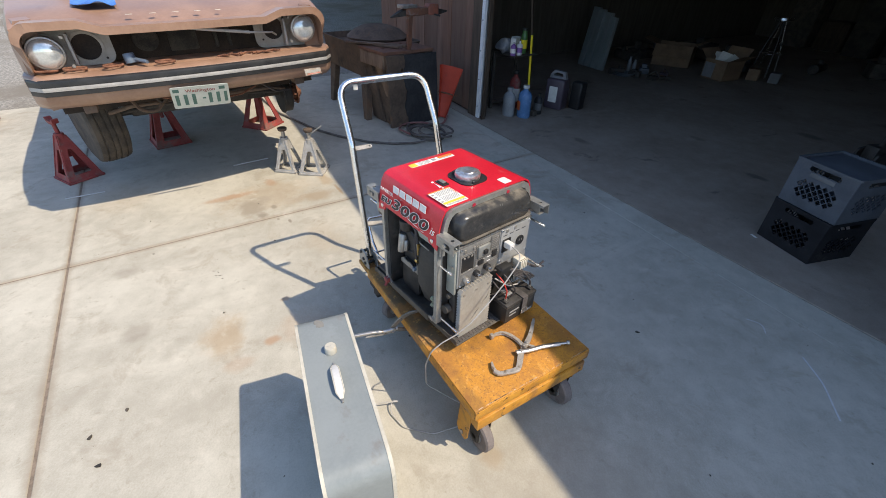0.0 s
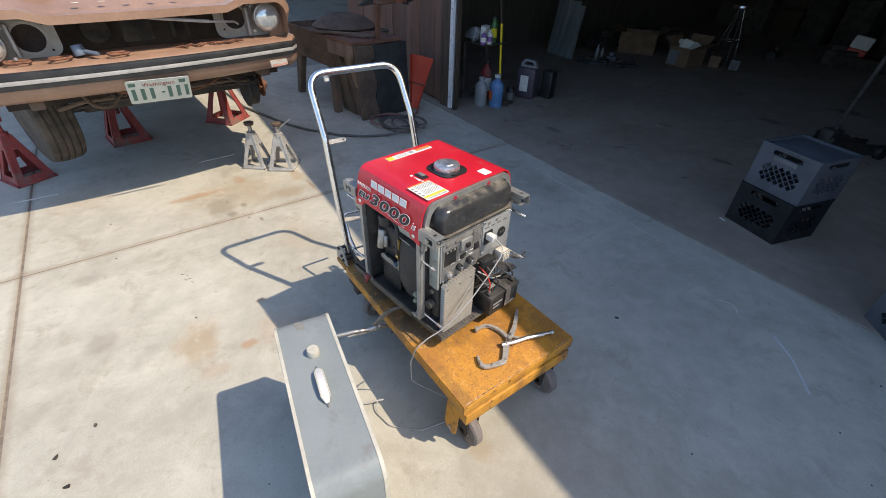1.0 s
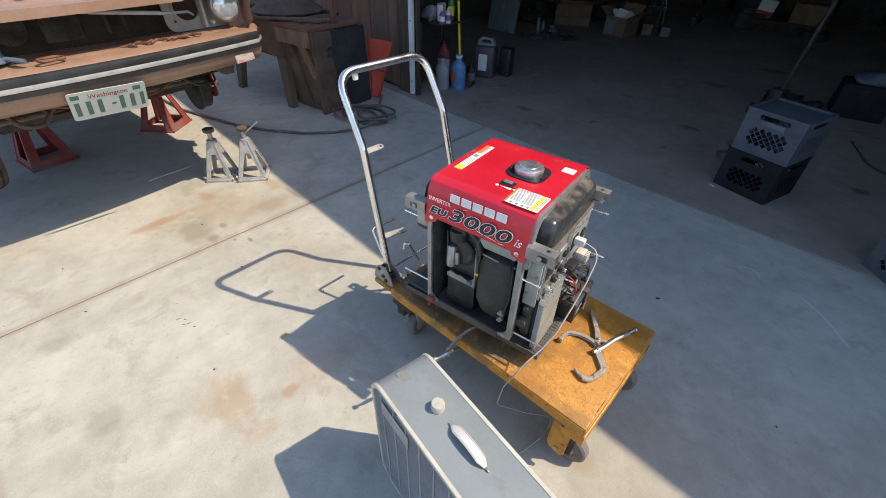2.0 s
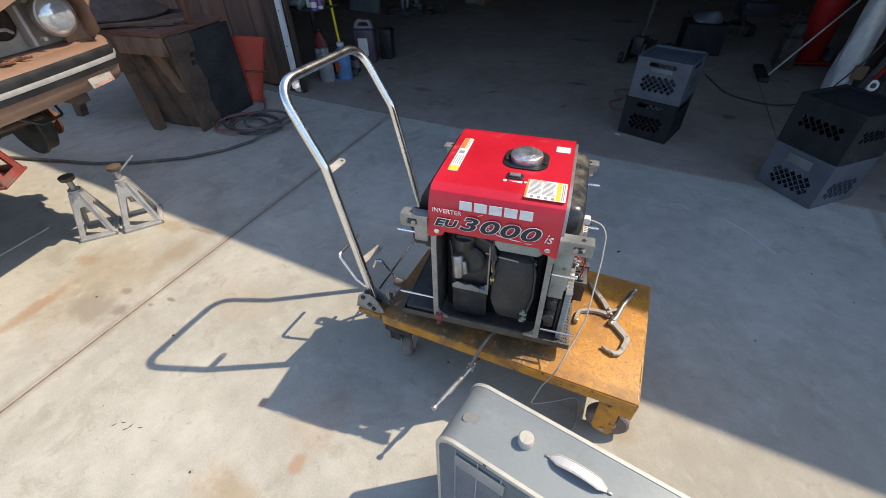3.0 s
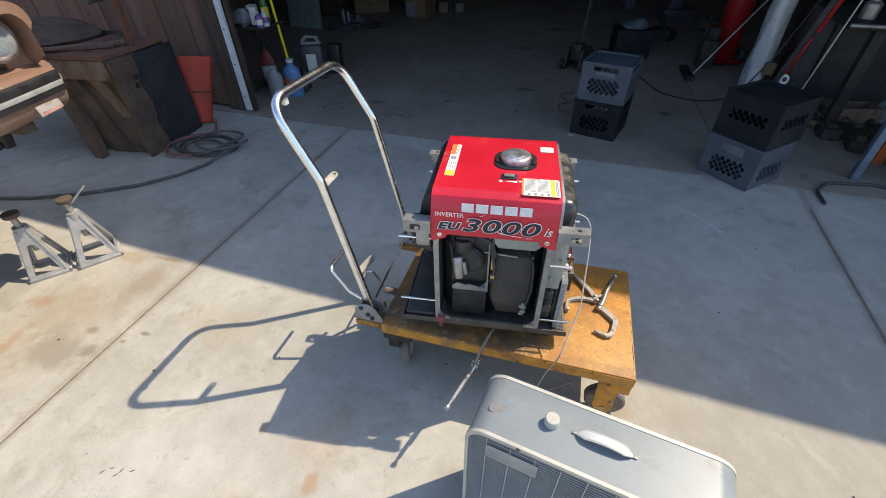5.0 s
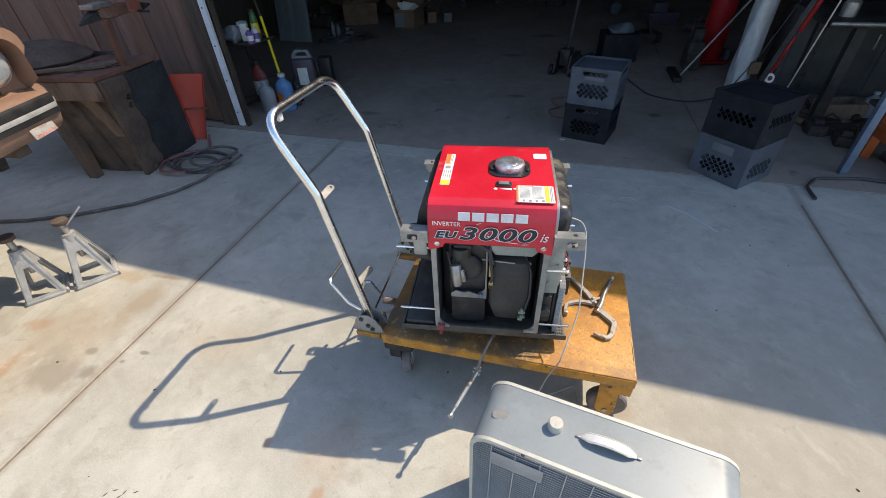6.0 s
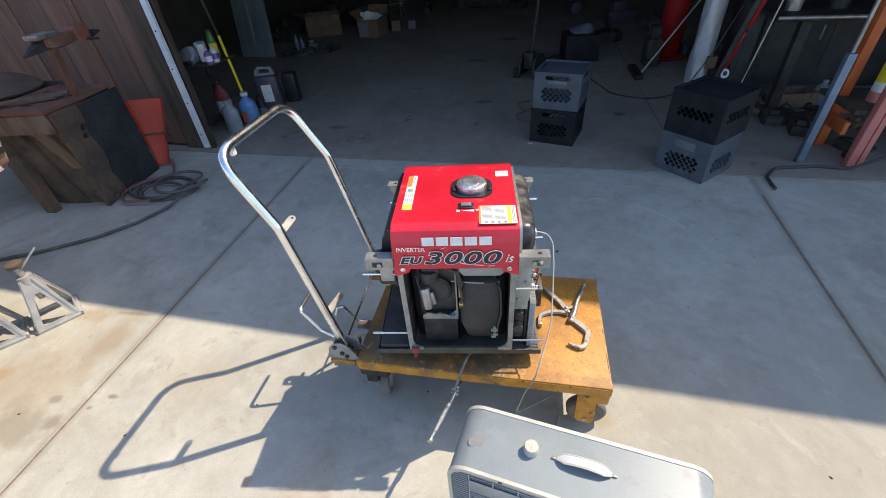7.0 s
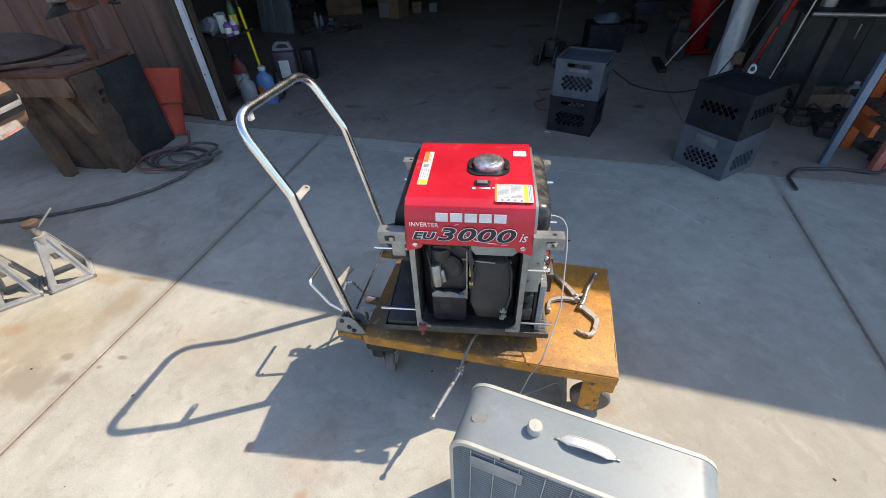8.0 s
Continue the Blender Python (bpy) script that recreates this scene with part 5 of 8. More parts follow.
bm = bmesh.new()
edge = zigzag((-0.156, 0.046), (-0.020, 0.046), 11, 0.005) + zigzag((-0.020, 0.046), (-0.020, 0.268), 18, 0.005) + zigzag((-0.020, 0.268), (-0.156, 0.254), 11, 0.005) + zigzag((-0.156, 0.254), (-0.156, 0.046), 17, 0.005)
pierced_plate(bm, edge, [slot_in(0.04, 0.93, 0.24, 0.80, 0.0035), slot_in(0.32, 0.745, 0.66, 0.53, 0.0050), slot_in(0.70, 0.50, 0.97, 0.33, 0.0042)], 0.018, Matrix.Translation((0.224, 0, 0)) @ pose(0, 0, 0, 0, 0, 90))
inv = gpart("inverter", bm, M["alu"], "pale grey inverter plate with toothed edges and slanting slots", smooth=0)
bm = bmesh.new()
box(bm, (0.203, -0.150, 0.050), (0.212, -0.026, 0.250), 0.002)
part("backing", bm, M["engine"], inv)
for k in range(3):
    bm = bmesh.new()
    cyl(bm, (0.2325, -0.145 + 0.055 * k, 0.240), (0.2355, -0.145 + 0.055 * k, 0.240), 0.004, seg=8)
    part("screw", bm, M["dull"], inv)
# battery
bm = bmesh.new()
box(bm, (0.200, 0.022, 0.0455), (0.285, 0.178, 0.118), 0.004)
bat = gpart("battery", bm, M["black"], "black starter battery with a rubber strap")
bm = bmesh.new()
box(bm, (0.198, 0.020, 0.118), (0.287, 0.180, 0.134), 0.004)
for y in (0.036, 0.164):
    box(bm, (0.25, y - 0.010, 0.134), (0.275, y + 0.010, 0.143), 0.003)
part("lid", bm, M["engine"], bat)
for y in (0.036, 0.164):
    bm = bmesh.new()
    cyl(bm, (0.262, y, 0.142), (0.262, y, 0.150), 0.006, seg=6)
    part("terminal_bolt", bm, M["dull"], bat)
bm = bmesh.new()
box(bm, (0.206, 0.060, 0.1335), (0.245, 0.092, 0.1355), 0.0005)
part("battery_label", bm, M["panel"], bat, smooth=0)
bm = bmesh.new()
prism(bm, [(0.195, 0.138), (0.292, 0.138), (0.292, 0.06), (0.2885, 0.06), (0.2885, 0.1345), (0.195, 0.1345)], 0.026, Matrix.Translation((0, 0.126, 0)) @ pose(0, 0, 0, 90))
part("strap", bm, M["rubber"], bat)
bm = bmesh.new()
tube(bm, fillet([(0.293, 0.098, 0.062), (0.293, 0.128, 0.062), (0.293, 0.128, 0.082), (0.293, 0.098, 0.082)], 0.004, 3, closed=True), 0.002, 6, closed=True)
part("buckle", bm, M["chrome"], bat)
bars([(0.04, 0.09, 0.09, 0.097), (0.04, 0.075, 0.075, 0.081), (0.12, 0.05, 0.165, 0.06)], M["panel"], bat, Matrix.Translation((0.285, 0, 0)) @ pose(0, 0, 0, 90, 0, 90))
# metalwork at the lower near end
bm = bmesh.new()
box(bm, (0.168, -0.157, 0.09), (0.200, -0.06, 0.255), 0.006)
cyl(bm, (0.180, -0.165, 0.16), (0.180, -0.185, 0.16), 0.016, seg=16)
cyl(bm, (0.186, -0.165, 0.22), (0.186, -0.178, 0.22), 0.009, seg=6)
gpart("stator_cover", bm, M["muffler"], "dusty dark cast stator cover")
bm = bmesh.new()
box(bm, (0.166, -0.168, 0.232), (0.2065, -0.1585, 0.425), 0.002)
plate_ = gpart("bracket_plate", bm, M["bracket"], "pale grey-green bracket plate")
for x, z in ((0.176, 0.405), (0.196, 0.345), (0.176, 0.275)):
    bm = bmesh.new()
    cyl(bm, (x, -0.167, z), (x, -0.172, z), 0.0045, seg=8)
    part("screw", bm, M["dull"], plate_)
# bulkheads that close the engine bay at both ends
for x0, x1 in ((-0.157, -0.151), (0.150, 0.156)):
    bm = bmesh.new()
    box(bm, (x0, -0.186, 0.075), (x1, 0.186, 0.440), 0.002)
    gpart("bulkhead", bm, M["engine"], "black sheet bulkhead")

# engine inside
bm = bmesh.new()
box(bm, (-0.150, -0.115, 0.04), (0.150, 0.17, 0.36), 0.02)
gpart("engine_block", bm, M["black"], "black engine block")
bm = bmesh.new()
prism(bm, rounded(-0.12, 0.185, -0.008, 0.425, 0.02, 4), 0.006, Matrix.Translation((0, -0.135, 0)) @ pose(0, 0, 0, 90))
prism(bm, rounded(-0.115, 0.07, -0.008, 0.205, 0.02, 4), 0.010, Matrix.Translation((0, -0.145, 0)) @ pose(0, 0, 0, 90))
gpart("shroud", bm, M["engine"])
bm = bmesh.new()
box(bm, (-0.0085, -0.165, 0.185), (-0.0035, -0.12, 0.43), 0.001)
gpart("baffle", bm, M["steel"])
bm = bmesh.new()
prism(bm, [(-0.115, 0.20), (-0.10, 0.212), (-0.075, 0.205), (-0.06, 0.21), (-0.03, 0.20), (-0.008, 0.225), (-0.008, 0.185), (-0.115, 0.185)], 0.004,
      Matrix.Translation((0, -0.158, 0)) @ pose(0, 0, 0, 90))
gpart("bracket", bm, M["steel"])
bm = bmesh.new()
cyl(bm, (-0.022, -0.160, 0.203), (-0.022, -0.172, 0.203), 0.009, seg=6)
gpart("bolt", bm, M["blue_steel"], "dull blue-headed bolt")
bm = bmesh.new()
cyl(bm, (-0.092, -0.176, 0.246), (-0.102, -0.155, 0.316), 0.014, 0.018, 18, bevel=0.006)
cyl(bm, (-0.074, -0.166, 0.256), (-0.084, -0.155, 0.296), 0.008, 0.010, 14, bevel=0.003)
st = gpart("starter_motor", bm, M["dull"], "bare metal starter motor")
bm = bmesh.new()
cyl(bm, (-0.083, -0.150, 0.345), (-0.083, -0.150, 0.385), 0.028, 0.030, 18, bevel=0.005)
box(bm, (-0.105, -0.165, 0.375), (-0.050, -0.140, 0.395), 0.006)
part("mount", bm, M["engine"], st)
bm = bmesh.new()
lathe(bm, [(0.05, 0.0), (0.052, 0.012), (0.046, 0.018), (0.040, 0.012), (0.012, 0.010)], Matrix.Translation((-0.070, -0.140, 0.30)) @ pose(0, 0, 0, 90), 28)
gpart("recoil_cover", bm, M["engine"])
bm = bmesh.new()
loft(bm, [[(0.066 + x * k, -0.118 + y * k, z) for x, y in rounded(-0.062, -0.060, 0.062, 0.065, 0.022, 2)] for z, k in
          ((0.098, 0.66), (0.106, 0.74), (0.150, 0.93), (0.165, 1.0), (0.25, 1.0), (0.262, 0.97), (0.268, 1.0), (0.315, 0.93), (0.338, 0.80), (0.345, 0.62))])
gpart("muffler", bm, M["muffler"], "dusty dark grey muffler can", smooth=30)
bm = bmesh.new()
prism(bm, [(0.0, 0.430), (0.0, 0.392), (0.018, 0.368), (0.122, 0.368), (0.138, 0.384), (0.138, 0.430)], 0.115, Matrix.Translation((0, -0.055, 0)) @ pose(0, 0, 0, 90), bevel=0.004)
gpart("air_box", bm, M["bracket"], "pale dusty air box")
bm = bmesh.new()
tube(bm, fillet([(-0.11, -0.15, 0.39), (-0.04, -0.17, 0.41), (0.0, -0.17, 0.385), (0.012, -0.175, 0.34)], 0.02, 4), 0.006, 8)
gpart("fuel_hose", bm, M["hose"])
bm = bmesh.new()
cyl(bm, (0.006, -0.165, 0.285), (0.006, -0.165, 0.33), 0.006, seg=8)
cyl(bm, (0.002, -0.17, 0.262), (0.014, -0.17, 0.262), 0.011, seg=12)
gpart("carburettor_jet", bm, M["brass"])
bm = bmesh.new()
for i in range(5):
    box(bm, (0.098 + 0.006 * (i % 3), -0.185, 0.118 + 0.010 * i), (0.114 + 0.006 * (i % 2), -0.172, 0.128 + 0.010 * i), 0.003)
gpart("wire_plug", bm, M["plug_green"], "pale green plastic plug")
for name, pts_, r, mt in (("fuel_line", [(0.004, -0.16, 0.425), (0.002, -0.178, 0.36), (0.012, -0.182, 0.30), (0.004, -0.17, 0.24)], 0.004, "hose"),
                         ("throttle_rod", [(-0.02, -0.15, 0.335), (0.03, -0.176, 0.352), (0.075, -0.172, 0.345)], 0.0025, "dull"),
                         ("pull_cord", [(-0.125, -0.15, 0.36), (-0.11, -0.168, 0.30), (-0.115, -0.16, 0.23)], 0.003, "hose"),
                         ("spark_lead", [(0.10, -0.13, 0.36), (0.125, -0.17, 0.31), (0.128, -0.175, 0.22), (0.118, -0.178, 0.165)], 0.004, "hose")):
    bm = bmesh.new()
    tube(bm, fillet(pts_, 0.03, 5), r, 8)
    gpart(name, bm, M[mt])
for x, z in ((-0.112, 0.408), (-0.03, 0.408), (-0.108, 0.195), (0.012, 0.235), (0.118, 0.33), (-0.060, 0.12)):
    bm = bmesh.new()
    cyl(bm, (x, -0.140, z), (x, -0.154, z), 0.006, seg=6)
    gpart("bolt", bm, M["dull"])
# black rounded shroud at the other end
bm = bmesh.new()
loft(bm, [[(-0.165 - x, y, z) for x, z in ((0.0, 0.33), (0.028, 0.335), (0.040, 0.36), (0.045, 0.41), (0.042, 0.46), (0.033, 0.505), (0.018, 0.528), (0.0, 0.535))]
          for y in (-0.165, -0.155, 0.155, 0.165)])
gpart("end_shroud", bm, M["black"], "black plastic end shroud", smooth=50)
bm = bmesh.new()
cyl(bm, (-0.225, -0.14, 0.40), (-0.18, -0.15, 0.43), 0.04, 0.03, 18, bevel=0.006)
box(bm, (-0.225, -0.19, 0.355), (-0.17, -0.12, 0.40), 0.012)
gpart("recoil_housing", bm, M["engine"])
bm = bmesh.new()
box(bm, (-0.215, -0.195, 0.375), (-0.175, -0.165, 0.43), 0.005)
gpart("bracket_plate", bm, M["steel"])
bm = bmesh.new()
box(bm, (-0.27, -0.180, 0.042), (-0.17, 0.20, 0.080), 0.008)
gpart("lower_cover", bm, M["engine"])

# ---- power cable to the heater ----
cable = thing("power_cable", pose(-0.2, 0.0, 0), "grey-white power cord plugged into the control panel", "cable")
bm = bmesh.new()
pts = [Vector(p) for p in ((-0.262, 0.307, 0.656), (-0.250, 0.309, 0.655), (-0.222, 0.312, 0.645), (-0.206, 0.290, 0.626), (-0.200, 0.240, 0.575), (-0.199, 0.180, 0.515),
                            (-0.199, 0.110, 0.455), (-0.212, 0.060, 0.412), (-0.226, 0.014, 0.386), (-0.238, -0.022, 0.350), (-0.268, -0.025, 0.255))]
pts += [Vector((-0.29, -0.01, 0.11)), Vector((-0.215, 0.09, 0.02)),
       Vector((-0.140, 0.155, 0.005)), Vector((-0.128, 0.07, 0.005)), Vector((-0.155, -0.055, 0.005)), Vector((-0.237, -0.141, 0.005)), Vector((-0.318, -0.155, 0.012)), Vector((-0.345, -0.130, 0.03)), Vector((-0.328, -0.108, 0.03)), Vector((-0.36, -0.18, 0.03)), Vector((-0.37, -0.245, 0.03))]
tube(bm, fillet(pts, 0.05, 6), 0.0023, 8)
co = part("cord", bm, M["cable"], cable)
co.matrix_basis = cable.matrix_basis.inverted()
bm = bmesh.new()
box(bm, (0.217, 0.036, 0.351), (0.250, 0.060, 0.375), 0.005)
pl = part("plug", bm, M["white"], cable)
pl.matrix_basis = cable.matrix_basis.inverted() @ GEN
# ---- vintage box heater ----
HL, HD, HH = 0.560, 0.160, 0.517
heater = thing("portable_heater", pose(-0.447, -0.396, 0, 0, 0, -9.5), "grey-blue enamelled vintage portable heater with cream rims", "heater")
XZ = pose(0, 0, 0, 90)
bm = bmesh.new()
o = rounded(0.004, 0.022, HL - 0.004, HH, 0.05, 8)
h = rounded(0.008, 0.026, HL - 0.008, HH - 0.004, 0.046, 8)
prism(bm, o, HD - 0.0152, Matrix.Translation((0, HD - 0.0085, 0)) @ XZ, hole=h)
part("shell", bm, M["heater"], heater, "grey-blue enamelled shell", smooth=40)
for y, nm, dp, wd in ((0.007, "front_rim", 0.008, 0.011), (HD, "back_rim", 0.009, 0.008)):
    bm = bmesh.new()
    prism(bm, rounded(0.0025, 0.020, HL - 0.0025, HH + 0.0018, 0.052, 8), dp, Matrix.Translation((0, y, 0)) @ XZ, hole=rounded(wd, 0.020 + wd, HL - wd, HH - wd, 0.044, 8))
    rim = part(nm, bm, M["cream"], heater, "cream rim", smooth=40)
    if y < 0.05:
        for x in (0.125, 0.435):
            bm = bmesh.new()
            box(bm, (x - 0.004, -0.0016, HH - 0.010), (x + 0.004, -0.0006, HH - 0.001), 0.0003)
            part("screw", bm, M["rubber"], rim)
bm = bmesh.new()
prism(bm, rounded(0.012, 0.03, HL - 0.012, HH - 0.008, 0.042, 6), 0.004, Matrix.Translation((0, 0.03, 0)) @ XZ)
part("inner_plate", bm, M["rubber"], heater, smooth=0)
bm = bmesh.new()
prism(bm, rounded(0.012, 0.03, HL - 0.012, HH - 0.008, 0.04, 6), 0.004, Matrix.Translation((0, HD - 0.004, 0)) @ XZ)
part("back_panel", bm, M["heater"], heater, smooth=40)
for i in range(45):
    z = 0.040 + i * 0.0104
    inset = 0.0 if z < HH - 0.04 else 0.010
    bm = bmesh.new()
    box(bm, (0.012 + inset, 0.0012, -0.0013), (HL - 0.012 - inset, 0.0042, 0.0013), m=pose(0, 0, z))
    part("slat", bm, M["grille"], heater, smooth=0)
for i in range(9):
    x = 0.055 + i * 0.0552
    bm = bmesh.new()
    box(bm, (x - 0.0012, -0.0022, 0.036), (x + 0.0012, 0.0005, HH - 0.014))
    part("grille_wire", bm, M["grille"], heater, smooth=0)
bm = bmesh.new()
box(bm, (0.055, -0.004, 0.425), (0.175, -0.0005, 0.478), 0.002)
part("label_plate", bm, M["panel"], heater)
K = pose(0.175, 0.085, HH) @ Matrix.Diagonal((0.94, 0.94, 1, 1))
bm = bmesh.new()
lathe(bm, [(0.0175, 0.0), (0.018, 0.003), (0.0172, 0.020), (0.0155, 0.0225), (0.006, 0.023)], K, 28)
knob = part("knob", bm, M["cream"], heater, "cream plastic knob")
bm = bmesh.new()
box(bm, (-0.0007, -0.014, 0.0227), (0.0007, 0.004, 0.0232), m=K)
part("pointer", bm, M["panel"], knob, smooth=0)
# strap handle: a flat grip bowed up between two lugs
bm = bmesh.new()
rings = []
for i in range(15):
    s = i / 14
    x = 0.232 + 0.114 * s
    z = HH + 0.004 + 0.014 * math.sin(math.pi * s) ** 0.7
    w = 0.003 + 0.0078 * min(1, min(s, 1 - s) / 0.14)
    rings.append([(x, 0.083 + w, z - 0.002), (x, 0.083 + w * 0.8, z + 0.003), (x, 0.083 - w * 0.8, z + 0.003), (x, 0.083 - w, z - 0.002)])
loft(bm, rings)
hd = part("carry_handle", bm, M["white"], heater, "white bowed carry handle", smooth=50)
bm = bmesh.new()
for x in (0.228, 0.350):
    bm = bmesh.new()
    box(bm, (x - 0.007, 0.0805, HH - 0.001), (x + 0.007, 0.0855, HH + 0.005), 0.0015)
    part("lug", bm, M["dull"], hd)
rim_pts = [(0.232 + 0.114 * i / 14, 0.083, HH + 0.0075 + 0.014 * math.sin(math.pi * i / 14) ** 0.7) for i in range(15)]
for sg in (-1, 1):
    bm = bmesh.new()
    tube(bm, [(x, y + sg * (0.003 + 0.0078 * min(1, min(i, 14 - i) / 14 / 0.14)), z - 0.002) for i, (x, y, z) in enumerate(rim_pts)], 0.0016, 6)
    part("edge_wire", bm, M["cream"], hd)
bm = bmesh.new()
o = []
for i in range(72):
    a = 2 * math.pi * i / 72
    r = 0.016 * (1 + 0.15 * math.sin(2 * a + 1) + 0.45 * noise.noise(Vector((1.3 * math.cos(a), 1.3 * math.sin(a), 0.4))) + 0.18 * noise.noise(Vector((7 * math.cos(a), 7 * math.sin(a), 2.4))))
    o.append((r * math.cos(a), r * 0.85 * math.sin(a)))
prism(bm, o, 0.0003, pose(0.056, 0.068, HH))
part("stain", bm, surface("brown_stain", (0.20, 0.195, 0.18), (0.235, 0.225, 0.20), 60, 0.75, bump=0.1), heater, "dried brown stain", smooth=0)
for x in (0.07, HL - 0.07):
    bm = bmesh.new()
    box(bm, (x - 0.025, 0.0, 0.0), (x + 0.025, HD, 0.022), 0.004)
    part("foot", bm, M["cream"], heater)
# ---- old copper-coloured car on stands, nose towards the cart ----
CAR = pose(-2.306, -0.304, -0.008, 0.9, 0, 3)
car = thing("car", CAR, "faded copper old sedan raised on stands with its grille missing", "car")


def kpart(name, bm, material, label="", parent=None, smooth=35, m=None):
    return part(name, bm, M[material], parent or car, label, smooth=smooth, m=m)


def bow(y):
    a = abs(y)
    return -0.07 * (a / 0.8) ** 2 - (0.9 * (a - 0.765) + 16 * (a - 0.765) ** 2 if a > 0.765 else 0)


def along(profile, half, name, mt, label="", parent=None, n=28, closed=True):
    bm = bmesh.new()
    ys = [-half + 2 * half * i / n for i in range(n + 1)]
    loft(bm, [[(x + bow(y), y, z) for x, z in profile] for y in ys], closed=closed)
    return kpart(name, bm, mt, label, parent, smooth=40)


bumper = along([(-0.13, 0.925), (-0.02, 0.925), (0.0, 0.915), (0.006, 0.90), (0.004, 0.83), (-0.01, 0.79), (-0.045, 0.760), (-0.13, 0.758)], 0.812, "bumper", "copper",
               "copper-painted bumper with a black and silver band")
along([(0.002, 0.912), (0.012, 0.906), (0.015, 0.897), (0.015, 0.877), (0.002, 0.876)], 0.807, "rubber_band", "black", "", bumper)
along([(0.002, 0.876), (0.016, 0.876), (0.018, 0.867), (0.016, 0.857), (0.002, 0.857)], 0.805, "bright_strip", "stand_grey", "silver strip", bumper)
along([(0.002, 0.857), (0.014, 0.855), (0.014, 0.834), (0.002, 0.830)], 0.807, "rubber_band", "black", "", bumper)
along([(-0.28, 0.93), (-0.10, 0.932), (-0.085, 0.926), (-0.085, 0.915), (-0.28, 0.915)], 0.745, "gravel_pan", "copper")
# front shell round the grille opening
YZ = Matrix.Translation((0, 0, 0)) @ pose(0, 0, 0, 90, 0, 90)


def front_ring(dx, ox, oz0, oz1, hx, hz0, hz1, depth):
    bm = bmesh.new()
    o = rounded(-ox, oz0, ox, oz1, 0.085, 6)
    h = rounded(-hx, hz0, hx, hz1, 0.07, 6)
    prism(bm, o, depth, Matrix.Translation((dx, 0, 0)) @ YZ, hole=h)
    cut(bm, 1, [-0.8 + 0.1 * i for i in range(1, 16)])
    for v in bm.verts:
        v.co.x += 0.85 * bow(v.co.y) * (0.5 if abs(v.co.y) < 0.7 else 0.75)
        if v.co.z < 0.955:
            v.co.x -= 0.10 + 0.06 * (abs(v.co.y) > 0.6)
        if v.co.z > 1.05 and abs(v.co.y) < 0.46:
            v.co.z -= 0.034 * min(1, (0.46 - abs(v.co.y)) / 0.05)
    return bm


kpart("front_shell", front_ring(-0.115, 0.776, 0.80, 1.168, 0.748, 0.90, 1.130, 0.10), "copper", "copper front panel")
# plain dark sheet that fills the nose opening with painted shade
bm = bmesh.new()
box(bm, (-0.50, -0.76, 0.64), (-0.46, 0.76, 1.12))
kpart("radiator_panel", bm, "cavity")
for y, w in ((-0.1, 0.16), (0.16, 0.02), (0.24, 0.02)):
    bm = bmesh.new()
    box(bm, (-0.46, y, 0.93), (-0.44, y + w, 1.10), 0.004)
    kpart("inner_brace", bm, "junk")
bm = bmesh.new()
lathe(bm, [(0.07, 0.0), (0.066, 0.03), (0.03, 0.035)], Matrix.Translation((-0.44, -0.22, 1.01)) @ pose(0, 0, 0, 0, 90), 24)
kpart("horn", bm, "junk")
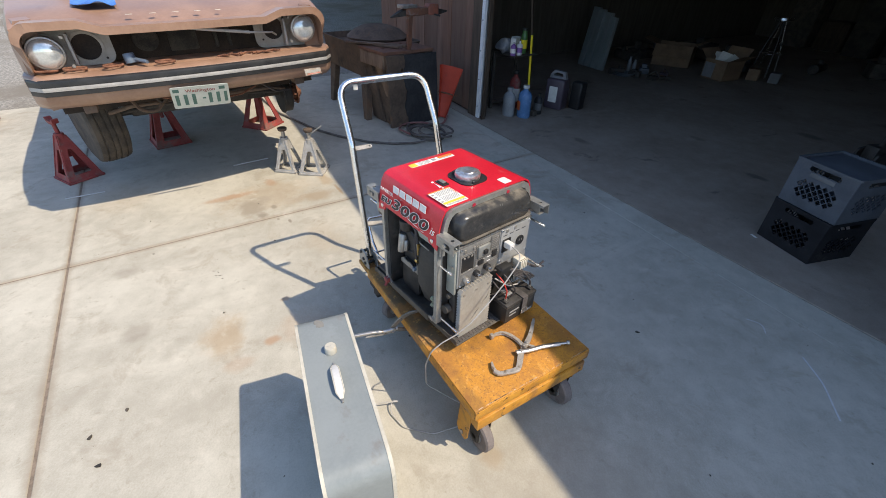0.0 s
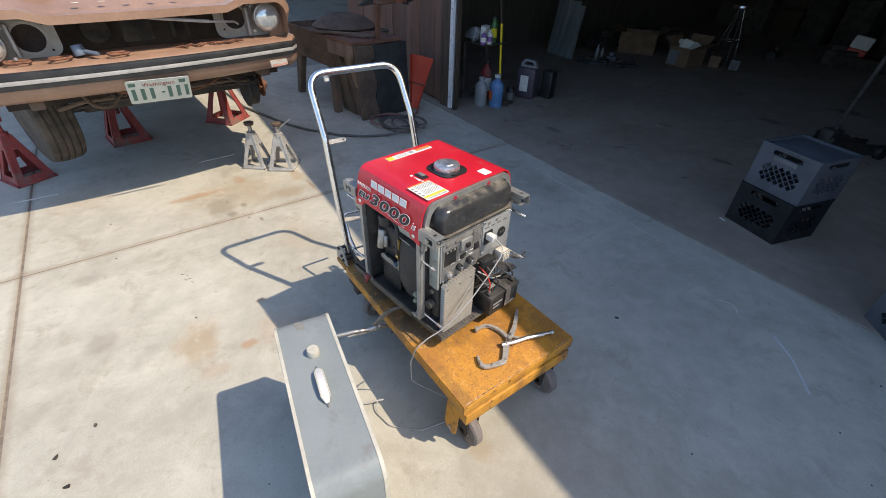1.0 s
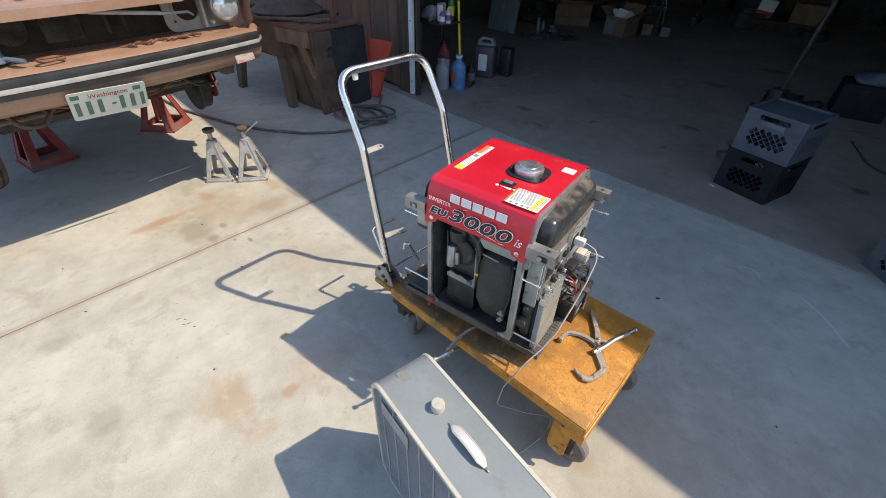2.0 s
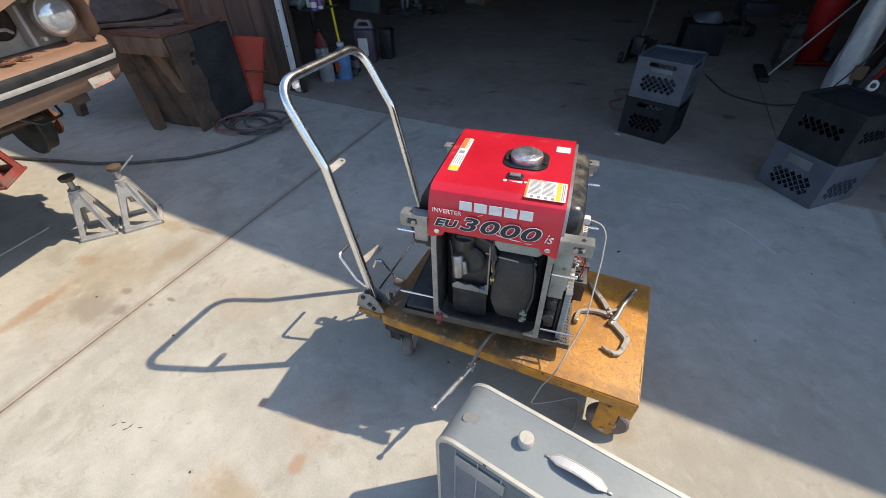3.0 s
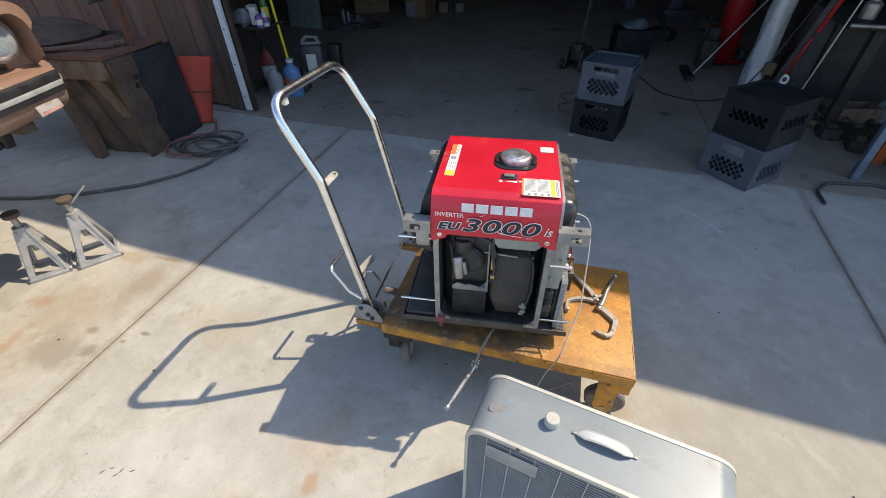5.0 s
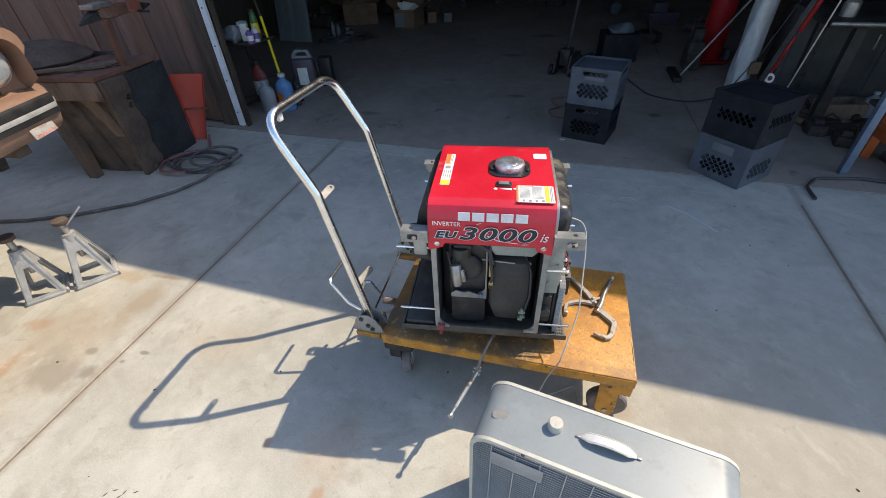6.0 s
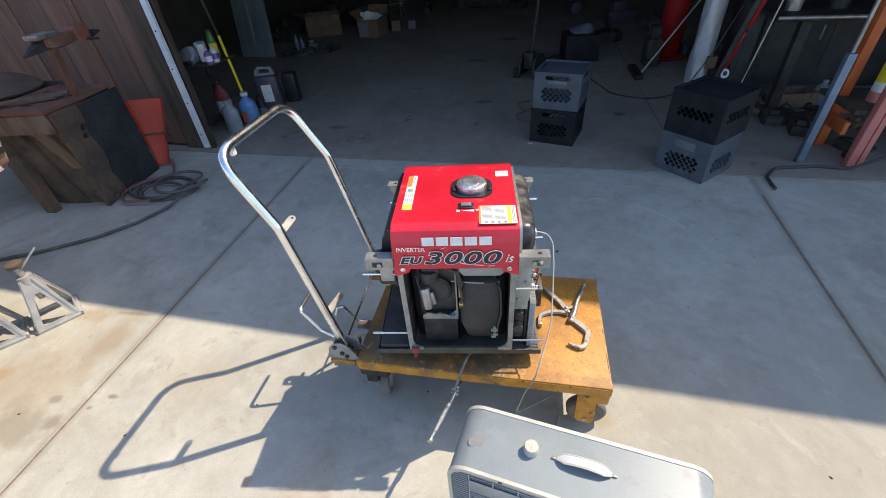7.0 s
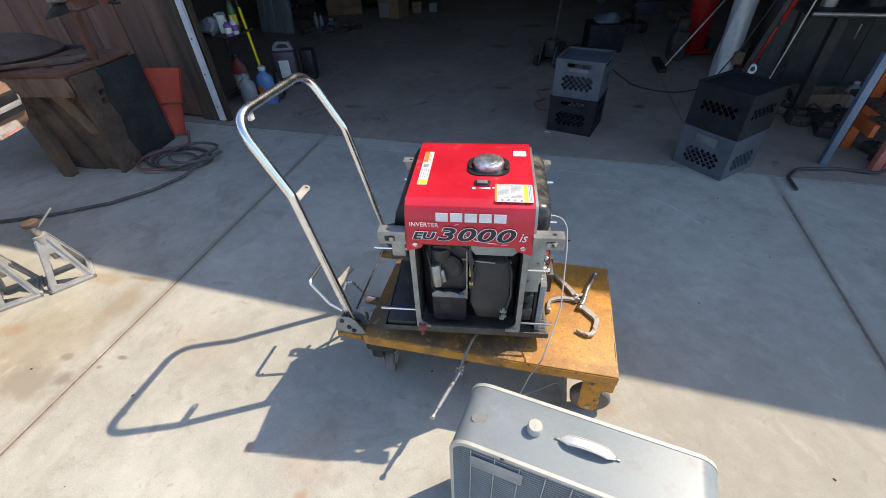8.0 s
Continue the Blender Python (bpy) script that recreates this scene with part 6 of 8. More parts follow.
for s, LY, HY, LZ in ((-1, -0.674, -0.505, 1.022), (1, 0.645, 0.480, 1.043)):
    mid = (LY + HY) / 2 - s * 0.02
    bm = bmesh.new()
    prism(bm, rounded(mid - 0.18, 0.935, mid + 0.18, 1.118, 0.05, 6), 0.006, Matrix.Translation((-0.215, 0, 0)) @ YZ,
          hole=[(HY + 0.066 * math.cos(radians(a)), (LZ + 0.002) + 0.066 * math.sin(radians(a))) for a in [13 + 360 * i / 28 for i in range(28)]])
    br = kpart("lamp_bracket", bm, "alu", "grey headlamp bracket with an empty inner hole")
    # solid dark disc behind the empty lamp hole, coloured as its shade
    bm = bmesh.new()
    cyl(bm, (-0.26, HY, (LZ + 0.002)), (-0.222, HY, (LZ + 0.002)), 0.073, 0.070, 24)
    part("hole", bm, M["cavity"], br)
    bm = bmesh.new()
    prism(bm, [(HY + 0.078 * math.cos(2 * math.pi * i / 24), (LZ + 0.002) + 0.078 * math.sin(2 * math.pi * i / 24)) for i in range(24)], 0.010, Matrix.Translation((-0.213, 0, 0)) @ YZ,
          hole=[(HY + 0.064 * math.cos(2 * math.pi * i / 24), (LZ + 0.002) + 0.064 * math.sin(2 * math.pi * i / 24)) for i in range(24)])
    part("ring", bm, M["alu"], br)
    # small solid discs, dark like shaded screw holes
    for a in (40, 140, 220, 320):
        bm = bmesh.new()
        cyl(bm, (-0.210, HY + 0.094 * math.cos(radians(a)), (LZ + 0.002) + 0.094 * math.sin(radians(a))), (-0.2065, HY + 0.094 * math.cos(radians(a)), (LZ + 0.002) + 0.094 * math.sin(radians(a))), 0.006, seg=10)
        part("screw_hole", bm, M["cavity"], br)
    bm = bmesh.new()
    L = Matrix.Translation((-0.125, LY, LZ)) @ pose(0, 0, 0, 0, 90)
    lathe(bm, [(0.078, -0.02), (0.081, 0.0), (0.077, 0.011), (0.071, 0.013)], L, 32)
    hl = kpart("headlight", bm, "dull", "round sealed-beam headlight")
    bm = bmesh.new()
    lathe(bm, [(0.071, 0.011), (0.067, 0.020), (0.053, 0.030), (0.034, 0.037), (0.010, 0.040)], L, 32)
    part("lens", bm, M["lens"], hl, smooth=60)
    for z in (LZ - 0.067, LZ + 0.068):
        bm = bmesh.new()
        cyl(bm, (-0.13, LY - s * 0.088, z), (-0.105, LY - s * 0.088, z), 0.008, seg=10)
        part("aim_screw", bm, M["dull"], hl)
    bm = bmesh.new()
    box(bm, (-0.205, LY - s * 0.105 - 0.007, 0.950), (-0.150, LY - s * 0.105 + 0.007, 1.098), 0.003)
    part("bracket_arm", bm, M["stand_grey"], br)
# hood with a lowered nose
bm = bmesh.new()
rings = []
for i in range(9):
    s = i / 8
    x = -0.055 - 1.35 * s
    zz = 1.158 + 0.115 * s ** 0.8
    row = []
    for j in range(25):
        y = -0.77 + 1.54 * j / 24
        dz = -0.034 * min(max((0.50 - abs(y)) / 0.06, 0), 1) * (1 - s) ** 2 + 0.02 * (1 - (y / 0.77) ** 2)
        row.append((x + 0.5 * bow(y) * (1 - s) - (0.03 if i == 0 else 0), y, zz + dz - (0.022 if i == 0 else 0)))
    rings.append(row + [(a, b, c - 0.012) for a, b, c in row[::-1]])
loft(bm, rings)
hood = kpart("hood", bm, "copper", "faded copper hood with empty badge holes", smooth=50)
for j in range(5):
    bm = bmesh.new()
    y = -0.265 + 0.110 * j
    lathe(bm, [(0.016, 0.0), (0.014, 0.002), (0.006, 0.0022)], pose(-0.135 + 0.5 * bow(y), y, 1.170, 0, -6) @ Matrix.Diagonal((0.55, 1.1, 1, 1)), 14)
    part("badge_pad", bm, M["cream"], hood)
# fenders, cabin, tail
for s in (-1, 1):
    bm = bmesh.new()
    prof = [(0.70, 0.755), (0.79, 0.74), (0.812, 0.85), (0.808, 1.02), (0.795, 1.12), (0.77, 1.165), (0.70, 1.17)]
    loft(bm, [[(x, s * (y + dy - (0.022 if s > 0 else 0.008)), z + dz * (1 if z > 1 else 0)) for y, z in prof] for x, dy, dz in
              ((-0.16, -0.02, 0), (-0.26, 0.010, 0.01), (-0.45, 0.030, 0.02), (-0.75, 0.042, 0.05), (-1.2, 0.035, 0.08), (-1.4, 0.03, 0.09))])
    kpart("fender", bm, "copper", "copper front fender", smooth=40)
bm = bmesh.new()
prof = [(-0.80, 0.74), (-0.85, 0.9), (-0.83, 1.15), (-0.78, 1.24), (0.78, 1.24), (0.83, 1.15), (0.85, 0.9), (0.80, 0.74)]
loft(bm, [[(x, y, z if z < 1.2 else z + dz) for y, z in prof] for x, dz in ((-1.42, 0.0), (-2.2, 0.02), (-3.6, 0.02), (-4.5, -0.05))])
kpart("body", bm, "copper", "copper car body", smooth=40)
bm = bmesh.new()
loft(bm, [[(x + (0.42 if q and x > -2.5 else (-0.35 if q else 0)) * -1, y * k, z) for x, y in ((-1.5, -0.74), (-3.6, -0.74), (-3.6, 0.74), (-1.5, 0.74))] for z, k, q in
          ((1.25, 1, 0), (1.60, 0.84, 1), (1.66, 0.76, 1))])
kpart("roof", bm, "copper", smooth=40)
for s in (-1, 1):
    for x in (-0.82, -3.55):
        if s > 0 and x > -1:
            continue
        bm = bmesh.new()
        lathe(bm, [(0.17, -0.09), (0.27, -0.10), (0.302, -0.088), (0.311, -0.062), (0.303, -0.060), (0.303, -0.052), (0.313, -0.050), (0.314, -0.022), (0.305, -0.020), (0.305, -0.012), (0.314, -0.010), (0.314, 0.010), (0.305, 0.012), (0.305, 0.020), (0.314, 0.022), (0.313, 0.050), (0.303, 0.052), (0.303, 0.060), (0.311, 0.062), (0.302, 0.088), (0.27, 0.10), (0.17, 0.09)],
              Matrix.Translation((x, s * (0.66 if x > -1 else 0.69), 0.525)) @ pose(0, 0, 0, 90, 0, 14 if x > -1 else 0), 40)
        wh = kpart("wheel", bm, "tyre", "dusty tyre hanging free")
        bm = bmesh.new()
        lathe(bm, [(0.172, -0.06), (0.165, 0.0), (0.12, 0.03), (0.05, 0.045)], Matrix.Translation((x, s * 0.69, 0.525)) @ pose(0, 0, 0, 90), 32)
        part("rim", bm, M["iron"], wh)
bm = bmesh.new()
lathe(bm, [(0.145, -0.04), (0.15, -0.03), (0.138, -0.025), (0.138, 0.03), (0.12, 0.042), (0.05, 0.046)], Matrix.Translation((-0.82, 0.625, 0.475)) @ pose(0, 0, 0, -90), 32)
hub = kpart("brake_drum", bm, "iron", "bare black brake drum")
bm = bmesh.new()
lathe(bm, [(0.085, 0.044), (0.050, 0.060), (0.048, 0.085), (0.088, 0.090), (0.090, 0.100), (0.046, 0.104), (0.040, 0.125)], Matrix.Translation((-0.82, 0.625, 0.475)) @ pose(0, 0, 0, -90), 28)
part("hub_flange", bm, M["rust"], hub)
for i in range(5):
    a = 2 * math.pi * i / 5
    bm = bmesh.new()
    cyl(bm, (-0.82 + 0.070 * math.cos(a), 0.68, 0.475 + 0.070 * math.sin(a)), (-0.82 + 0.070 * math.cos(a), 0.735, 0.475 + 0.070 * math.sin(a)), 0.006, seg=8)
    part("wheel_stud", bm, M["rust"], hub)
bm = bmesh.new()
cyl(bm, (-0.82, 0.70, 0.475), (-0.82, 0.765, 0.475), 0.030, 0.024, 16)
part("hub_cap", bm, M["rust"], hub)
# underside, its floor pan coloured near-black in place of shade
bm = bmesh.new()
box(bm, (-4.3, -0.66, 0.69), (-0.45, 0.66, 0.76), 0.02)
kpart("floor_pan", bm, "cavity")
bm = bmesh.new()
box(bm, (-0.95, -0.45, 0.50), (-0.70, 0.45, 0.60), 0.02)
cyl(bm, (-0.82, -0.62, 0.52), (-0.82, 0.62, 0.50), 0.03, seg=10)
tube(bm, [(-0.6, -0.58, 0.56), (-0.55, 0.0, 0.62), (-0.6, 0.58, 0.56)], 0.012, 8)
tube(bm, fillet([(-0.25, -0.30, 0.74), (-0.28, -0.25, 0.66), (-0.35, 0.1, 0.68), (-0.30, 0.32, 0.75)], 0.05, 4), 0.008, 8)
tube(bm, fillet([(-0.20, -0.05, 0.755), (-0.22, 0.05, 0.70), (-0.24, 0.30, 0.71), (-0.22, 0.40, 0.76)], 0.05, 4), 0.006, 8)
kpart("front_axle", bm, "iron")
for name, pts_, r, mt in (("brake_hose", [(-0.30, -0.42, 0.74), (-0.22, -0.38, 0.66), (-0.25, -0.30, 0.64), (-0.30, -0.22, 0.70), (-0.26, -0.12, 0.72)], 0.011, "stump"),
                         ("brake_line", [(-0.22, -0.25, 0.72), (-0.20, -0.05, 0.665), (-0.22, 0.20, 0.675), (-0.25, 0.36, 0.73)], 0.006, "rust"),
                         ("wiring", [(-0.20, 0.30, 0.75), (-0.22, 0.42, 0.66), (-0.30, 0.55, 0.64), (-0.45, 0.60, 0.70)], 0.006, "hose"),
                         ("sway_bar", [(-0.50, -0.55, 0.60), (-0.32, -0.42, 0.67), (-0.30, 0.42, 0.67), (-0.50, 0.55, 0.60)], 0.012, "stump")):
    bm = bmesh.new()
    tube(bm, fillet(pts_, 0.05, 5), r, 8)
    kpart(name, bm, mt)
for y in (-0.60, 0.56):
    bm = bmesh.new()
    box(bm, (-0.30, y - 0.03, 0.715), (-0.10, y + 0.03, 0.757), 0.006)
    kpart("bumper_bracket", bm, "stump")
# number plate: plain bars for its characters
PL = Matrix.Translation((0.0, -0.060, 0.752)) @ pose(0, 0, 0, 118, 0, 87) @ pose(0, 0, 0, 0, 0, -2.0)
bm = bmesh.new()
prism(bm, rounded(-0.152, -0.076, 0.152, 0.076, 0.012, 4), 0.003, PL, bevel=0.0008)
plate = kpart("number_plate", bm, "plate", "white and green number plate, bent at one side")
bars([(-0.135 + 0.043 * i, -0.052, -0.135 + 0.043 * i + 0.019, 0.022) for i in range(6) if i != 3] + [(0.005, -0.018, 0.022, -0.008), (0.122, -0.052, 0.139, 0.022)], M["plate_green"], plate,
     PL @ pose(0, 0, 0.003))
letters("Washington", 0.032, 0.0004, M["stand_red"], plate, PL @ pose(0.0, 0.036, 0.0035))
for x in (-0.125, 0.115):
    bm = bmesh.new()
    box(bm, (x - 0.016, 0.04, 0.003), (x + 0.016, 0.062, 0.0038), m=PL)
    part("tab_sticker", bm, M["plate_green"], plate, smooth=0)
# sticker on the bumper
ST = Matrix.Translation((bow(0.64) + 0.003, 0.64, 0.797)) @ pose(0, 0, 0, 78, 0, 90 + 12)
bm = bmesh.new()
prism(bm, rounded(-0.060, -0.020, 0.060, 0.020, 0.003, 3), 0.002, ST)
stk = kpart("bumper_sticker", bm, "old_sticker", "faded peeling bumper sticker", smooth=0)
bars([(-0.045, -0.006, -0.02, 0.010), (-0.015, -0.004, 0.05, 0.008), (-0.055, -0.014, -0.048, 0.014)], M["grille"], stk, ST @ pose(0, 0, 0.002))
bars([(-0.04, -0.016, 0.05, -0.011)], M["pink"], stk, ST @ pose(0, 0, 0.002))

# ---- loose things on the car ----
def in_car(name, bm, material, label, category, group=""):
    ob = part(name, bm, M[material], None, label, m=CAR)
    return tagged(ob, category=category, group=group)


for i, (y, x, a) in enumerate(((-0.705, -0.075, 10), (-0.585, -0.065, 5), (-0.42, -0.075, 30), (-0.178, -0.055, 15))):
    bm = bmesh.new()
    z = 0.940
    o = [(0.024 * math.cos(t) + (0.024 if math.cos(t) > 0 else -0.024), 0.022 * math.sin(t)) for t in [2 * math.pi * k / 20 for k in range(20)]]
    m = pose(x + bow(y), y, z, 4, 3, 90 + a)
    tube(bm, [m @ Vector((p, q, 0.004)) for p, q in o], 0.0062, 8, closed=True)
    in_car("chain_link", bm, "rust", "rusty oval chain link lying on the bumper shelf", "chain link", "chain links on the bumper")
bm = bmesh.new()
rnd = random.Random(5)
for k in range(14):
    y = 0.12 + 0.025 * k
    a = Vector((-0.10 + bow(y) * 0.6 + rnd.uniform(-0.015, 0.015), y, 0.937))
    d = Vector((rnd.uniform(-0.02, 0.02), 0.022, rnd.uniform(0, 0.006)))
    tube(bm, [a - d, a + d], 0.0055, 6)
in_car("rusty_chain", bm, "rust", "heap of rusty chain on the bumper shelf", "chain")
bm = bmesh.new()
cyl(bm, (-0.12, -0.332, 0.94), (-0.13, -0.337, 0.990), 0.029, 0.027, 18, bevel=0.004)
tube(bm, [(-0.11, -0.315, 0.962), (-0.06, -0.262, 0.950)], 0.010, 8)
in_car("reservoir", bm, "blue_steel", "blue-grey metal cylinder with a spout on the bumper shelf", "car part")
bm = bmesh.new()
tube(bm, fillet([(-0.045, -0.107, 1.110), (-0.055, 0.30, 1.054), (-0.09, 0.44, 1.040), (-0.12, 0.47, 1.02)], 0.02, 4), 0.0058, 8)
tube(bm, [(-0.049, 0.02, 1.0935), (-0.055, 0.30, 1.055)], 0.0085, 8)
in_car("prop_rod", bm, "stand_grey", "bare steel rod hanging below the hood edge", "rod")
bm = bmesh.new()
bmesh.ops.create_grid(bm, x_segments=18, y_segments=14, size=0.5, matrix=pose(-0.40, -0.40, 1.200) @ Matrix.Diagonal((0.20, 0.20, 1, 1)))
for v in bm.verts:
    n = noise.noise(v.co * 14)
    v.co.z += 0.016 + 0.028 * n
    v.co.x += 0.02 * noise.noise(v.co * 9 + Vector((3, 1, 2)))
bmesh.ops.solidify(bm, geom=bm.faces[:], thickness=0.004)
in_car("rag", bm, "blue_rag", "crumpled blue and white rag lying on the hood", "rag")


# ---- stands ----
def jack_stand(m, size, height, mt, label, group, saddle=True, lever=False):
    t = thing("jack_stand", m, label, "jack stand", group)
    h0 = height * 0.74
    a = size / 2
    up = Vector((0, -(a - 0.028), h0))
    Ls = up.length
    wide, low = (0.62, 0.026) if mt == "stand_grey" else (0.48, 0.055)
    o = [(-a, 0), (a, 0), ((a + 0.030) / 2, Ls / 2), (0.030, Ls), (-0.030, Ls), (-(a + 0.030) / 2, Ls / 2)]
    h = [(-wide * a, low), (wide * a, low), (wide * a * 0.62, Ls * 0.44), (0.013, Ls * 0.70), (-0.013, Ls * 0.70), (-wide * a * 0.62, Ls * 0.44)]
    for i in range(4):
        turn = pose(0, 0, 0, 0, 0, 90 * i)
        lean = Matrix((Vector((1, 0, 0)), up.normalized(), Vector((1, 0, 0)).cross(up.normalized()))).transposed().to_4x4()
        bm = bmesh.new()
        prism(bm, o, 0.007, turn @ Matrix.Translation((0, a - 0.004, 0.001)) @ lean, hole=h)
        bmesh.ops.recalc_face_normals(bm, faces=bm.faces)
        part("side_plate", bm, M[mt], t, smooth=0)
        bm = bmesh.new()
        box(bm, (-a - 0.004, a - 0.010, 0.0), (a + 0.004, a + 0.004, 0.016), 0.004, turn)
        part("foot_bar", bm, M[mt], t)
    bm = bmesh.new()
    cyl(bm, (0, 0, h0 - 0.05), (0, 0, h0 + 0.015), 0.034, 0.030, 16)
    part("collar", bm, M[mt], t)
    bm = bmesh.new()
    cyl(bm, (0, 0, h0 * 0.5), (0, 0, height - 0.02), 0.014, seg=12)
    post = part("post", bm, M["clamp"] if mt == "stand_grey" else M[mt], t)
    bm = bmesh.new()
    if mt == "stand_grey":
        cyl(bm, (0, 0, height - 0.022), (0, 0, height), 0.032, 0.036, 16, bevel=0.003)
    else:
        prism(bm, [(-0.06, 0.03), (-0.05, 0.0), (-0.02, -0.012), (0.02, -0.012), (0.05, 0.0), (0.06, 0.03), (0.045, 0.03), (0.03, 0.010), (-0.03, 0.010), (-0.045, 0.03)], 0.04,
              Matrix.Translation((0, 0.02, height - 0.02)) @ pose(0, 0, 0, 90))
    part("saddle", bm, M["stump"] if mt == "stand_grey" else M[mt], post)
    if lever:
        bm = bmesh.new()
        tube(bm, [(0.0, 0.0, height - 0.05), (0.10, 0.03, height + 0.02)], 0.006, 8)
        part("lever", bm, M["dull"], t)
    return t


jack_stand(pose(-2.61, 0.28, 0, 0, 0, 55), 0.19, 0.345, "stand_grey", "grey cast steel screw jack stand on the driveway", "grey jack stands", lever=True)
jack_stand(pose(-2.742, 0.12, 0, 0, 0, 50), 0.17, 0.34, "stand_grey", "grey cast steel screw jack stand on the driveway", "grey jack stands")
jack_stand(pose(-3.366, -1.3, 0, 0, 0, 28), 0.235, 0.44, "stand_red", "faded red ratchet jack stand standing free", "red jack stands")
jack_stand(pose(-3.842, -0.653, 0, 0, 0, 10), 0.28, 0.60, "stand_red", "red ratchet jack stand holding up the car", "red jack stands")
jack_stand(pose(-3.922, 0.176, 0, 0, 0, 40), 0.28, 0.60, "stand_red", "red ratchet jack stand holding up the car", "red jack stands")
# ---- forge and tools along the timber wall ----
def tmesh(name, bm, material, label, category, m=None, group="", smooth=35):
    return tagged(part(name, bm, M[material], None, label, m=m, smooth=smooth), category=category, group=group)


forge = thing("forge", pose(-4.069, 1.45, 0, 0, 0, 4), "rusty brown sheet-steel forge on splayed legs", "forge")
bm = bmesh.new()
loft(bm, [[(x * k, y * k, z) for x, y in rounded(-0.46, -0.34, 0.50, 0.34, 0.05, 4)] for z, k in ((0.42, 0.88), (0.45, 0.93), (0.70, 1.0), (0.715, 1.02), (0.72, 1.02), (0.72, 0.97), (0.66, 0.95))])
part("tub", bm, M["stump"], forge, "rusty steel tub")
bm = bmesh.new()
lathe(bm, [(0.275, 0.66), (0.285, 0.722), (0.315, 0.730), (0.318, 0.742), (0.290, 0.762), (0.24, 0.800), (0.16, 0.832), (0.09, 0.846), (0.02, 0.850)], pose(0.13, 0.03, 0), 36)
rough_up(bm, 0.012, 6)
part("lid", bm, M["stump"], forge, "domed rusty lid", smooth=60)
for x in (-0.38, 0.40):
    for y in (-0.27, 0.27):
        bm = bmesh.new()
        loft(bm, [[(x * k + a, y * k + b, z) for a, b in ((-w, -0.03), (w, -0.03), (w, 0.03), (-w, 0.03))] for z, k, w in ((0.0, 1.12, 0.035), (0.46, 0.95, 0.07))])
        part("leg", bm, M["stump"], forge)
bm = bmesh.new()
for q in range(3):
    tube(bm, [(0.30 + 0.05 * q, -0.38, 0.728 + 0.008 * q), (0.86 + 0.02 * q, -0.10 + 0.03 * q, 0.738 + 0.006 * q)], 0.014, 6)
tmesh("tongs", bm, "stump", "rusty long-handled tongs lying across the forge", "tongs", m=pose(-4.116, 1.429, 0, 0, 0, 4))

block = thing("anvil_block", pose(-3.399, 1.47, 0, 0, 0, 6), "tapered old timber block with a black-painted face", "block")
bm = bmesh.new()
loft(bm, [[(x0, y0, z), (x1, y0, z), (x1, y1, z), (x0, y1, z)] for z, x0, x1, y0, y1 in
          ((0.0, -0.30, 0.125, -0.165, 0.34), (0.10, -0.30, 0.135, -0.175, 0.33), (0.52, -0.28, 0.190, -0.225, 0.27), (0.695, -0.22, 0.212, -0.24, 0.24))])
cut(bm, 2, [0.08 * i for i in range(1, 9)])
rough_up(bm, 0.008, 5)
part("timber", bm, M["stump"], block, smooth=25)
# top plank with tool holes, front apron, slanted brace and a leg
bm = bmesh.new()
holes_ = [[(cx + rx * math.cos(math.pi * k / 4), cy + 0.016 * math.sin(math.pi * k / 4)) for k in range(8)] for cx, cy, rx in ((0.02, -0.20, 0.040), (0.10, -0.10, 0.026), (0.165, -0.02, 0.020), (-0.10, 0.08, 0.03))]
pierced_plate(bm, [(-0.235, -0.315), (0.225, -0.31), (0.245, -0.05), (0.24, 0.235), (-0.20, 0.24)], holes_, 0.024, Matrix.Translation((0, 0, 0.711)) @ pose(0, 0, 0, -90))
part("top_plank", bm, M["red_plank"], block, "red-brown plank pierced with tool holes", smooth=20)
bm = bmesh.new()
box(bm, (-0.23, -0.305, 0.575), (0.205, -0.268, 0.697), 0.006)
rough_up(cut(bm, 0, [-0.15, -0.07, 0.01, 0.09, 0.16]), 0.006, 7)
part("apron_board", bm, M["old_plank"], block, "pale worn apron board")
bm = bmesh.new()
prism(bm, [(-0.03, 0.60), (0.085, 0.60), (0.175, 0.16), (0.165, 0.0), (0.095, 0.0), (0.085, 0.16)], 0.035, Matrix.Translation((0, -0.235, 0)) @ pose(0, 0, 0, 90), bevel=0.004)
for v in bm.verts:
    v.co.y += 0.14 * (0.6 - v.co.z) / 0.6
part("brace", bm, M["old_plank"], block, "pale slanted brace")
bm = bmesh.new()
prism(bm, [(-0.27, 0.60), (-0.10, 0.60), (-0.03, 0.0), (-0.22, 0.0)], 0.05, Matrix.Translation((0, -0.222, 0)) @ pose(0, 0, 0, 90), bevel=0.004)
for v in bm.verts:
    v.co.y += 0.10 * (0.6 - v.co.z) / 0.6
part("leg", bm, M["stump"], block)
# slanted side: red-brown board with square holes, then a tarred plate
slant = Matrix(((0, -0.991, 0.135, 0.147), (1, 0, 0, 0), (0, 0.135, 0.991, 0), (0, 0, 0, 1)))
bm = bmesh.new()
sq = [[(cy - 0.020, cz - 0.016), (cy + 0.020, cz - 0.020), (cy + 0.022, cz + 0.016), (cy - 0.018, cz + 0.020)] for cy, cz in ((-0.135, 0.560), (-0.140, 0.508))]
pierced_plate(bm, [(-0.215, 0.0), (-0.02, 0.0), (-0.05, 0.40), (-0.075, 0.70), (-0.30, 0.70), (-0.275, 0.50)], sq, 0.030, slant)
part("side_board", bm, M["stump"], block, "brown side board with square holes", smooth=20)
bm = bmesh.new()
rnd = random.Random(14)
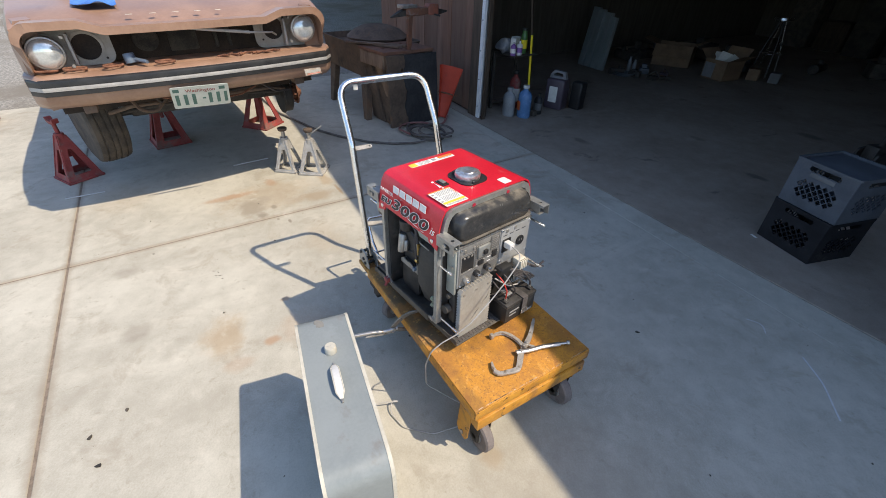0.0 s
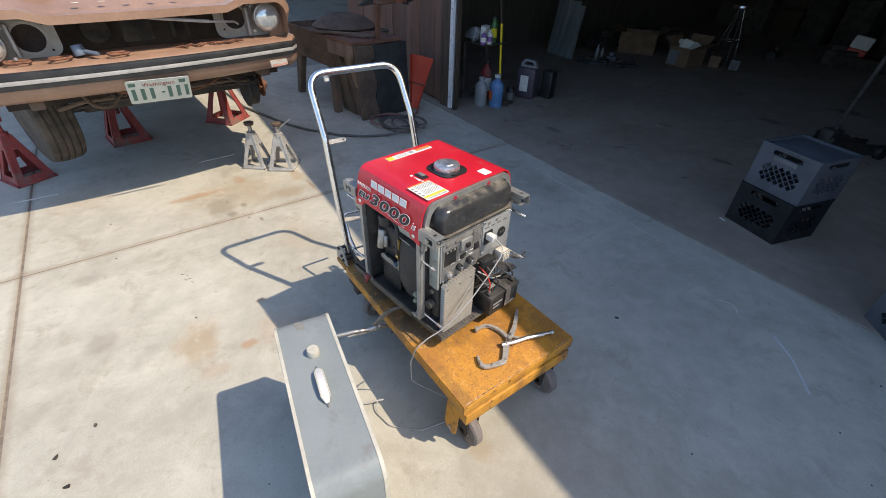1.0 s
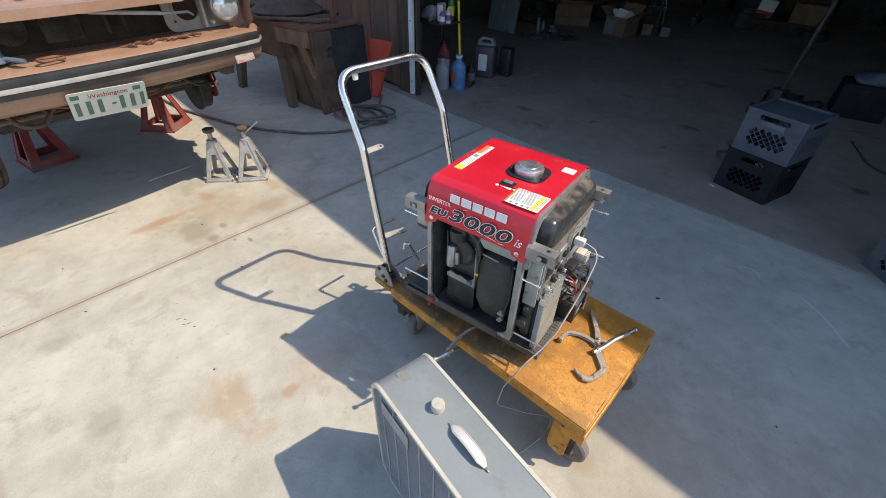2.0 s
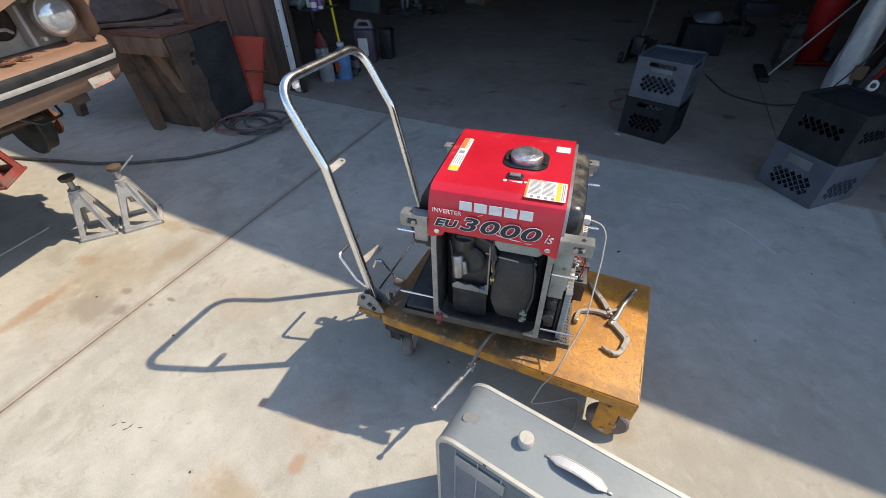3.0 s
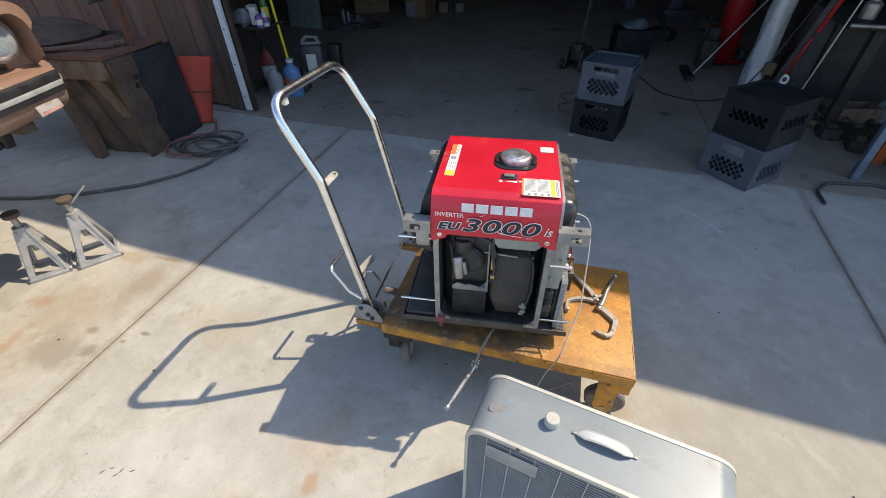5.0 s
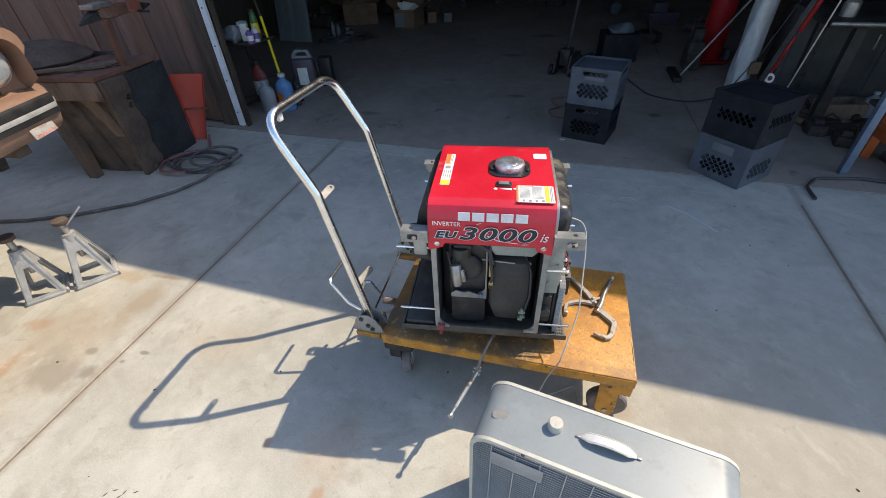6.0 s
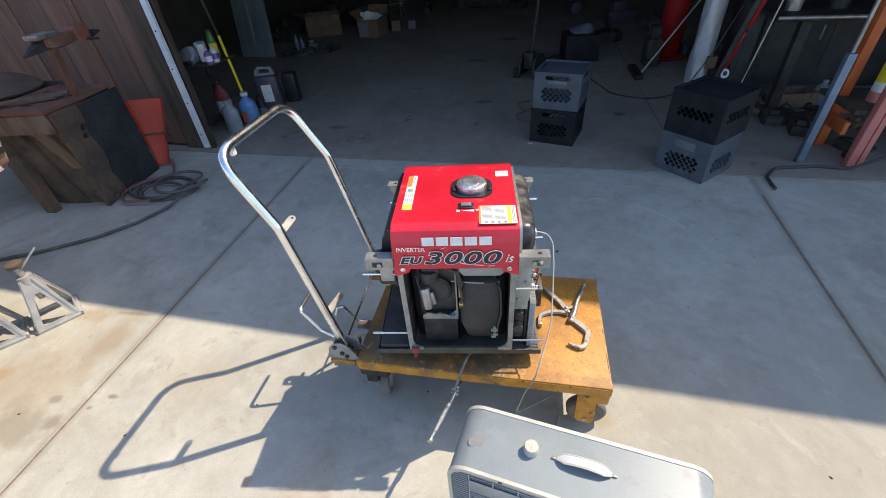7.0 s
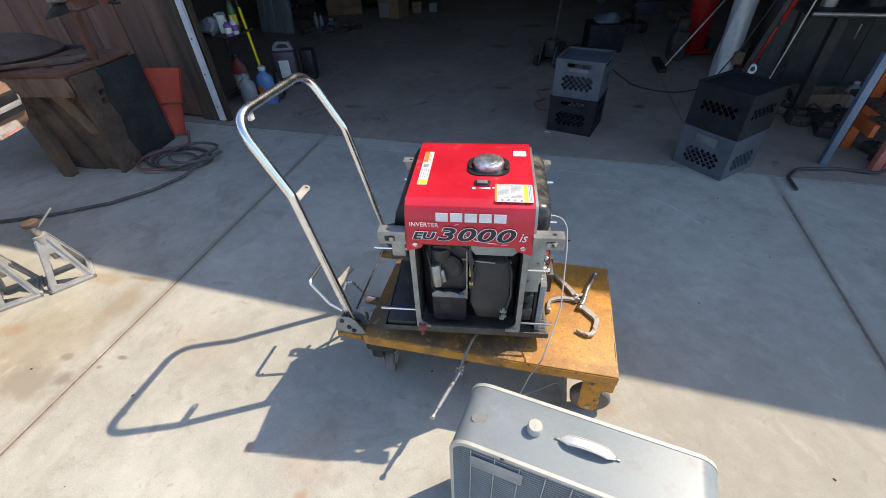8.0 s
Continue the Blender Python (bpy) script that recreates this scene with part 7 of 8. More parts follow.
edge = [(-0.03 - 0.09 * k / 27 + 0.016 * math.sin(0.55 * k + 0.4) + rnd.uniform(-0.006, 0.006), 0.70 * k / 27) for k in range(28)]
pierced_plate(bm, edge[::-1] + [(0.36, 0.0), (0.30, 0.40), (0.25, 0.70)], [], 0.008, slant @ Matrix.Translation((0, -0.0195, 0)))
part("tarred_plate", bm, M["tar"], block, "ragged black tarred plate", smooth=20)
vise = thing("post_vise", pose(-3.194, 1.47, 0.718, 0, 0, 6), "orange-painted vise head on a rusty post", "vise")
bm = bmesh.new()
loft(bm, [[(a * k + dx, b * k, z) for a, b in ((-0.017, -0.020), (0.017, -0.020), (0.017, 0.020), (-0.017, 0.020))] for z, k, dx in ((0.0, 0.7, 0), (0.05, 0.95, 0.004), (0.20, 1.0, 0.018), (0.285, 1.15, 0.025))])
part("post", bm, M["vise"], vise)
bm = bmesh.new()
loft(bm, [[(0.025 + a * k, y, 0.318 + b * k * q) for a, b in ((-0.05, -0.04), (-0.035, -0.05), (0.035, -0.05), (0.05, -0.04), (0.05, 0.04), (0.035, 0.05), (-0.035, 0.05), (-0.05, 0.04))] for y, k, q in
          ((-0.06, 0.55, 0.8), (-0.04, 0.75, 0.8), (0.04, 0.85, 0.9), (0.13, 0.80, 0.8), (0.19, 0.60, 0.8))])
part("body", bm, M["vise"], vise)
bm = bmesh.new()
loft(bm, [[(0.025 + a * k, y, 0.318 + dz + b * k) for a, b in ((-0.05, -0.045), (0.05, -0.045), (0.05, 0.055), (-0.05, 0.055))] for y, k, dz in
          ((0.18, 0.60, 0.0), (0.20, 0.85, 0.006), (0.285, 0.85, 0.006), (0.30, 0.55, 0.0))])
part("moving_jaw", bm, M["scoop_worn"], vise, "worn red moving jaw")
bm = bmesh.new()
loft(bm, [[(0.025 + a * k, y, 0.305 + b * k) for a, b in ((-0.045, -0.035), (0.045, -0.035), (0.045, 0.04), (-0.045, 0.04))] for y, k in ((0.30, 0.65), (0.34, 0.5), (0.42, 0.10))])
part("horn", bm, M["iron"], vise, "dark tapered horn")
bm = bmesh.new()
loft(bm, [[(0.025 + a * k, y, z + b * k) for a, b in ((-0.04, -0.030), (0.04, -0.030), (0.04, 0.030), (-0.04, 0.030))] for y, k, z in ((-0.06, 0.8, 0.312), (-0.12, 0.6, 0.300), (-0.20, 0.12, 0.280))])
part("anvil_tail", bm, M["iron"], vise, "dark wedge-shaped tail")
bm = bmesh.new()
box(bm, (-0.022, -0.10, 0.345), (0.072, 0.055, 0.372), 0.005)
part("jaw_plate", bm, M["dull"], vise)
bm = bmesh.new()
tube(bm, [(-0.10, 0.245, 0.295), (0.145, 0.245, 0.285)], 0.008, 8)
part("screw_handle", bm, M["iron"], vise)

# orange-red scoop leaning on the wall
scoop = thing("scoop", pose(-3.236, 1.885, 0, 0, 6, 34), "orange-red plastic scoop leaning against the wall", "scoop")
bm = bmesh.new()
rings = []
for i in range(9):
    s = i / 8
    w = 0.045 + 0.085 * s ** 1.2
    z = 0.02 + 0.50 * s
    y0 = 0.0 + 0.10 * s
    b = 0.035
    row = [(-w, y0 - b, z), (-w * 0.9, y0, z), (0, y0 + 0.012, z), (w * 0.9, y0, z), (w, y0 - b, z)]
    rings.append(row + [(a * 0.96, c - 0.006, d) for a, c, d in row[::-1]])
loft(bm, rings)
part("pan", bm, M["scoop"], scoop)
bm = bmesh.new()
box(bm, (-0.105, 0.028, 0.258), (0.105, 0.054, 0.268), 0.002)
part("rib", bm, M["rust"], scoop)

# hose
bm = bmesh.new()
pts = []
rnd = random.Random(11)
for i in range(96):
    a = 2 * math.pi * i / 24 + 0.6
    k = i // 24
    rx, ry = (0.26, 0.22, 0.15, 0.20)[k], (0.19, 0.15, 0.11, 0.17)[k]
    cx, cy = (-2.959 + 0.05 * math.sin(i * 0.13), 1.491 + 0.05 * math.sin(i * 0.07))
    if k == 3:
        cx, cy = -2.833, 1.564
    pts.append((cx + rx * math.cos(a), cy + ry * math.sin(a), 0.013 + 0.012 * k + 0.006 * math.sin(a * 2 + k)))
tail = [(-2.71, 1.42, 0.03), (-2.735, 1.27, 0.013), (-2.81, 1.09, 0.013), (-2.965, 0.90, 0.013), (-3.235, 0.715, 0.013), (-3.50, 0.59, 0.013), (-4.2, 0.40, 0.013), (-4.9, 0.36, 0.013)]
pts = [Vector(p) for p in pts]
for i in range(3):
    pts = [pts[0]] + [(pts[j - 1] + pts[j] * 2 + pts[j + 1]) / 4 for j in range(1, len(pts) - 1)] + [pts[-1]]
tube(bm, pts + fillet(tail, 0.2, 6), 0.0105, 8)
tmesh("air_hose", bm, "hose_grey", "dusty grey rubber hose coiled on the concrete", "hose")
bm = bmesh.new()
tube(bm, fillet([(-3.147, 1.886, 0.06), (-3.106, 1.823, 0.012), (-3.004, 1.699, 0.03), (-3.118, 1.574, 0.045), (-3.232, 1.429, 0.03), (-3.11, 1.285, 0.03), (-2.895, 1.305, 0.04)], 0.12, 6), 0.010, 8)
tmesh("red_hose", bm, "hose_red", "faded red hose beside the coil", "hose")
# ---- milk crates ----
def diamonds(x0, x1, z0, z1, step, r):
    """Openings of a slanted lattice that fit between x0, x1 and z0, z1."""
    out = []
    for i in range(-12, 13):
        for j in range(-8, 9):
            if (i + j) % 2 == 0:
                x, z = (x0 + x1) / 2 + i * step / 2, (z0 + z1) / 2 + j * step / 2
                if x - r > x0 and x + r < x1 and z - r > z0 and z + r < z1:
                    out.append([(x + r, z), (x, z + r), (x - r, z), (x, z - r)])
    return out


def milk_crate(m, mt, label, grips=True, z0=0.034, z1=0.186):
    S, H, T = 0.345, 0.27, 0.006
    t = thing("milk_crate", m, label, "crate", "milk crates")
    for i in range(4):
        R = pose(0, 0, 0, 0, 0, 90 * i) @ pose(0, -S / 2 + T / 2, 0)
        w = S - 0.001 if i % 2 else S - 2 * T - 0.001
        bm = bmesh.new()
        slot = [(x, z) for x, z in rounded(-0.088, 0.216, 0.088, 0.244, 0.010, 3)]
        pierced_plate(bm, [(-w / 2, 0.0), (w / 2, 0.0), (w / 2, H - 0.012), (-w / 2, H - 0.012)], ([slot] if grips else []) + diamonds(-w / 2 + 0.036, w / 2 - 0.036, z0, z1, 0.040, 0.0172), T, R)
        part("side", bm, M[mt], t, smooth=0)
    bm = bmesh.new()
    prism(bm, rounded(-S / 2 - 0.006, -S / 2 - 0.006, S / 2 + 0.006, S / 2 + 0.006, 0.016, 4), 0.014, pose(0, 0, H - 0.0135), hole=rounded(-S / 2 + 0.008, -S / 2 + 0.008, S / 2 - 0.008, S / 2 - 0.008, 0.010, 4))
    part("rim", bm, M[mt], t, smooth=30)
    if mt == "crate_grey":
        bm = bmesh.new()
        box(bm, (-0.07, -S / 2 - 0.003, 0.186), (0.07, -S / 2 - 0.0005, 0.210 if grips else 0.240), 0.0008)
        part("label_plate", bm, M["crate_label"], t)
    bm = bmesh.new()
    q = 0.0145
    cells = [[(x - q, y - q), (x + q, y - q), (x + q, y + q), (x - q, y + q)] for x in [-0.14 + 0.04 * a for a in range(8)] for y in [-0.14 + 0.04 * a for a in range(8)]]
    k = S / 2 - T - 0.0005
    pierced_plate(bm, [(-k, -k), (k, -k), (k, k), (-k, k)], cells, 0.006, pose(0, 0, 0.005, 90))
    part("bottom", bm, M[mt], t, smooth=0)
    return t


milk_crate(pose(-0.063, 2.600, 0.002, 0, 0, -17), "crate_black", "black plastic milk crate on the floor under another")
milk_crate(pose(-0.058, 2.605, 0.274, 0, 0, -16), "crate_grey", "blue-grey plastic milk crate stacked on a black one")
milk_crate(pose(0.836, 2.086, 0.002, 0, 0, -46), "crate_grey", "blue-grey plastic milk crate on the floor under another", False, 0.030, 0.165)
milk_crate(pose(0.838, 2.088, 0.274, 0, 0, -47), "crate_black", "black plastic milk crate stacked on a grey one", False, 0.090, 0.200)
for m in (pose(-0.058, 2.605, 0.544, 0, 0, -16), pose(0.838, 2.088, 0.544, 0, 0, -47)):
    bm = bmesh.new()
    box(bm, (-0.155, -0.155, -0.02), (0.155, 0.155, -0.012), 0.002)
    ob = tmesh("crate_board", bm, "crate_grey" if m.translation.x < 0.5 else "crate_black", "flat plastic sheet laid inside the crate", "board", m=m)


# ---- bottles and cans by the jamb ----
def bottle(x, y, r, h, mt, label, cap="white", square=1.0, neck=0.35, rz=0, z=0.002, patch=None):
    t = thing("bottle", pose(x, y, z, 0, 0, rz), label, "bottle", "bottles by the door jamb")
    bm = bmesh.new()
    lathe(bm, [(r * 0.92, 0.0), (r, 0.01), (r, h * 0.64), (r * 0.96, h * 0.70), (r * 0.80, h * 0.77), (r * (neck * 0.6 + 0.25), h * 0.83), (r * neck, h * 0.87), (r * neck, h * 0.92)], Matrix.Diagonal((1, square, 1, 1)), 20)
    part("body", bm, M[mt], t)
    bm = bmesh.new()
    cyl(bm, (0, 0, h * 0.91), (0, 0, h), r * neck * 1.15, seg=16, bevel=0.002)
    part("cap", bm, M[cap], t)
    if patch:
        bm = bmesh.new()
        lathe(bm, [(r * 1.006, h * 0.2), (r * 1.012, h * 0.2), (r * 1.012, h * 0.55), (r * 1.006, h * 0.55)], Matrix.Diagonal((1, square, 1, 1)), 20)
        part("label_band", bm, M[patch], t)
    return t


bottle(-3.010, 2.600, 0.080, 0.30, "grey_bottle", "milky grey plastic bottle on the floor", "grey_bottle", 0.7)
washer = bottle(-2.888, 2.715, 0.084, 0.335, "blue_liquid", "blue washer-fluid bottle with an orange label on the floor", "white", 0.75)
bm = bmesh.new()
prism(bm, rounded(-0.034, -0.048, 0.034, 0.048, 0.012, 4), 0.003, Matrix.Translation((-0.022, -0.0615, 0.125)) @ pose(0, 0, 0, 90, 0, -14), bevel=0.0008)
part("label_patch", bm, M["orange"], washer, "orange label")
bottle(-2.905, 2.935, 0.052, 0.22, "black", "black plastic bottle with a pale label on the floor", "black", 0.8, patch="crate_label")
bottle(-3.235, 2.856, 0.075, 0.40, "stand_red", "red oil bottle on the floor", "black", 0.7, patch="paper")
jug = thing("jug", pose(-2.975, 3.275, 0.004, 0, 0, 20), "dark maroon jug with pale handle top and white label", "jug")
bm = bmesh.new()
box(bm, (-0.11, -0.085, 0.0), (0.11, 0.085, 0.33), 0.022, seg=3)
part("body", bm, M["maroon"], jug)
bm = bmesh.new()
prism(bm, [(-0.10, 0.0), (0.10, 0.0), (0.07, 0.075), (-0.05, 0.085), (-0.09, 0.05), (-0.10, 0.02)][::1], 0.05, Matrix.Translation((0, 0.025, 0.33)) @ pose(0, 0, 0, 90),
      hole=[(-0.045, 0.022), (0.06, 0.022), (0.045, 0.055), (-0.03, 0.06), (-0.055, 0.045), (-0.06, 0.03)])
part("handle", bm, M["clear_bag"], jug)
bm = bmesh.new()
box(bm, (-0.06, -0.088, 0.08), (0.04, -0.0855, 0.25))
part("label_sheet", bm, M["paper"], jug, smooth=0)
bm = bmesh.new()
box(bm, (-0.07, -0.06, 0.0), (0.07, 0.06, 0.30), 0.02, seg=3)
tmesh("black_jug", bm, "black", "black plastic jug beside the maroon one", "jug", m=pose(-2.83, 3.47, 0.004, 0, 0, 10))
# low dark shelf with supplies
shelf = thing("shelf", pose(-3.134, 2.793, 0, 0, 0, -3.6), "dark low shelf against the inner wall", "shelf")
for name, lo, hi in (("top", (-0.20, -0.24, 0.607), (0.17, 0.08, 0.625)), ("brace", (-0.19, -0.20, 0.05), (-0.175, 0.06, 0.09))):
    bm = bmesh.new()
    box(bm, lo, hi, 0.003, seg=1)
    part(name, bm, M["junk"], shelf)
for y in (-0.22, 0.08):
    for x in (-0.17,):
        bm = bmesh.new()
        box(bm, (x - 0.015, y - 0.015, 0), (x + 0.015, y + 0.015, 0.607), 0.003, seg=1)
        part("leg", bm, M["junk"], shelf)
bottle(-2.978, 2.55, 0.030, 0.12, "purple", "small purple-labelled bottle on the shelf", "white", z=0.626, patch="paper")
bottle(-2.97, 2.624, 0.030, 0.13, "white", "small white bottle on the shelf", "white", z=0.626, patch="purple")
bottle(-3.032, 2.73, 0.033, 0.235, "green_can", "green and yellow spray can on the shelf", "black", z=0.626, neck=0.8, patch="hi_yellow")
bm = bmesh.new()
bmesh.ops.create_icosphere(bm, subdivisions=4, radius=0.10, matrix=Matrix.Diagonal((0.9, 1.0, 0.72, 1)))
rough_up(bm, 0.045, 11)
rough_up(bm, 0.012, 40)
tmesh("plastic_bag", bm, "clear_bag", "crumpled milky plastic bag on the shelf", "bag", m=pose(-3.199, 2.622, 0.68), smooth=60)
for x, y, a in ((-3.162, 2.729, 10), (-3.1, 2.665, 25)):
    bm = bmesh.new()
    box(bm, (-0.03, -0.04, 0), (0.03, 0.04, 0.14), 0.003, seg=1)
    tmesh("carton", bm, "paper", "small white carton on the shelf", "carton", m=pose(x, y, 0.626, 0, 0, a), group="cartons")
bm = bmesh.new()
tube(bm, [(-2.989, 2.789, 0.80), (-2.966, 2.837, 0.05)], 0.012, 10)
broom = thing("broom", pose(-2.966, 2.837, 0), "yellow broom handle leaning by the shelf", "broom")
p = part("handle", bm, M["hi_yellow"], broom)
p.matrix_basis = broom.matrix_basis.inverted()
bm = bmesh.new()
tube(bm, [(-3.037, 2.703, 1.55), (-2.989, 2.789, 0.80)], 0.012, 10)
p = part("upper_handle", bm, M["wood_dark"], broom)
p.matrix_basis = broom.matrix_basis.inverted()
bm = bmesh.new()
box(bm, (-0.14, -0.025, 0.0), (0.14, 0.025, 0.06), 0.008)
part("head", bm, M["junk"], broom)

# ---- left back of the garage ----
for i, (x, y, h, w, lean) in enumerate(((-4.57, 5.43, 0.84, 0.13, 8), (-4.42, 5.41, 0.82, 0.14, 6), (-4.275, 5.39, 0.79, 0.13, 9), (-4.135, 5.37, 0.74, 0.12, 7))):
    bm = bmesh.new()
    box(bm, (-w / 2, -0.035, 0.0), (w / 2, 0.035, h), 0.004, seg=1)
    box(bm, (-w / 2 + 0.012, -0.038, 0.0), (-w / 2 + 0.02, -0.034, h), 0, seg=1)
    tmesh("steel_section", bm, "locker", "grey-green folded steel section leaning upright", "steel section", m=pose(x, y, 0.006, -lean, 0, -12 + 4 * i), group="leaning steel sections")


def open_box(m, w, d, h, label, flaps=((0, 60), (90, 50), (180, 70), (270, 40)), mt="card"):
    t = thing("cardboard_box", m, label, "cardboard box", "cardboard boxes")
    bm = bmesh.new()
    box(bm, (-w / 2, -d / 2, 0), (w / 2, d / 2, 0.006))
    for a, ww, dd in ((0, w, d), (90, d, w), (180, w, d), (270, d, w)):
        box(bm, (-ww / 2 + 0.001 * (a % 180 == 0), -dd / 2, 0), (ww / 2 - 0.001 * (a % 180 == 0), -dd / 2 + 0.005, h), m=pose(0, 0, 0, 0, 0, a))
    part("body", bm, M[mt], t, smooth=0)
    for a, ang in flaps:
        ww, dd = (w, d) if a % 180 == 0 else (d, w)
        bm = bmesh.new()
        box(bm, (-ww / 2 + 0.004, -0.004, 0.0), (ww / 2 - 0.004, 0.0, min(dd, ww) * 0.48), m=pose(0, 0, 0, 0, 0, a) @ pose(0, -dd / 2, h, ang))
        part("flap", bm, M[mt], t, smooth=0)
    return t


open_box(pose(-3.897, 6.893, 0.006, 0, 0, 24), 0.58, 0.44, 0.32, "open cardboard box full of oddments", ((0, 138), (90, 62), (180, 100), (270, 72)))
open_box(pose(-2.911, 6.638, 0.006, 0, 0, -8), 0.36, 0.38, 0.27, "open cardboard box with white packing paper", ((90, 60), (180, 30), (270, 50)))
bm = bmesh.new()
for i in range(3):
    box(bm, (-0.10, -0.004, 0), (0.10, 0.004, 0.22), 0, pose(0.05 * i - 0.06, 0.03 * i, 0.12, -20 + 25 * i, 15 * i, 30 * i))
tmesh("packing_paper", bm, "paper", "white folded paper sticking out of the box", "paper", m=pose(-2.963, 6.636, 0.02), smooth=0)
bm = bmesh.new()
box(bm, (-0.165, -0.183, 0.02), (0.0, -0.1925, 0.22))
tmesh("printed_sheet", bm, "clear_bag", "pale printed side of the cardboard box", "sheet", m=pose(-2.911, 6.638, 0.006, 0, 0, -8), smooth=0)
for x, y, s, mt, lb in ((-2.626, 7.025, 0.15, "card", "small brown carton on the floor"), (-2.364, 7.106, 0.13, "crate_label", "small grey carton on the floor")):
    bm = bmesh.new()
    box(bm, (-s / 2, -s / 2, 0), (s / 2, s / 2, s * 1.05), 0.003, seg=1)
    tmesh("carton", bm, mt, lb, "carton", m=pose(x, y, 0.006, 0, 0, 15), group="cartons", smooth=0)
# tall stool
stool = thing("stool", pose(-2.71, 7.45, 0.004) @ Matrix.Diagonal((1.1, 1.1, 1.16, 1)), "chrome bar stool with a dark seat", "stool")
for i in range(4):
    a = math.pi / 4 + math.pi / 2 * i
    bm = bmesh.new()
    tube(bm, [(0.16 * math.cos(a), 0.16 * math.sin(a), 0.0), (0.12 * math.cos(a), 0.12 * math.sin(a), 0.28), (0.035 * math.cos(a), 0.035 * math.sin(a), 0.66)], 0.008, 8)
    part("leg", bm, M["chrome"] if i < 2 else M["black"], stool)
bm = bmesh.new()
tube(bm, [(0.125 * math.cos(2 * math.pi * i / 28), 0.125 * math.sin(2 * math.pi * i / 28), 0.28) for i in range(28)], 0.008, 8, closed=True)
part("foot_ring", bm, M["chrome"], stool)
bm = bmesh.new()
lathe(bm, [(0.09, 0.655), (0.115, 0.67), (0.11, 0.695), (0.06, 0.70)], None, 24)
part("seat", bm, M["chrome"], stool)
# dim oddments on the floor round the boxes
def oddment(bm, kind, s, rnd):
    if kind == 0:
        cyl(bm, (-s, 0, s * 0.4), (s, 0.02, s * 0.45), s * 0.4, s * 0.3, seg=14, bevel=0.004)
        cyl(bm, (s * 0.2, 0, s * 0.4), (s * 0.3, s * 0.2, s * 1.0), s * 0.16, seg=10)
    elif kind == 1:
        box(bm, (-s, -s * 0.7, 0), (s, s * 0.7, s * rnd.uniform(0.6, 1.1)), 0.012)
        box(bm, (-s * 0.6, -s * 0.3, s * 0.5), (s * 0.3, s * 0.4, s * 1.3), 0.008)
    else:
        prism(bm, [(s * rnd.uniform(0.7, 1.1) * math.cos(a), s * rnd.uniform(0.5, 0.9) * math.sin(a)) for a in [2 * math.pi * k / 9 for k in range(9)]], s * 0.5, None, bevel=0.004)
        tube(bm, [(-s * 0.8, 0, s * 0.5), (s * 0.2, s * 0.1, s * 1.2), (s, 0, s * 0.3)], s * 0.10, 8)
    return bm


rnd = random.Random(77)
for i, (x, y) in enumerate(((-3.823, 5.402), (-3.571, 5.489), (-3.339, 5.609), (-3.197, 5.704), (-3.686, 5.861), (-3.434, 6.041), (-4.421, 6.352), (-4.548, 6.925), (-4.315, 7.521), (-3.799, 7.663), (-3.384, 7.8),
                            (-3.061, 7.576), (-4.744, 7.858), (-4.187, 8.242), (-3.618, 8.512), (-2.335, 8.454), (-1.694, 9.104), (-0.594, 8.788), (0.398, 8.094), (1.049, 7.145), (0.753, 5.941), (1.476, 6.439))):
    s = rnd.uniform(0.07, 0.13) * (1 if i < 6 else 2.0)
    tmesh("oddment", oddment(bmesh.new(), i % 3, s, rnd), ("junk", "iron", "junk", "junk", "crate_grey", "maroon", "junk")[i % 7], "dusty odd part lying on the garage floor", "scrap",
          m=pose(x, y, 0.003, 0, 0, rnd.uniform(0, 180)), group="oddments on the garage floor")
# odd tools and jars before the leaning steel
bm = bmesh.new()
for i in range(3):
    tube(bm, [(0.16 * math.cos(a) + 0.03 * i, 0.10 * math.sin(a), 0.012 + 0.018 * i) for a in [2 * math.pi * k / 20 for k in range(20)]], 0.009, 6, closed=True)
tmesh("cable_coil", bm, "crate_grey", "grey-blue cable coil on the floor", "cable", m=pose(-3.741, 5.405, 0.004))
for x, y, h in ((-3.854, 5.707, 0.22), (-3.795, 5.755, 0.18)):
    bm = bmesh.new()
    lathe(bm, [(0.03, 0), (0.03, h * 0.7), (0.015, h * 0.85), (0.015, h)], None, 14)
    tmesh("bottle", bm, "clear_bag", "small pale bottle on the floor", "bottle", m=pose(x, y, 0.004), group="bottles by the steel")

# ---- floor jack and box behind the crates ----
jk = thing("trolley_jack", pose(-0.314, 4.247, 0.002, 0, 0, 68), "black cast trolley jack with its handle up", "trolley jack")
bm = bmesh.new()
for y in (-0.09, 0.07):
    prism(bm, [(-0.16, 0.04), (0.12, 0.03), (0.58, 0.05), (0.58, 0.11), (0.24, 0.15), (0.02, 0.25), (-0.10, 0.22)], 0.02, Matrix.Translation((0, y, 0)) @ pose(0, 0, 0, 90, 0, 0))
part("frame", bm, M["iron"], jk)
for x in (-0.10, 0.52):
    for y in (-0.15, 0.08):
        bm = bmesh.new()
        cyl(bm, (x, y, 0.055), (x, y + 0.045, 0.055), 0.055, seg=18)
        part("wheel", bm, M["iron"], jk)
bm = bmesh.new()
tube(bm, [(-0.02, -0.02, 0.20), (0.02, -0.10, 1.35)], 0.019, 10)
part("handle", bm, M["iron"], jk)
bm = bmesh.new()
box(bm, (-0.09, -0.075, 0.10), (0.04, 0.035, 0.27), 0.012)
part("socket", bm, M["iron"], jk)
bm = bmesh.new()
box(bm, (-0.20, -0.17, 0), (0.20, 0.17, 0.30), 0.012)
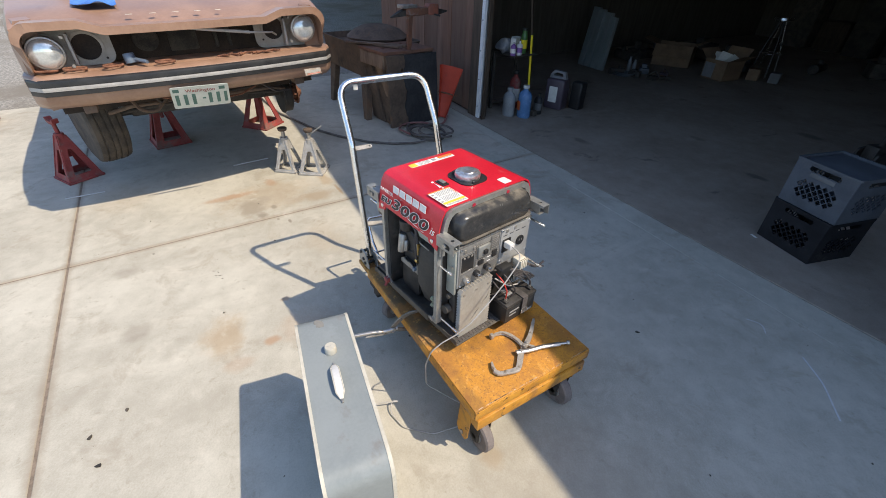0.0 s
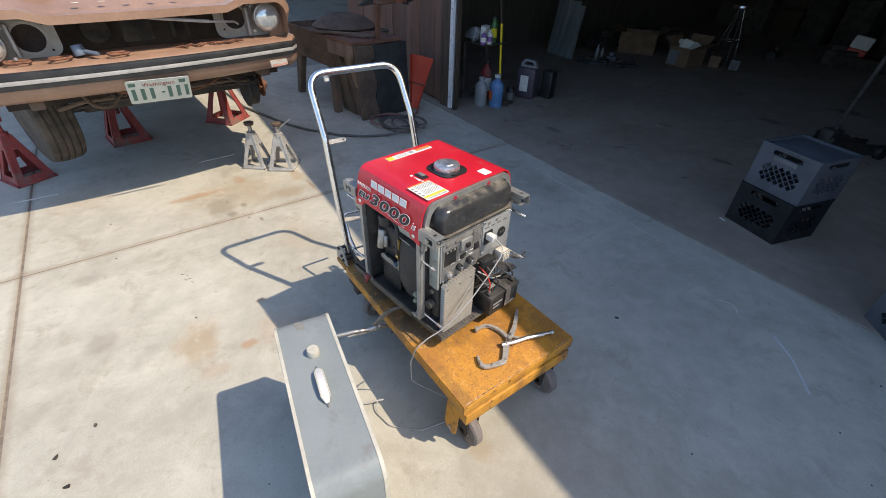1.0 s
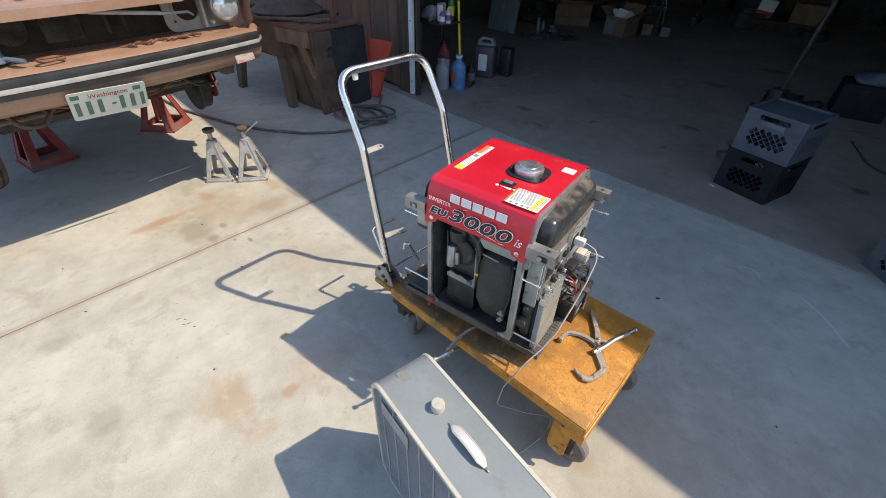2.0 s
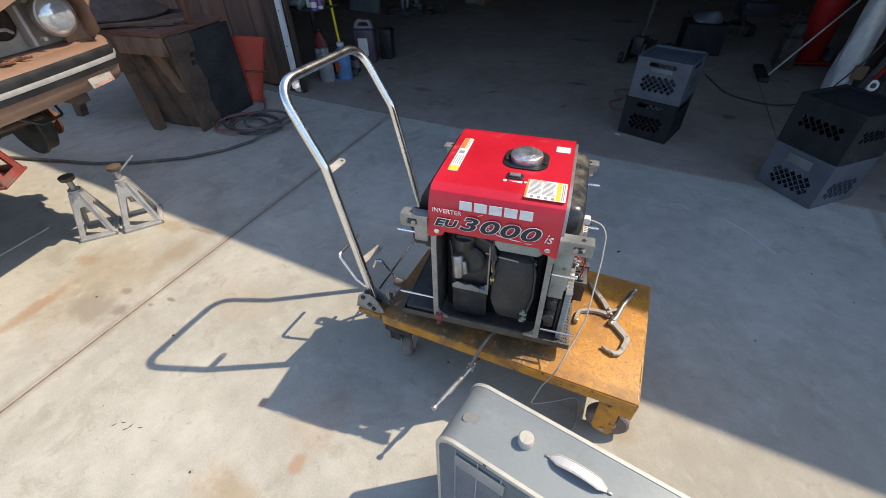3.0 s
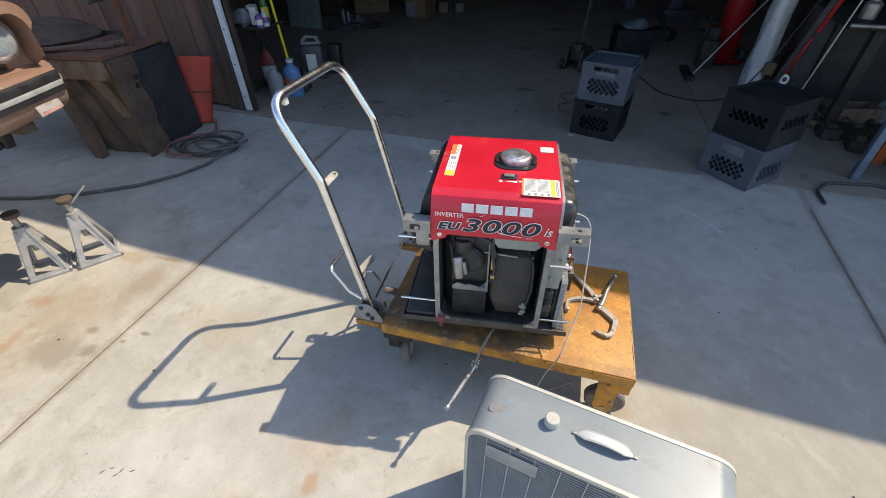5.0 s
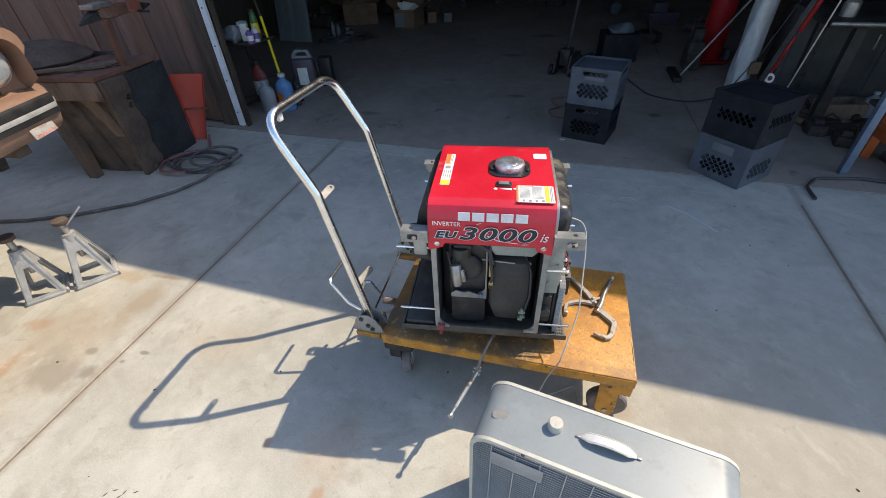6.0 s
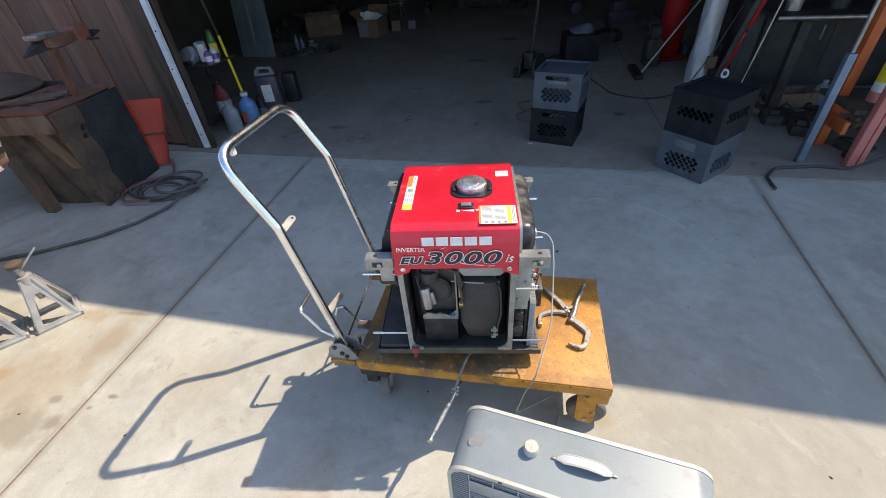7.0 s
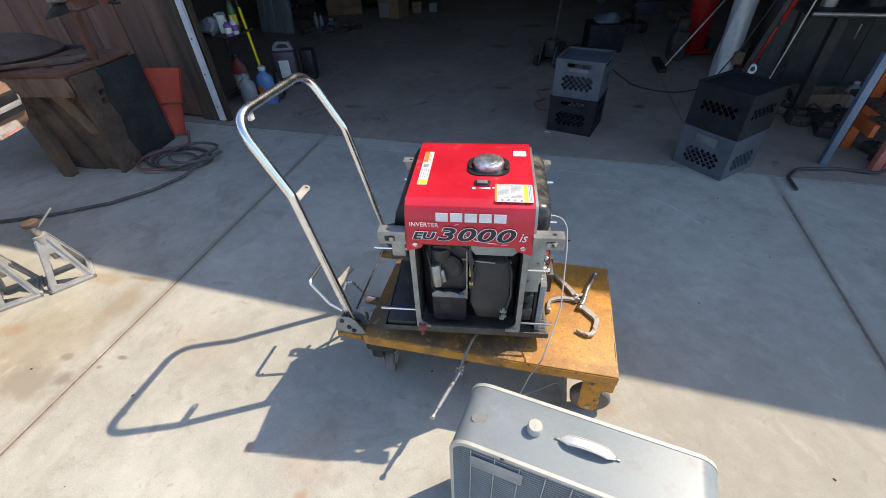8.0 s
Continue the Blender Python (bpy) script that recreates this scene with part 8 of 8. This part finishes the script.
tmesh("tool_box", bm, "crate_black", "dark plastic bin on the floor", "bin", m=pose(0.275, 4.941, 0.002, 0, 0, 8))
bm = bmesh.new()
bmesh.ops.create_icosphere(bm, subdivisions=3, radius=0.13, matrix=Matrix.Diagonal((1.2, 1, 0.6, 1)))
rough_up(bm, 0.04, 8)
tmesh("rag", bm, "crate_grey", "crumpled grey rag in the bin", "rag", m=pose(0.275, 4.941, 0.33), smooth=60)
bm = bmesh.new()
tube(bm, fillet([(-0.319, 3.137, 0.012), (-0.413, 3.026, 0.02), (-0.372, 2.885, 0.012), (-0.247, 2.886, 0.012)], 0.06, 6), 0.007, 8)
tube(bm, fillet([(-0.286, 3.412, 0.012), (-0.412, 3.3, 0.03), (-0.35, 3.169, 0.012), (-0.204, 3.193, 0.012)], 0.06, 6), 0.007, 8)
tmesh("air_line", bm, "hose_red", "thin red air line on the floor", "hose")

# ---- right side: tank, foil-wrapped post, hoist ----
tank = thing("gas_cart", pose(1.276, 4.907, 0.002, 0, 0, 15), "red upright tank on a small wheeled cart", "tank")
bm = bmesh.new()
lathe(bm, [(0.11, 0.03), (0.13, 0.06), (0.13, 1.15), (0.10, 1.25), (0.04, 1.30)], None, 28)
part("tank", bm, M["red_gloss"], tank)
bm = bmesh.new()
box(bm, (-0.20, -0.16, 0.02), (0.16, 0.16, 0.04), 0.004)
part("foot_plate", bm, M["red_gloss"], tank)
for x in (-0.22, 0.17):
    bm = bmesh.new()
    lathe(bm, [(0.03, -0.02), (0.075, -0.022), (0.075, 0.022), (0.03, 0.02)], Matrix.Translation((x, -0.02, 0.077)) @ pose(0, 0, 0, 90, 0, 90), 24)
    part("wheel", bm, M["crate_grey"], tank)
bm = bmesh.new()
tube(bm, [(0.886, 4.236, 0.03), (1.405, 4.394, 0.80), (1.492, 4.43, 0.95)], 0.010, 8)
tmesh("pry_bar", bm, "dull", "bright steel pry bar leaning over", "pry bar")
bm = bmesh.new()
box(bm, (0.790, 4.05, 0.004), (0.872, 4.50, 0.05), 0.008)
tmesh("wheel_chock", bm, "iron", "dark block on the floor", "block")
bm = bmesh.new()
box(bm, (0.955, 4.499, 0.004), (1.11, 4.731, 0.30), 0.03)
box(bm, (0.977, 4.534, 0.28), (1.087, 4.673, 0.42), 0.02)
tmesh("small_motor", bm, "junk", "dark small motor on the floor", "motor")

post = thing("wrapped_post", pose(1.352, 3.996, 0.002), "post wrapped in crinkled silver foil", "post")
bm = bmesh.new()
rings = []
for i in range(40):
    z = 2.9 * i / 39
    rings.append([((0.092 + 0.016 * noise.noise(Vector((3 * math.cos(a), 3 * math.sin(a), z * 4)))) * math.cos(a),
                   (0.092 + 0.016 * noise.noise(Vector((3 * math.cos(a), 3 * math.sin(a), z * 4)))) * math.sin(a), z) for a in [2 * math.pi * j / 28 for j in range(28)]])
loft(bm, rings)
part("wrap", bm, M["foil"], post, smooth=60)
bm = bmesh.new()
box(bm, (0.02, -0.135, 0.16), (0.11, -0.10, 0.27), 0.01)
part("tag", bm, M["card"], post)
bm = bmesh.new()
tube(bm, fillet([(1.732, 3.686, 1.5), (1.54, 3.773, 0.85), (1.357, 3.725, 0.35), (1.14, 3.599, 0.02), (0.818, 3.427, 0.012), (0.503, 3.589, 0.012), (0.351, 4.091, 0.012)], 0.3, 8), 0.006, 8)
tmesh("power_lead", bm, "hose", "black power lead hanging down and over the floor", "cable")

hoist = thing("engine_hoist", pose(1.176, 2.768, 0), "folded red engine hoist with white casters", "hoist")
HP = pose(1.10, 2.60, 0).inverted()
lo, hi = Vector((1.003, 2.55, 0.454)), Vector((1.13, 2.45, 1.22))


def hp(name, bm, mt, label="", parent=None):
    ob = part(name, bm, M[mt], parent or hoist, label)
    if parent is None:
        ob.matrix_basis = HP
    return ob


for k, off in ((0.0, Vector((0, 0, 0))),):
    bm = bmesh.new()
    d = (hi - lo)
    R = Matrix.Translation(lo + off) @ d.to_track_quat("Z", "Y").to_matrix().to_4x4()
    box(bm, (-0.020, -0.020, 0.0), (0.020, 0.020, d.length * 0.36), 0.006, R)
    hp("leg_lower", bm, "red_gloss")
    bm = bmesh.new()
    box(bm, (-0.026, -0.026, d.length * 0.40), (0.026, 0.026, d.length * 1.5), 0.006, R)
    hp("leg_upper", bm, "red_gloss")
    bm = bmesh.new()
    box(bm, (-0.012, -0.012, d.length * 0.34), (0.012, 0.012, d.length * 0.42), 0.003, R)
    hp("leg_joint", bm, "iron")
    bm = bmesh.new()
    box(bm, (-0.075, -0.016, -0.45), (-0.040, 0.016, d.length * 1.5), 0.004, R)
    hp("mast", bm, "iron")
for c in (lo + Vector((0.01, -0.03, 0.0)), hi + Vector((0.0, -0.03, 0))):
    bm = bmesh.new()
    W = Matrix.Translation(c) @ pose(0, 0, 0, 75, 0, 15)
    lathe(bm, [(0.018, -0.011), (0.031, -0.012), (0.034, -0.008), (0.034, 0.008), (0.031, 0.012), (0.018, 0.011)], W, 28)
    cs = hp("caster", bm, "white", "white caster wheel")
    bm = bmesh.new()
    cyl(bm, W @ Vector((0, 0, -0.014)), W @ Vector((0, 0, 0.014)), 0.016, seg=14)
    part("hub", bm, M["iron"], cs)
bm = bmesh.new()
tube(bm, [(1.091, 2.383, 0.433), (1.20, 2.40, 1.20)], 0.0055, 8)
tube(bm, [(1.085, 2.383, 0.10), (1.091, 2.383, 0.44)], 0.0055, 8)
hp("pump_rod", bm, "dull", "bright steel rod")
bm = bmesh.new()
box(bm, (0.93, 2.36, 0.002), (1.20, 2.80, 0.11), 0.01)
hp("base", bm, "iron")

# ---- workbench ----
bench = thing("workbench", pose(1.891, 3.252, 0, 0, 0, -3.6), "dark steel workbench with a bright front rail", "workbench")
bm = bmesh.new()
box(bm, (-0.45, -0.35, 0.735), (1.6, 0.45, 0.775), 0.004)
part("top", bm, M["iron"], bench)
bm = bmesh.new()
cyl(bm, (-0.46, -0.38, 0.765), (0.40, -0.38, 0.765), 0.014, seg=14)
part("rail", bm, M["dull"], bench)
for x in (-0.22, 1.5):
    for y in (-0.24, 0.38):
        bm = bmesh.new()
        box(bm, (x - 0.035, y - 0.035, 0), (x + 0.035, y + 0.035, 0.735), 0.004)
        part("leg", bm, M["iron"], bench)
for i, (x, y, s) in enumerate(((-0.3, -0.15, 0.10), (0.0, -0.1, 0.13), (0.28, -0.2, 0.09), (0.55, 0.0, 0.16))):
    bm = bmesh.new()
    lathe(bm, [(s * 0.5, 0), (s * 0.5, s * 0.9), (s * 0.3, s * 1.1), (s * 0.28, s * 1.3)], None, 16)
    tmesh("tin", bm, ("dull", "iron", "dull", "junk")[i], "metal tin on the workbench", "tin", m=bench.matrix_basis @ pose(x, y, 0.777), group="tins on the bench")
bm = bmesh.new()
box(bm, (-0.5, -0.2, 0), (0.9, 0.2, 0.70), 0.01)
cabinet = thing("cabinet", pose(2.121, 4.066, 0.004, 0, 0, -3.6), "low grey steel cabinet behind the workbench", "cabinet")
part("body", bm, M["dim_steel"], cabinet)
for x0, x1 in ((-0.46, 0.18), (0.22, 0.86)):
    bm = bmesh.new()
    box(bm, (x0, -0.212, 0.05), (x1, -0.2, 0.66), 0.004)
    door = part("door", bm, M["dim_steel"], cabinet)
    bm = bmesh.new()
    box(bm, (x1 - 0.05, -0.222, 0.40), (x1 - 0.035, -0.212, 0.52), 0.003)
    part("handle", bm, M["dull"], door)

# ---- storage rack at the right of the opening ----
rack = thing("storage_rack", pose(1.853, 2.336, 0, 0, 0, -3.6), "storage rack of blue, orange and faded red steel posts", "rack")
RI = pose(1.75, 2.2, 0, 0, 0, -3.6).inverted()


def rp(name, lo, hi, mt, label="", bev=0.003, parent=None):
    bm = bmesh.new()
    box(bm, lo, hi, bev)
    ob = part(name, bm, M[mt], parent or rack, label)
    ob.matrix_basis = RI if parent is None else Matrix.Identity(4)
    return ob


rp("post", (1.42, 2.045, 0), (1.465, 2.085, 0.70), "blue_steel", "blue-grey steel post")
rp("post_sleeve", (1.432, 2.055, 0.70), (1.450, 2.073, 2.4), "steel")
rp("post", (1.66, 2.34, 0), (1.72, 2.40, 2.4), "orange", "orange steel post")
rp("post", (1.685, 1.99, 0), (1.735, 2.04, 2.4), "pink", "faded red steel post")
rp("post", (1.742, 1.99, 0), (1.775, 2.04, 2.4), "pink", "faded red steel post")
rp("post", (2.9, 2.0, 0), (2.95, 2.05, 2.4), "orange")
rp("post", (2.9, 2.5, 0), (2.95, 2.55, 2.4), "orange")
rp("beam", (1.60, 2.06, 0.20), (1.63, 2.34, 0.28), "orange")
rp("beam", (1.72, 2.34, 0.24), (2.9, 2.38, 0.33), "orange")
rp("shelf_board", (1.62, 2.06, 0.33), (2.9, 2.50, 0.36), "wood_dark")
rp("shelf_board", (1.62, 2.06, 1.10), (2.9, 2.50, 1.13), "wood_dark")
can = thing("spray_tub", pose(1.896, 2.358, 0.362, 0, 0, -20) @ Matrix.Diagonal((0.8, 0.8, 0.95, 1)), "yellow, white and pink tub on the rack", "tub")
for nm, z0, z1, mt in (("base_band", 0.0, 0.10, "pink"), ("white_band", 0.10, 0.19, "paper"), ("yellow_band", 0.19, 0.36, "hi_yellow")):
    bm = bmesh.new()
    lathe(bm, [(0.05, z0 * 0.7), (0.052, z0 * 0.7 + 0.004), (0.052, z1 * 0.7 - 0.004), (0.05, z1 * 0.7)], None, 24)
    part(nm, bm, M[mt], can)
bm = bmesh.new()
cyl(bm, (0, 0, 0.25), (0, 0, 0.275), 0.045, seg=20, bevel=0.004)
part("lid", bm, M["hi_yellow"], can)
# black hose in front of the rack
bm = bmesh.new()
tube(bm, fillet([(1.243, 1.792, 0.014), (1.252, 1.943, 0.014), (1.35, 2.073, 0.014), (1.614, 2.117, 0.014), (1.792, 2.08, 0.02), (1.898, 2.064, 0.09), (2.056, 2.043, 0.20), (2.429, 2.066, 0.30)], 0.08, 6), 0.010, 10)
tmesh("black_hose", bm, "hose", "thick black hose before the rack", "hose")
# oddments on the floor under bench and rack
rnd = random.Random(21)
for i in range(46):
    x, y = rnd.uniform(1.52, 2.95), rnd.uniform(2.60, 3.6)
    if i < 14:
        x, y = rnd.uniform(1.72, 2.7), rnd.uniform(2.22, 2.46)
    s = rnd.uniform(0.04, 0.09) * (0.8 if i < 14 else 1.0)
    bm = bmesh.new()
    oddment(bm, i % 3, s, rnd)
    tmesh("scrap_part", bm, ("junk", "iron", "junk", "junk", "wood_dark", "junk", "iron", "junk", "card", "junk", "junk")[i % 11], "dusty scrap part lying under the bench", "scrap", m=pose(x, y, 0.003, 0, 0, rnd.uniform(0, 180)), group="scrap under the bench")
wbox = thing("wooden_box", pose(1.93, 3.30, 0.003, 0, 0, 8), "small pale wooden box under the workbench", "box")
for x0, y0, x1, y1 in ((-0.15, -0.10, 0.15, -0.088), (-0.15, 0.088, 0.15, 0.10), (-0.15, -0.088, -0.138, 0.088), (0.138, -0.088, 0.15, 0.088)):
    bm = bmesh.new()
    box(bm, (x0, y0, 0.0), (x1, y1, 0.13), 0.002)
    part("side", bm, M["old_plank"], wbox)
bm = bmesh.new()
box(bm, (-0.138, -0.088, 0.0), (0.138, 0.088, 0.010))
part("bottom", bm, M["old_plank"], wbox)
tagged(bottle(2.16, 3.34, 0.055, 0.20, "grey_bottle", "clear plastic bottle under the workbench", "white"), group="loose bottles")
tagged(bottle(1.085, 4.95, 0.055, 0.36, "blue_rag", "blue bottle with a red top beside the tank", "scoop", neck=0.8), group="loose bottles")
bm = bmesh.new()
box(bm, (-0.22, -0.06, 0), (0.30, 0.06, 0.035), 0.004)
tmesh("timber_offcut", bm, "wood_dark", "dark timber offcut lying under the workbench", "offcut", m=pose(1.80, 2.95, 0.003, 0, 0, 24))
# shapes along the back wall
for i in range(14):
    x = -3.9 + 0.62 * i + rnd.uniform(-0.1, 0.1)
    w, h = rnd.uniform(0.3, 0.55), rnd.uniform(0.5, 1.5)
    bm = bmesh.new()
    box(bm, (-w / 2, -0.25, 0), (w / 2, 0.25, h), 0.012)
    box(bm, (-w / 2 + 0.02, -0.262, 0.05), (w / 2 - 0.02, -0.25, h * 0.45), 0.004)
    box(bm, (-w / 2 + 0.02, -0.262, h * 0.5), (w / 2 - 0.02, -0.25, h - 0.05), 0.004)
    tmesh("storage_box", bm, ("junk", "wood_dark", "junk", "junk", "wood_dark", "junk")[i % 6], "dim stacked storage box at the back of the garage", "storage box",
          m=GARAGE @ pose(x + 2.6, 9.1 + rnd.uniform(-0.3, 0.2), 0.004, 0, 0, rnd.uniform(-8, 8)), group="boxes at the back")

crate_top = thing("storage_box", GARAGE @ pose(1.42, 7.02, 0.004, 0, 0, 4), "low dark storage box at the back of the garage", "storage box", "boxes at the back")
bm = bmesh.new()
box(bm, (-0.62, -0.22, 0), (0.62, 0.22, 0.15), 0.010)
part("body", bm, M["junk"], crate_top)
bm = bmesh.new()
box(bm, (-0.63, -0.23, 0.13), (0.63, 0.23, 0.155), 0.006)
part("lid", bm, M["wood_dark"], crate_top)
sack = thing("sack", GARAGE @ pose(1.16, 7.02, 0.160, 0, 8, 12), "red and white paper sack leaning on a storage box", "sack")
for nm, z0, z1, mt in (("lower_band", 0.0, 0.10, "scoop"), ("upper_band", 0.10, 0.28, "paper")):
    bm = bmesh.new()
    box(bm, (-0.13, -0.05, z0), (0.13, 0.05, z1), 0.018, seg=3)
    part(nm, bm, M[mt], sack)
open_box(GARAGE @ pose(1.85, 7.02, 0.160, 0, 0, -6), 0.46, 0.36, 0.28, "closed brown carton on a storage box", ((0, -80), (180, -80)))

# ---- litter on the driveway ----
bm = bmesh.new()
prism(bm, [(-0.022, -0.006), (0.020, -0.010), (0.024, 0.004), (-0.016, 0.009)], 0.0012, None)
tmesh("paper_scrap", bm, "paper", "small white scrap of paper on the garage floor", "litter", m=pose(-0.27, 2.431, 0.0035, 0, 0, -15), smooth=0)
for (x0, y0), (x1, y1) in (((-2.974, -1.362), (-2.972, -1.132)), ((-3.013, -0.262), (-3.034, 0.014))):
    bm = bmesh.new()
    tube(bm, [(x0, y0, 0.004), (x1, y1, 0.004)], 0.004, 6)
    tmesh("welding_rod", bm, "white", "pale welding rod lying on the concrete", "rod", group="welding rods")
rnd = random.Random(31)
spots = [(-0.643, -1.092), (-0.779, -1.125), (-0.844, -1.011), (-0.107, 1.041)] + [(rnd.uniform(-2.4, 0.9), rnd.uniform(-1.2, 1.7)) for _ in range(30)]
for i, (x, y) in enumerate(spots):
    s = rnd.uniform(0.002, 0.005) if i > 3 else 0.009
    bm = bmesh.new()
    prism(bm, [(s * rnd.uniform(0.5, 1.6) * math.cos(a), s * rnd.uniform(0.4, 0.9) * math.sin(a)) for a in [2 * math.pi * k / 6 for k in range(6)]], s * 0.6, None)
    tmesh("crumb", bm, "junk", "dark crumb of dirt on the concrete", "debris", m=pose(x, y, 0.0005, 0, 0, rnd.uniform(0, 180)), group="crumbs on the driveway")

for x, y, a in ((-1.602, -0.603, 60), (-1.580, -0.584, 20), (-1.545, -0.583, 75), (-1.509, -0.573, 30), (-1.552, -0.598, 50)):
    bm = bmesh.new()
    prism(bm, [(-0.010, 0), (-0.002, -0.002), (0.010, 0.0005), (0.001, 0.002)], 0.0008, None)
    tmesh("scrape_mark", bm, "junk", "short dark scrape on the concrete", "scratch", m=pose(x, y, 0.0003, 0, 0, a), group="dark scrapes on the concrete", smooth=0)
for i, ((x0, y0), (x1, y1), (x2, y2)) in enumerate((((0.383, 1.567), (0.495, 1.482), (0.612, 1.334)), ((0.116, 1.598), (0.178, 1.63), (0.218, 1.577)))):
    bm = bmesh.new()
    pts = fillet([(x0, y0, 0.0008), (x1, y1, 0.0008), (x2, y2, 0.0008)], 0.3, 8)
    tube(bm, pts, 0.004 if i == 0 else 0.0025, 6, flat=0.25)
    tmesh("chalk_mark", bm, "chalk", "pale scratch on the concrete", "scratch", group="scratches on the concrete")
bm = bmesh.new()
box(bm, (-0.14, -0.10, 0), (0.14, 0.10, 0.28), 0.03, seg=3)
cyl(bm, (0.08, 0, 0.28), (0.10, 0, 0.34), 0.025, seg=14)
tube(bm, fillet([(-0.10, 0, 0.27), (-0.09, 0, 0.35), (0.03, 0, 0.35), (0.05, 0, 0.27)], 0.03, 5), 0.014, 8)
tmesh("fuel_can", bm, "stand_red", "red fuel can at the edge of the concrete", "can", m=pose(-5.249, -2.203, 0.0, 0, 0, 60))
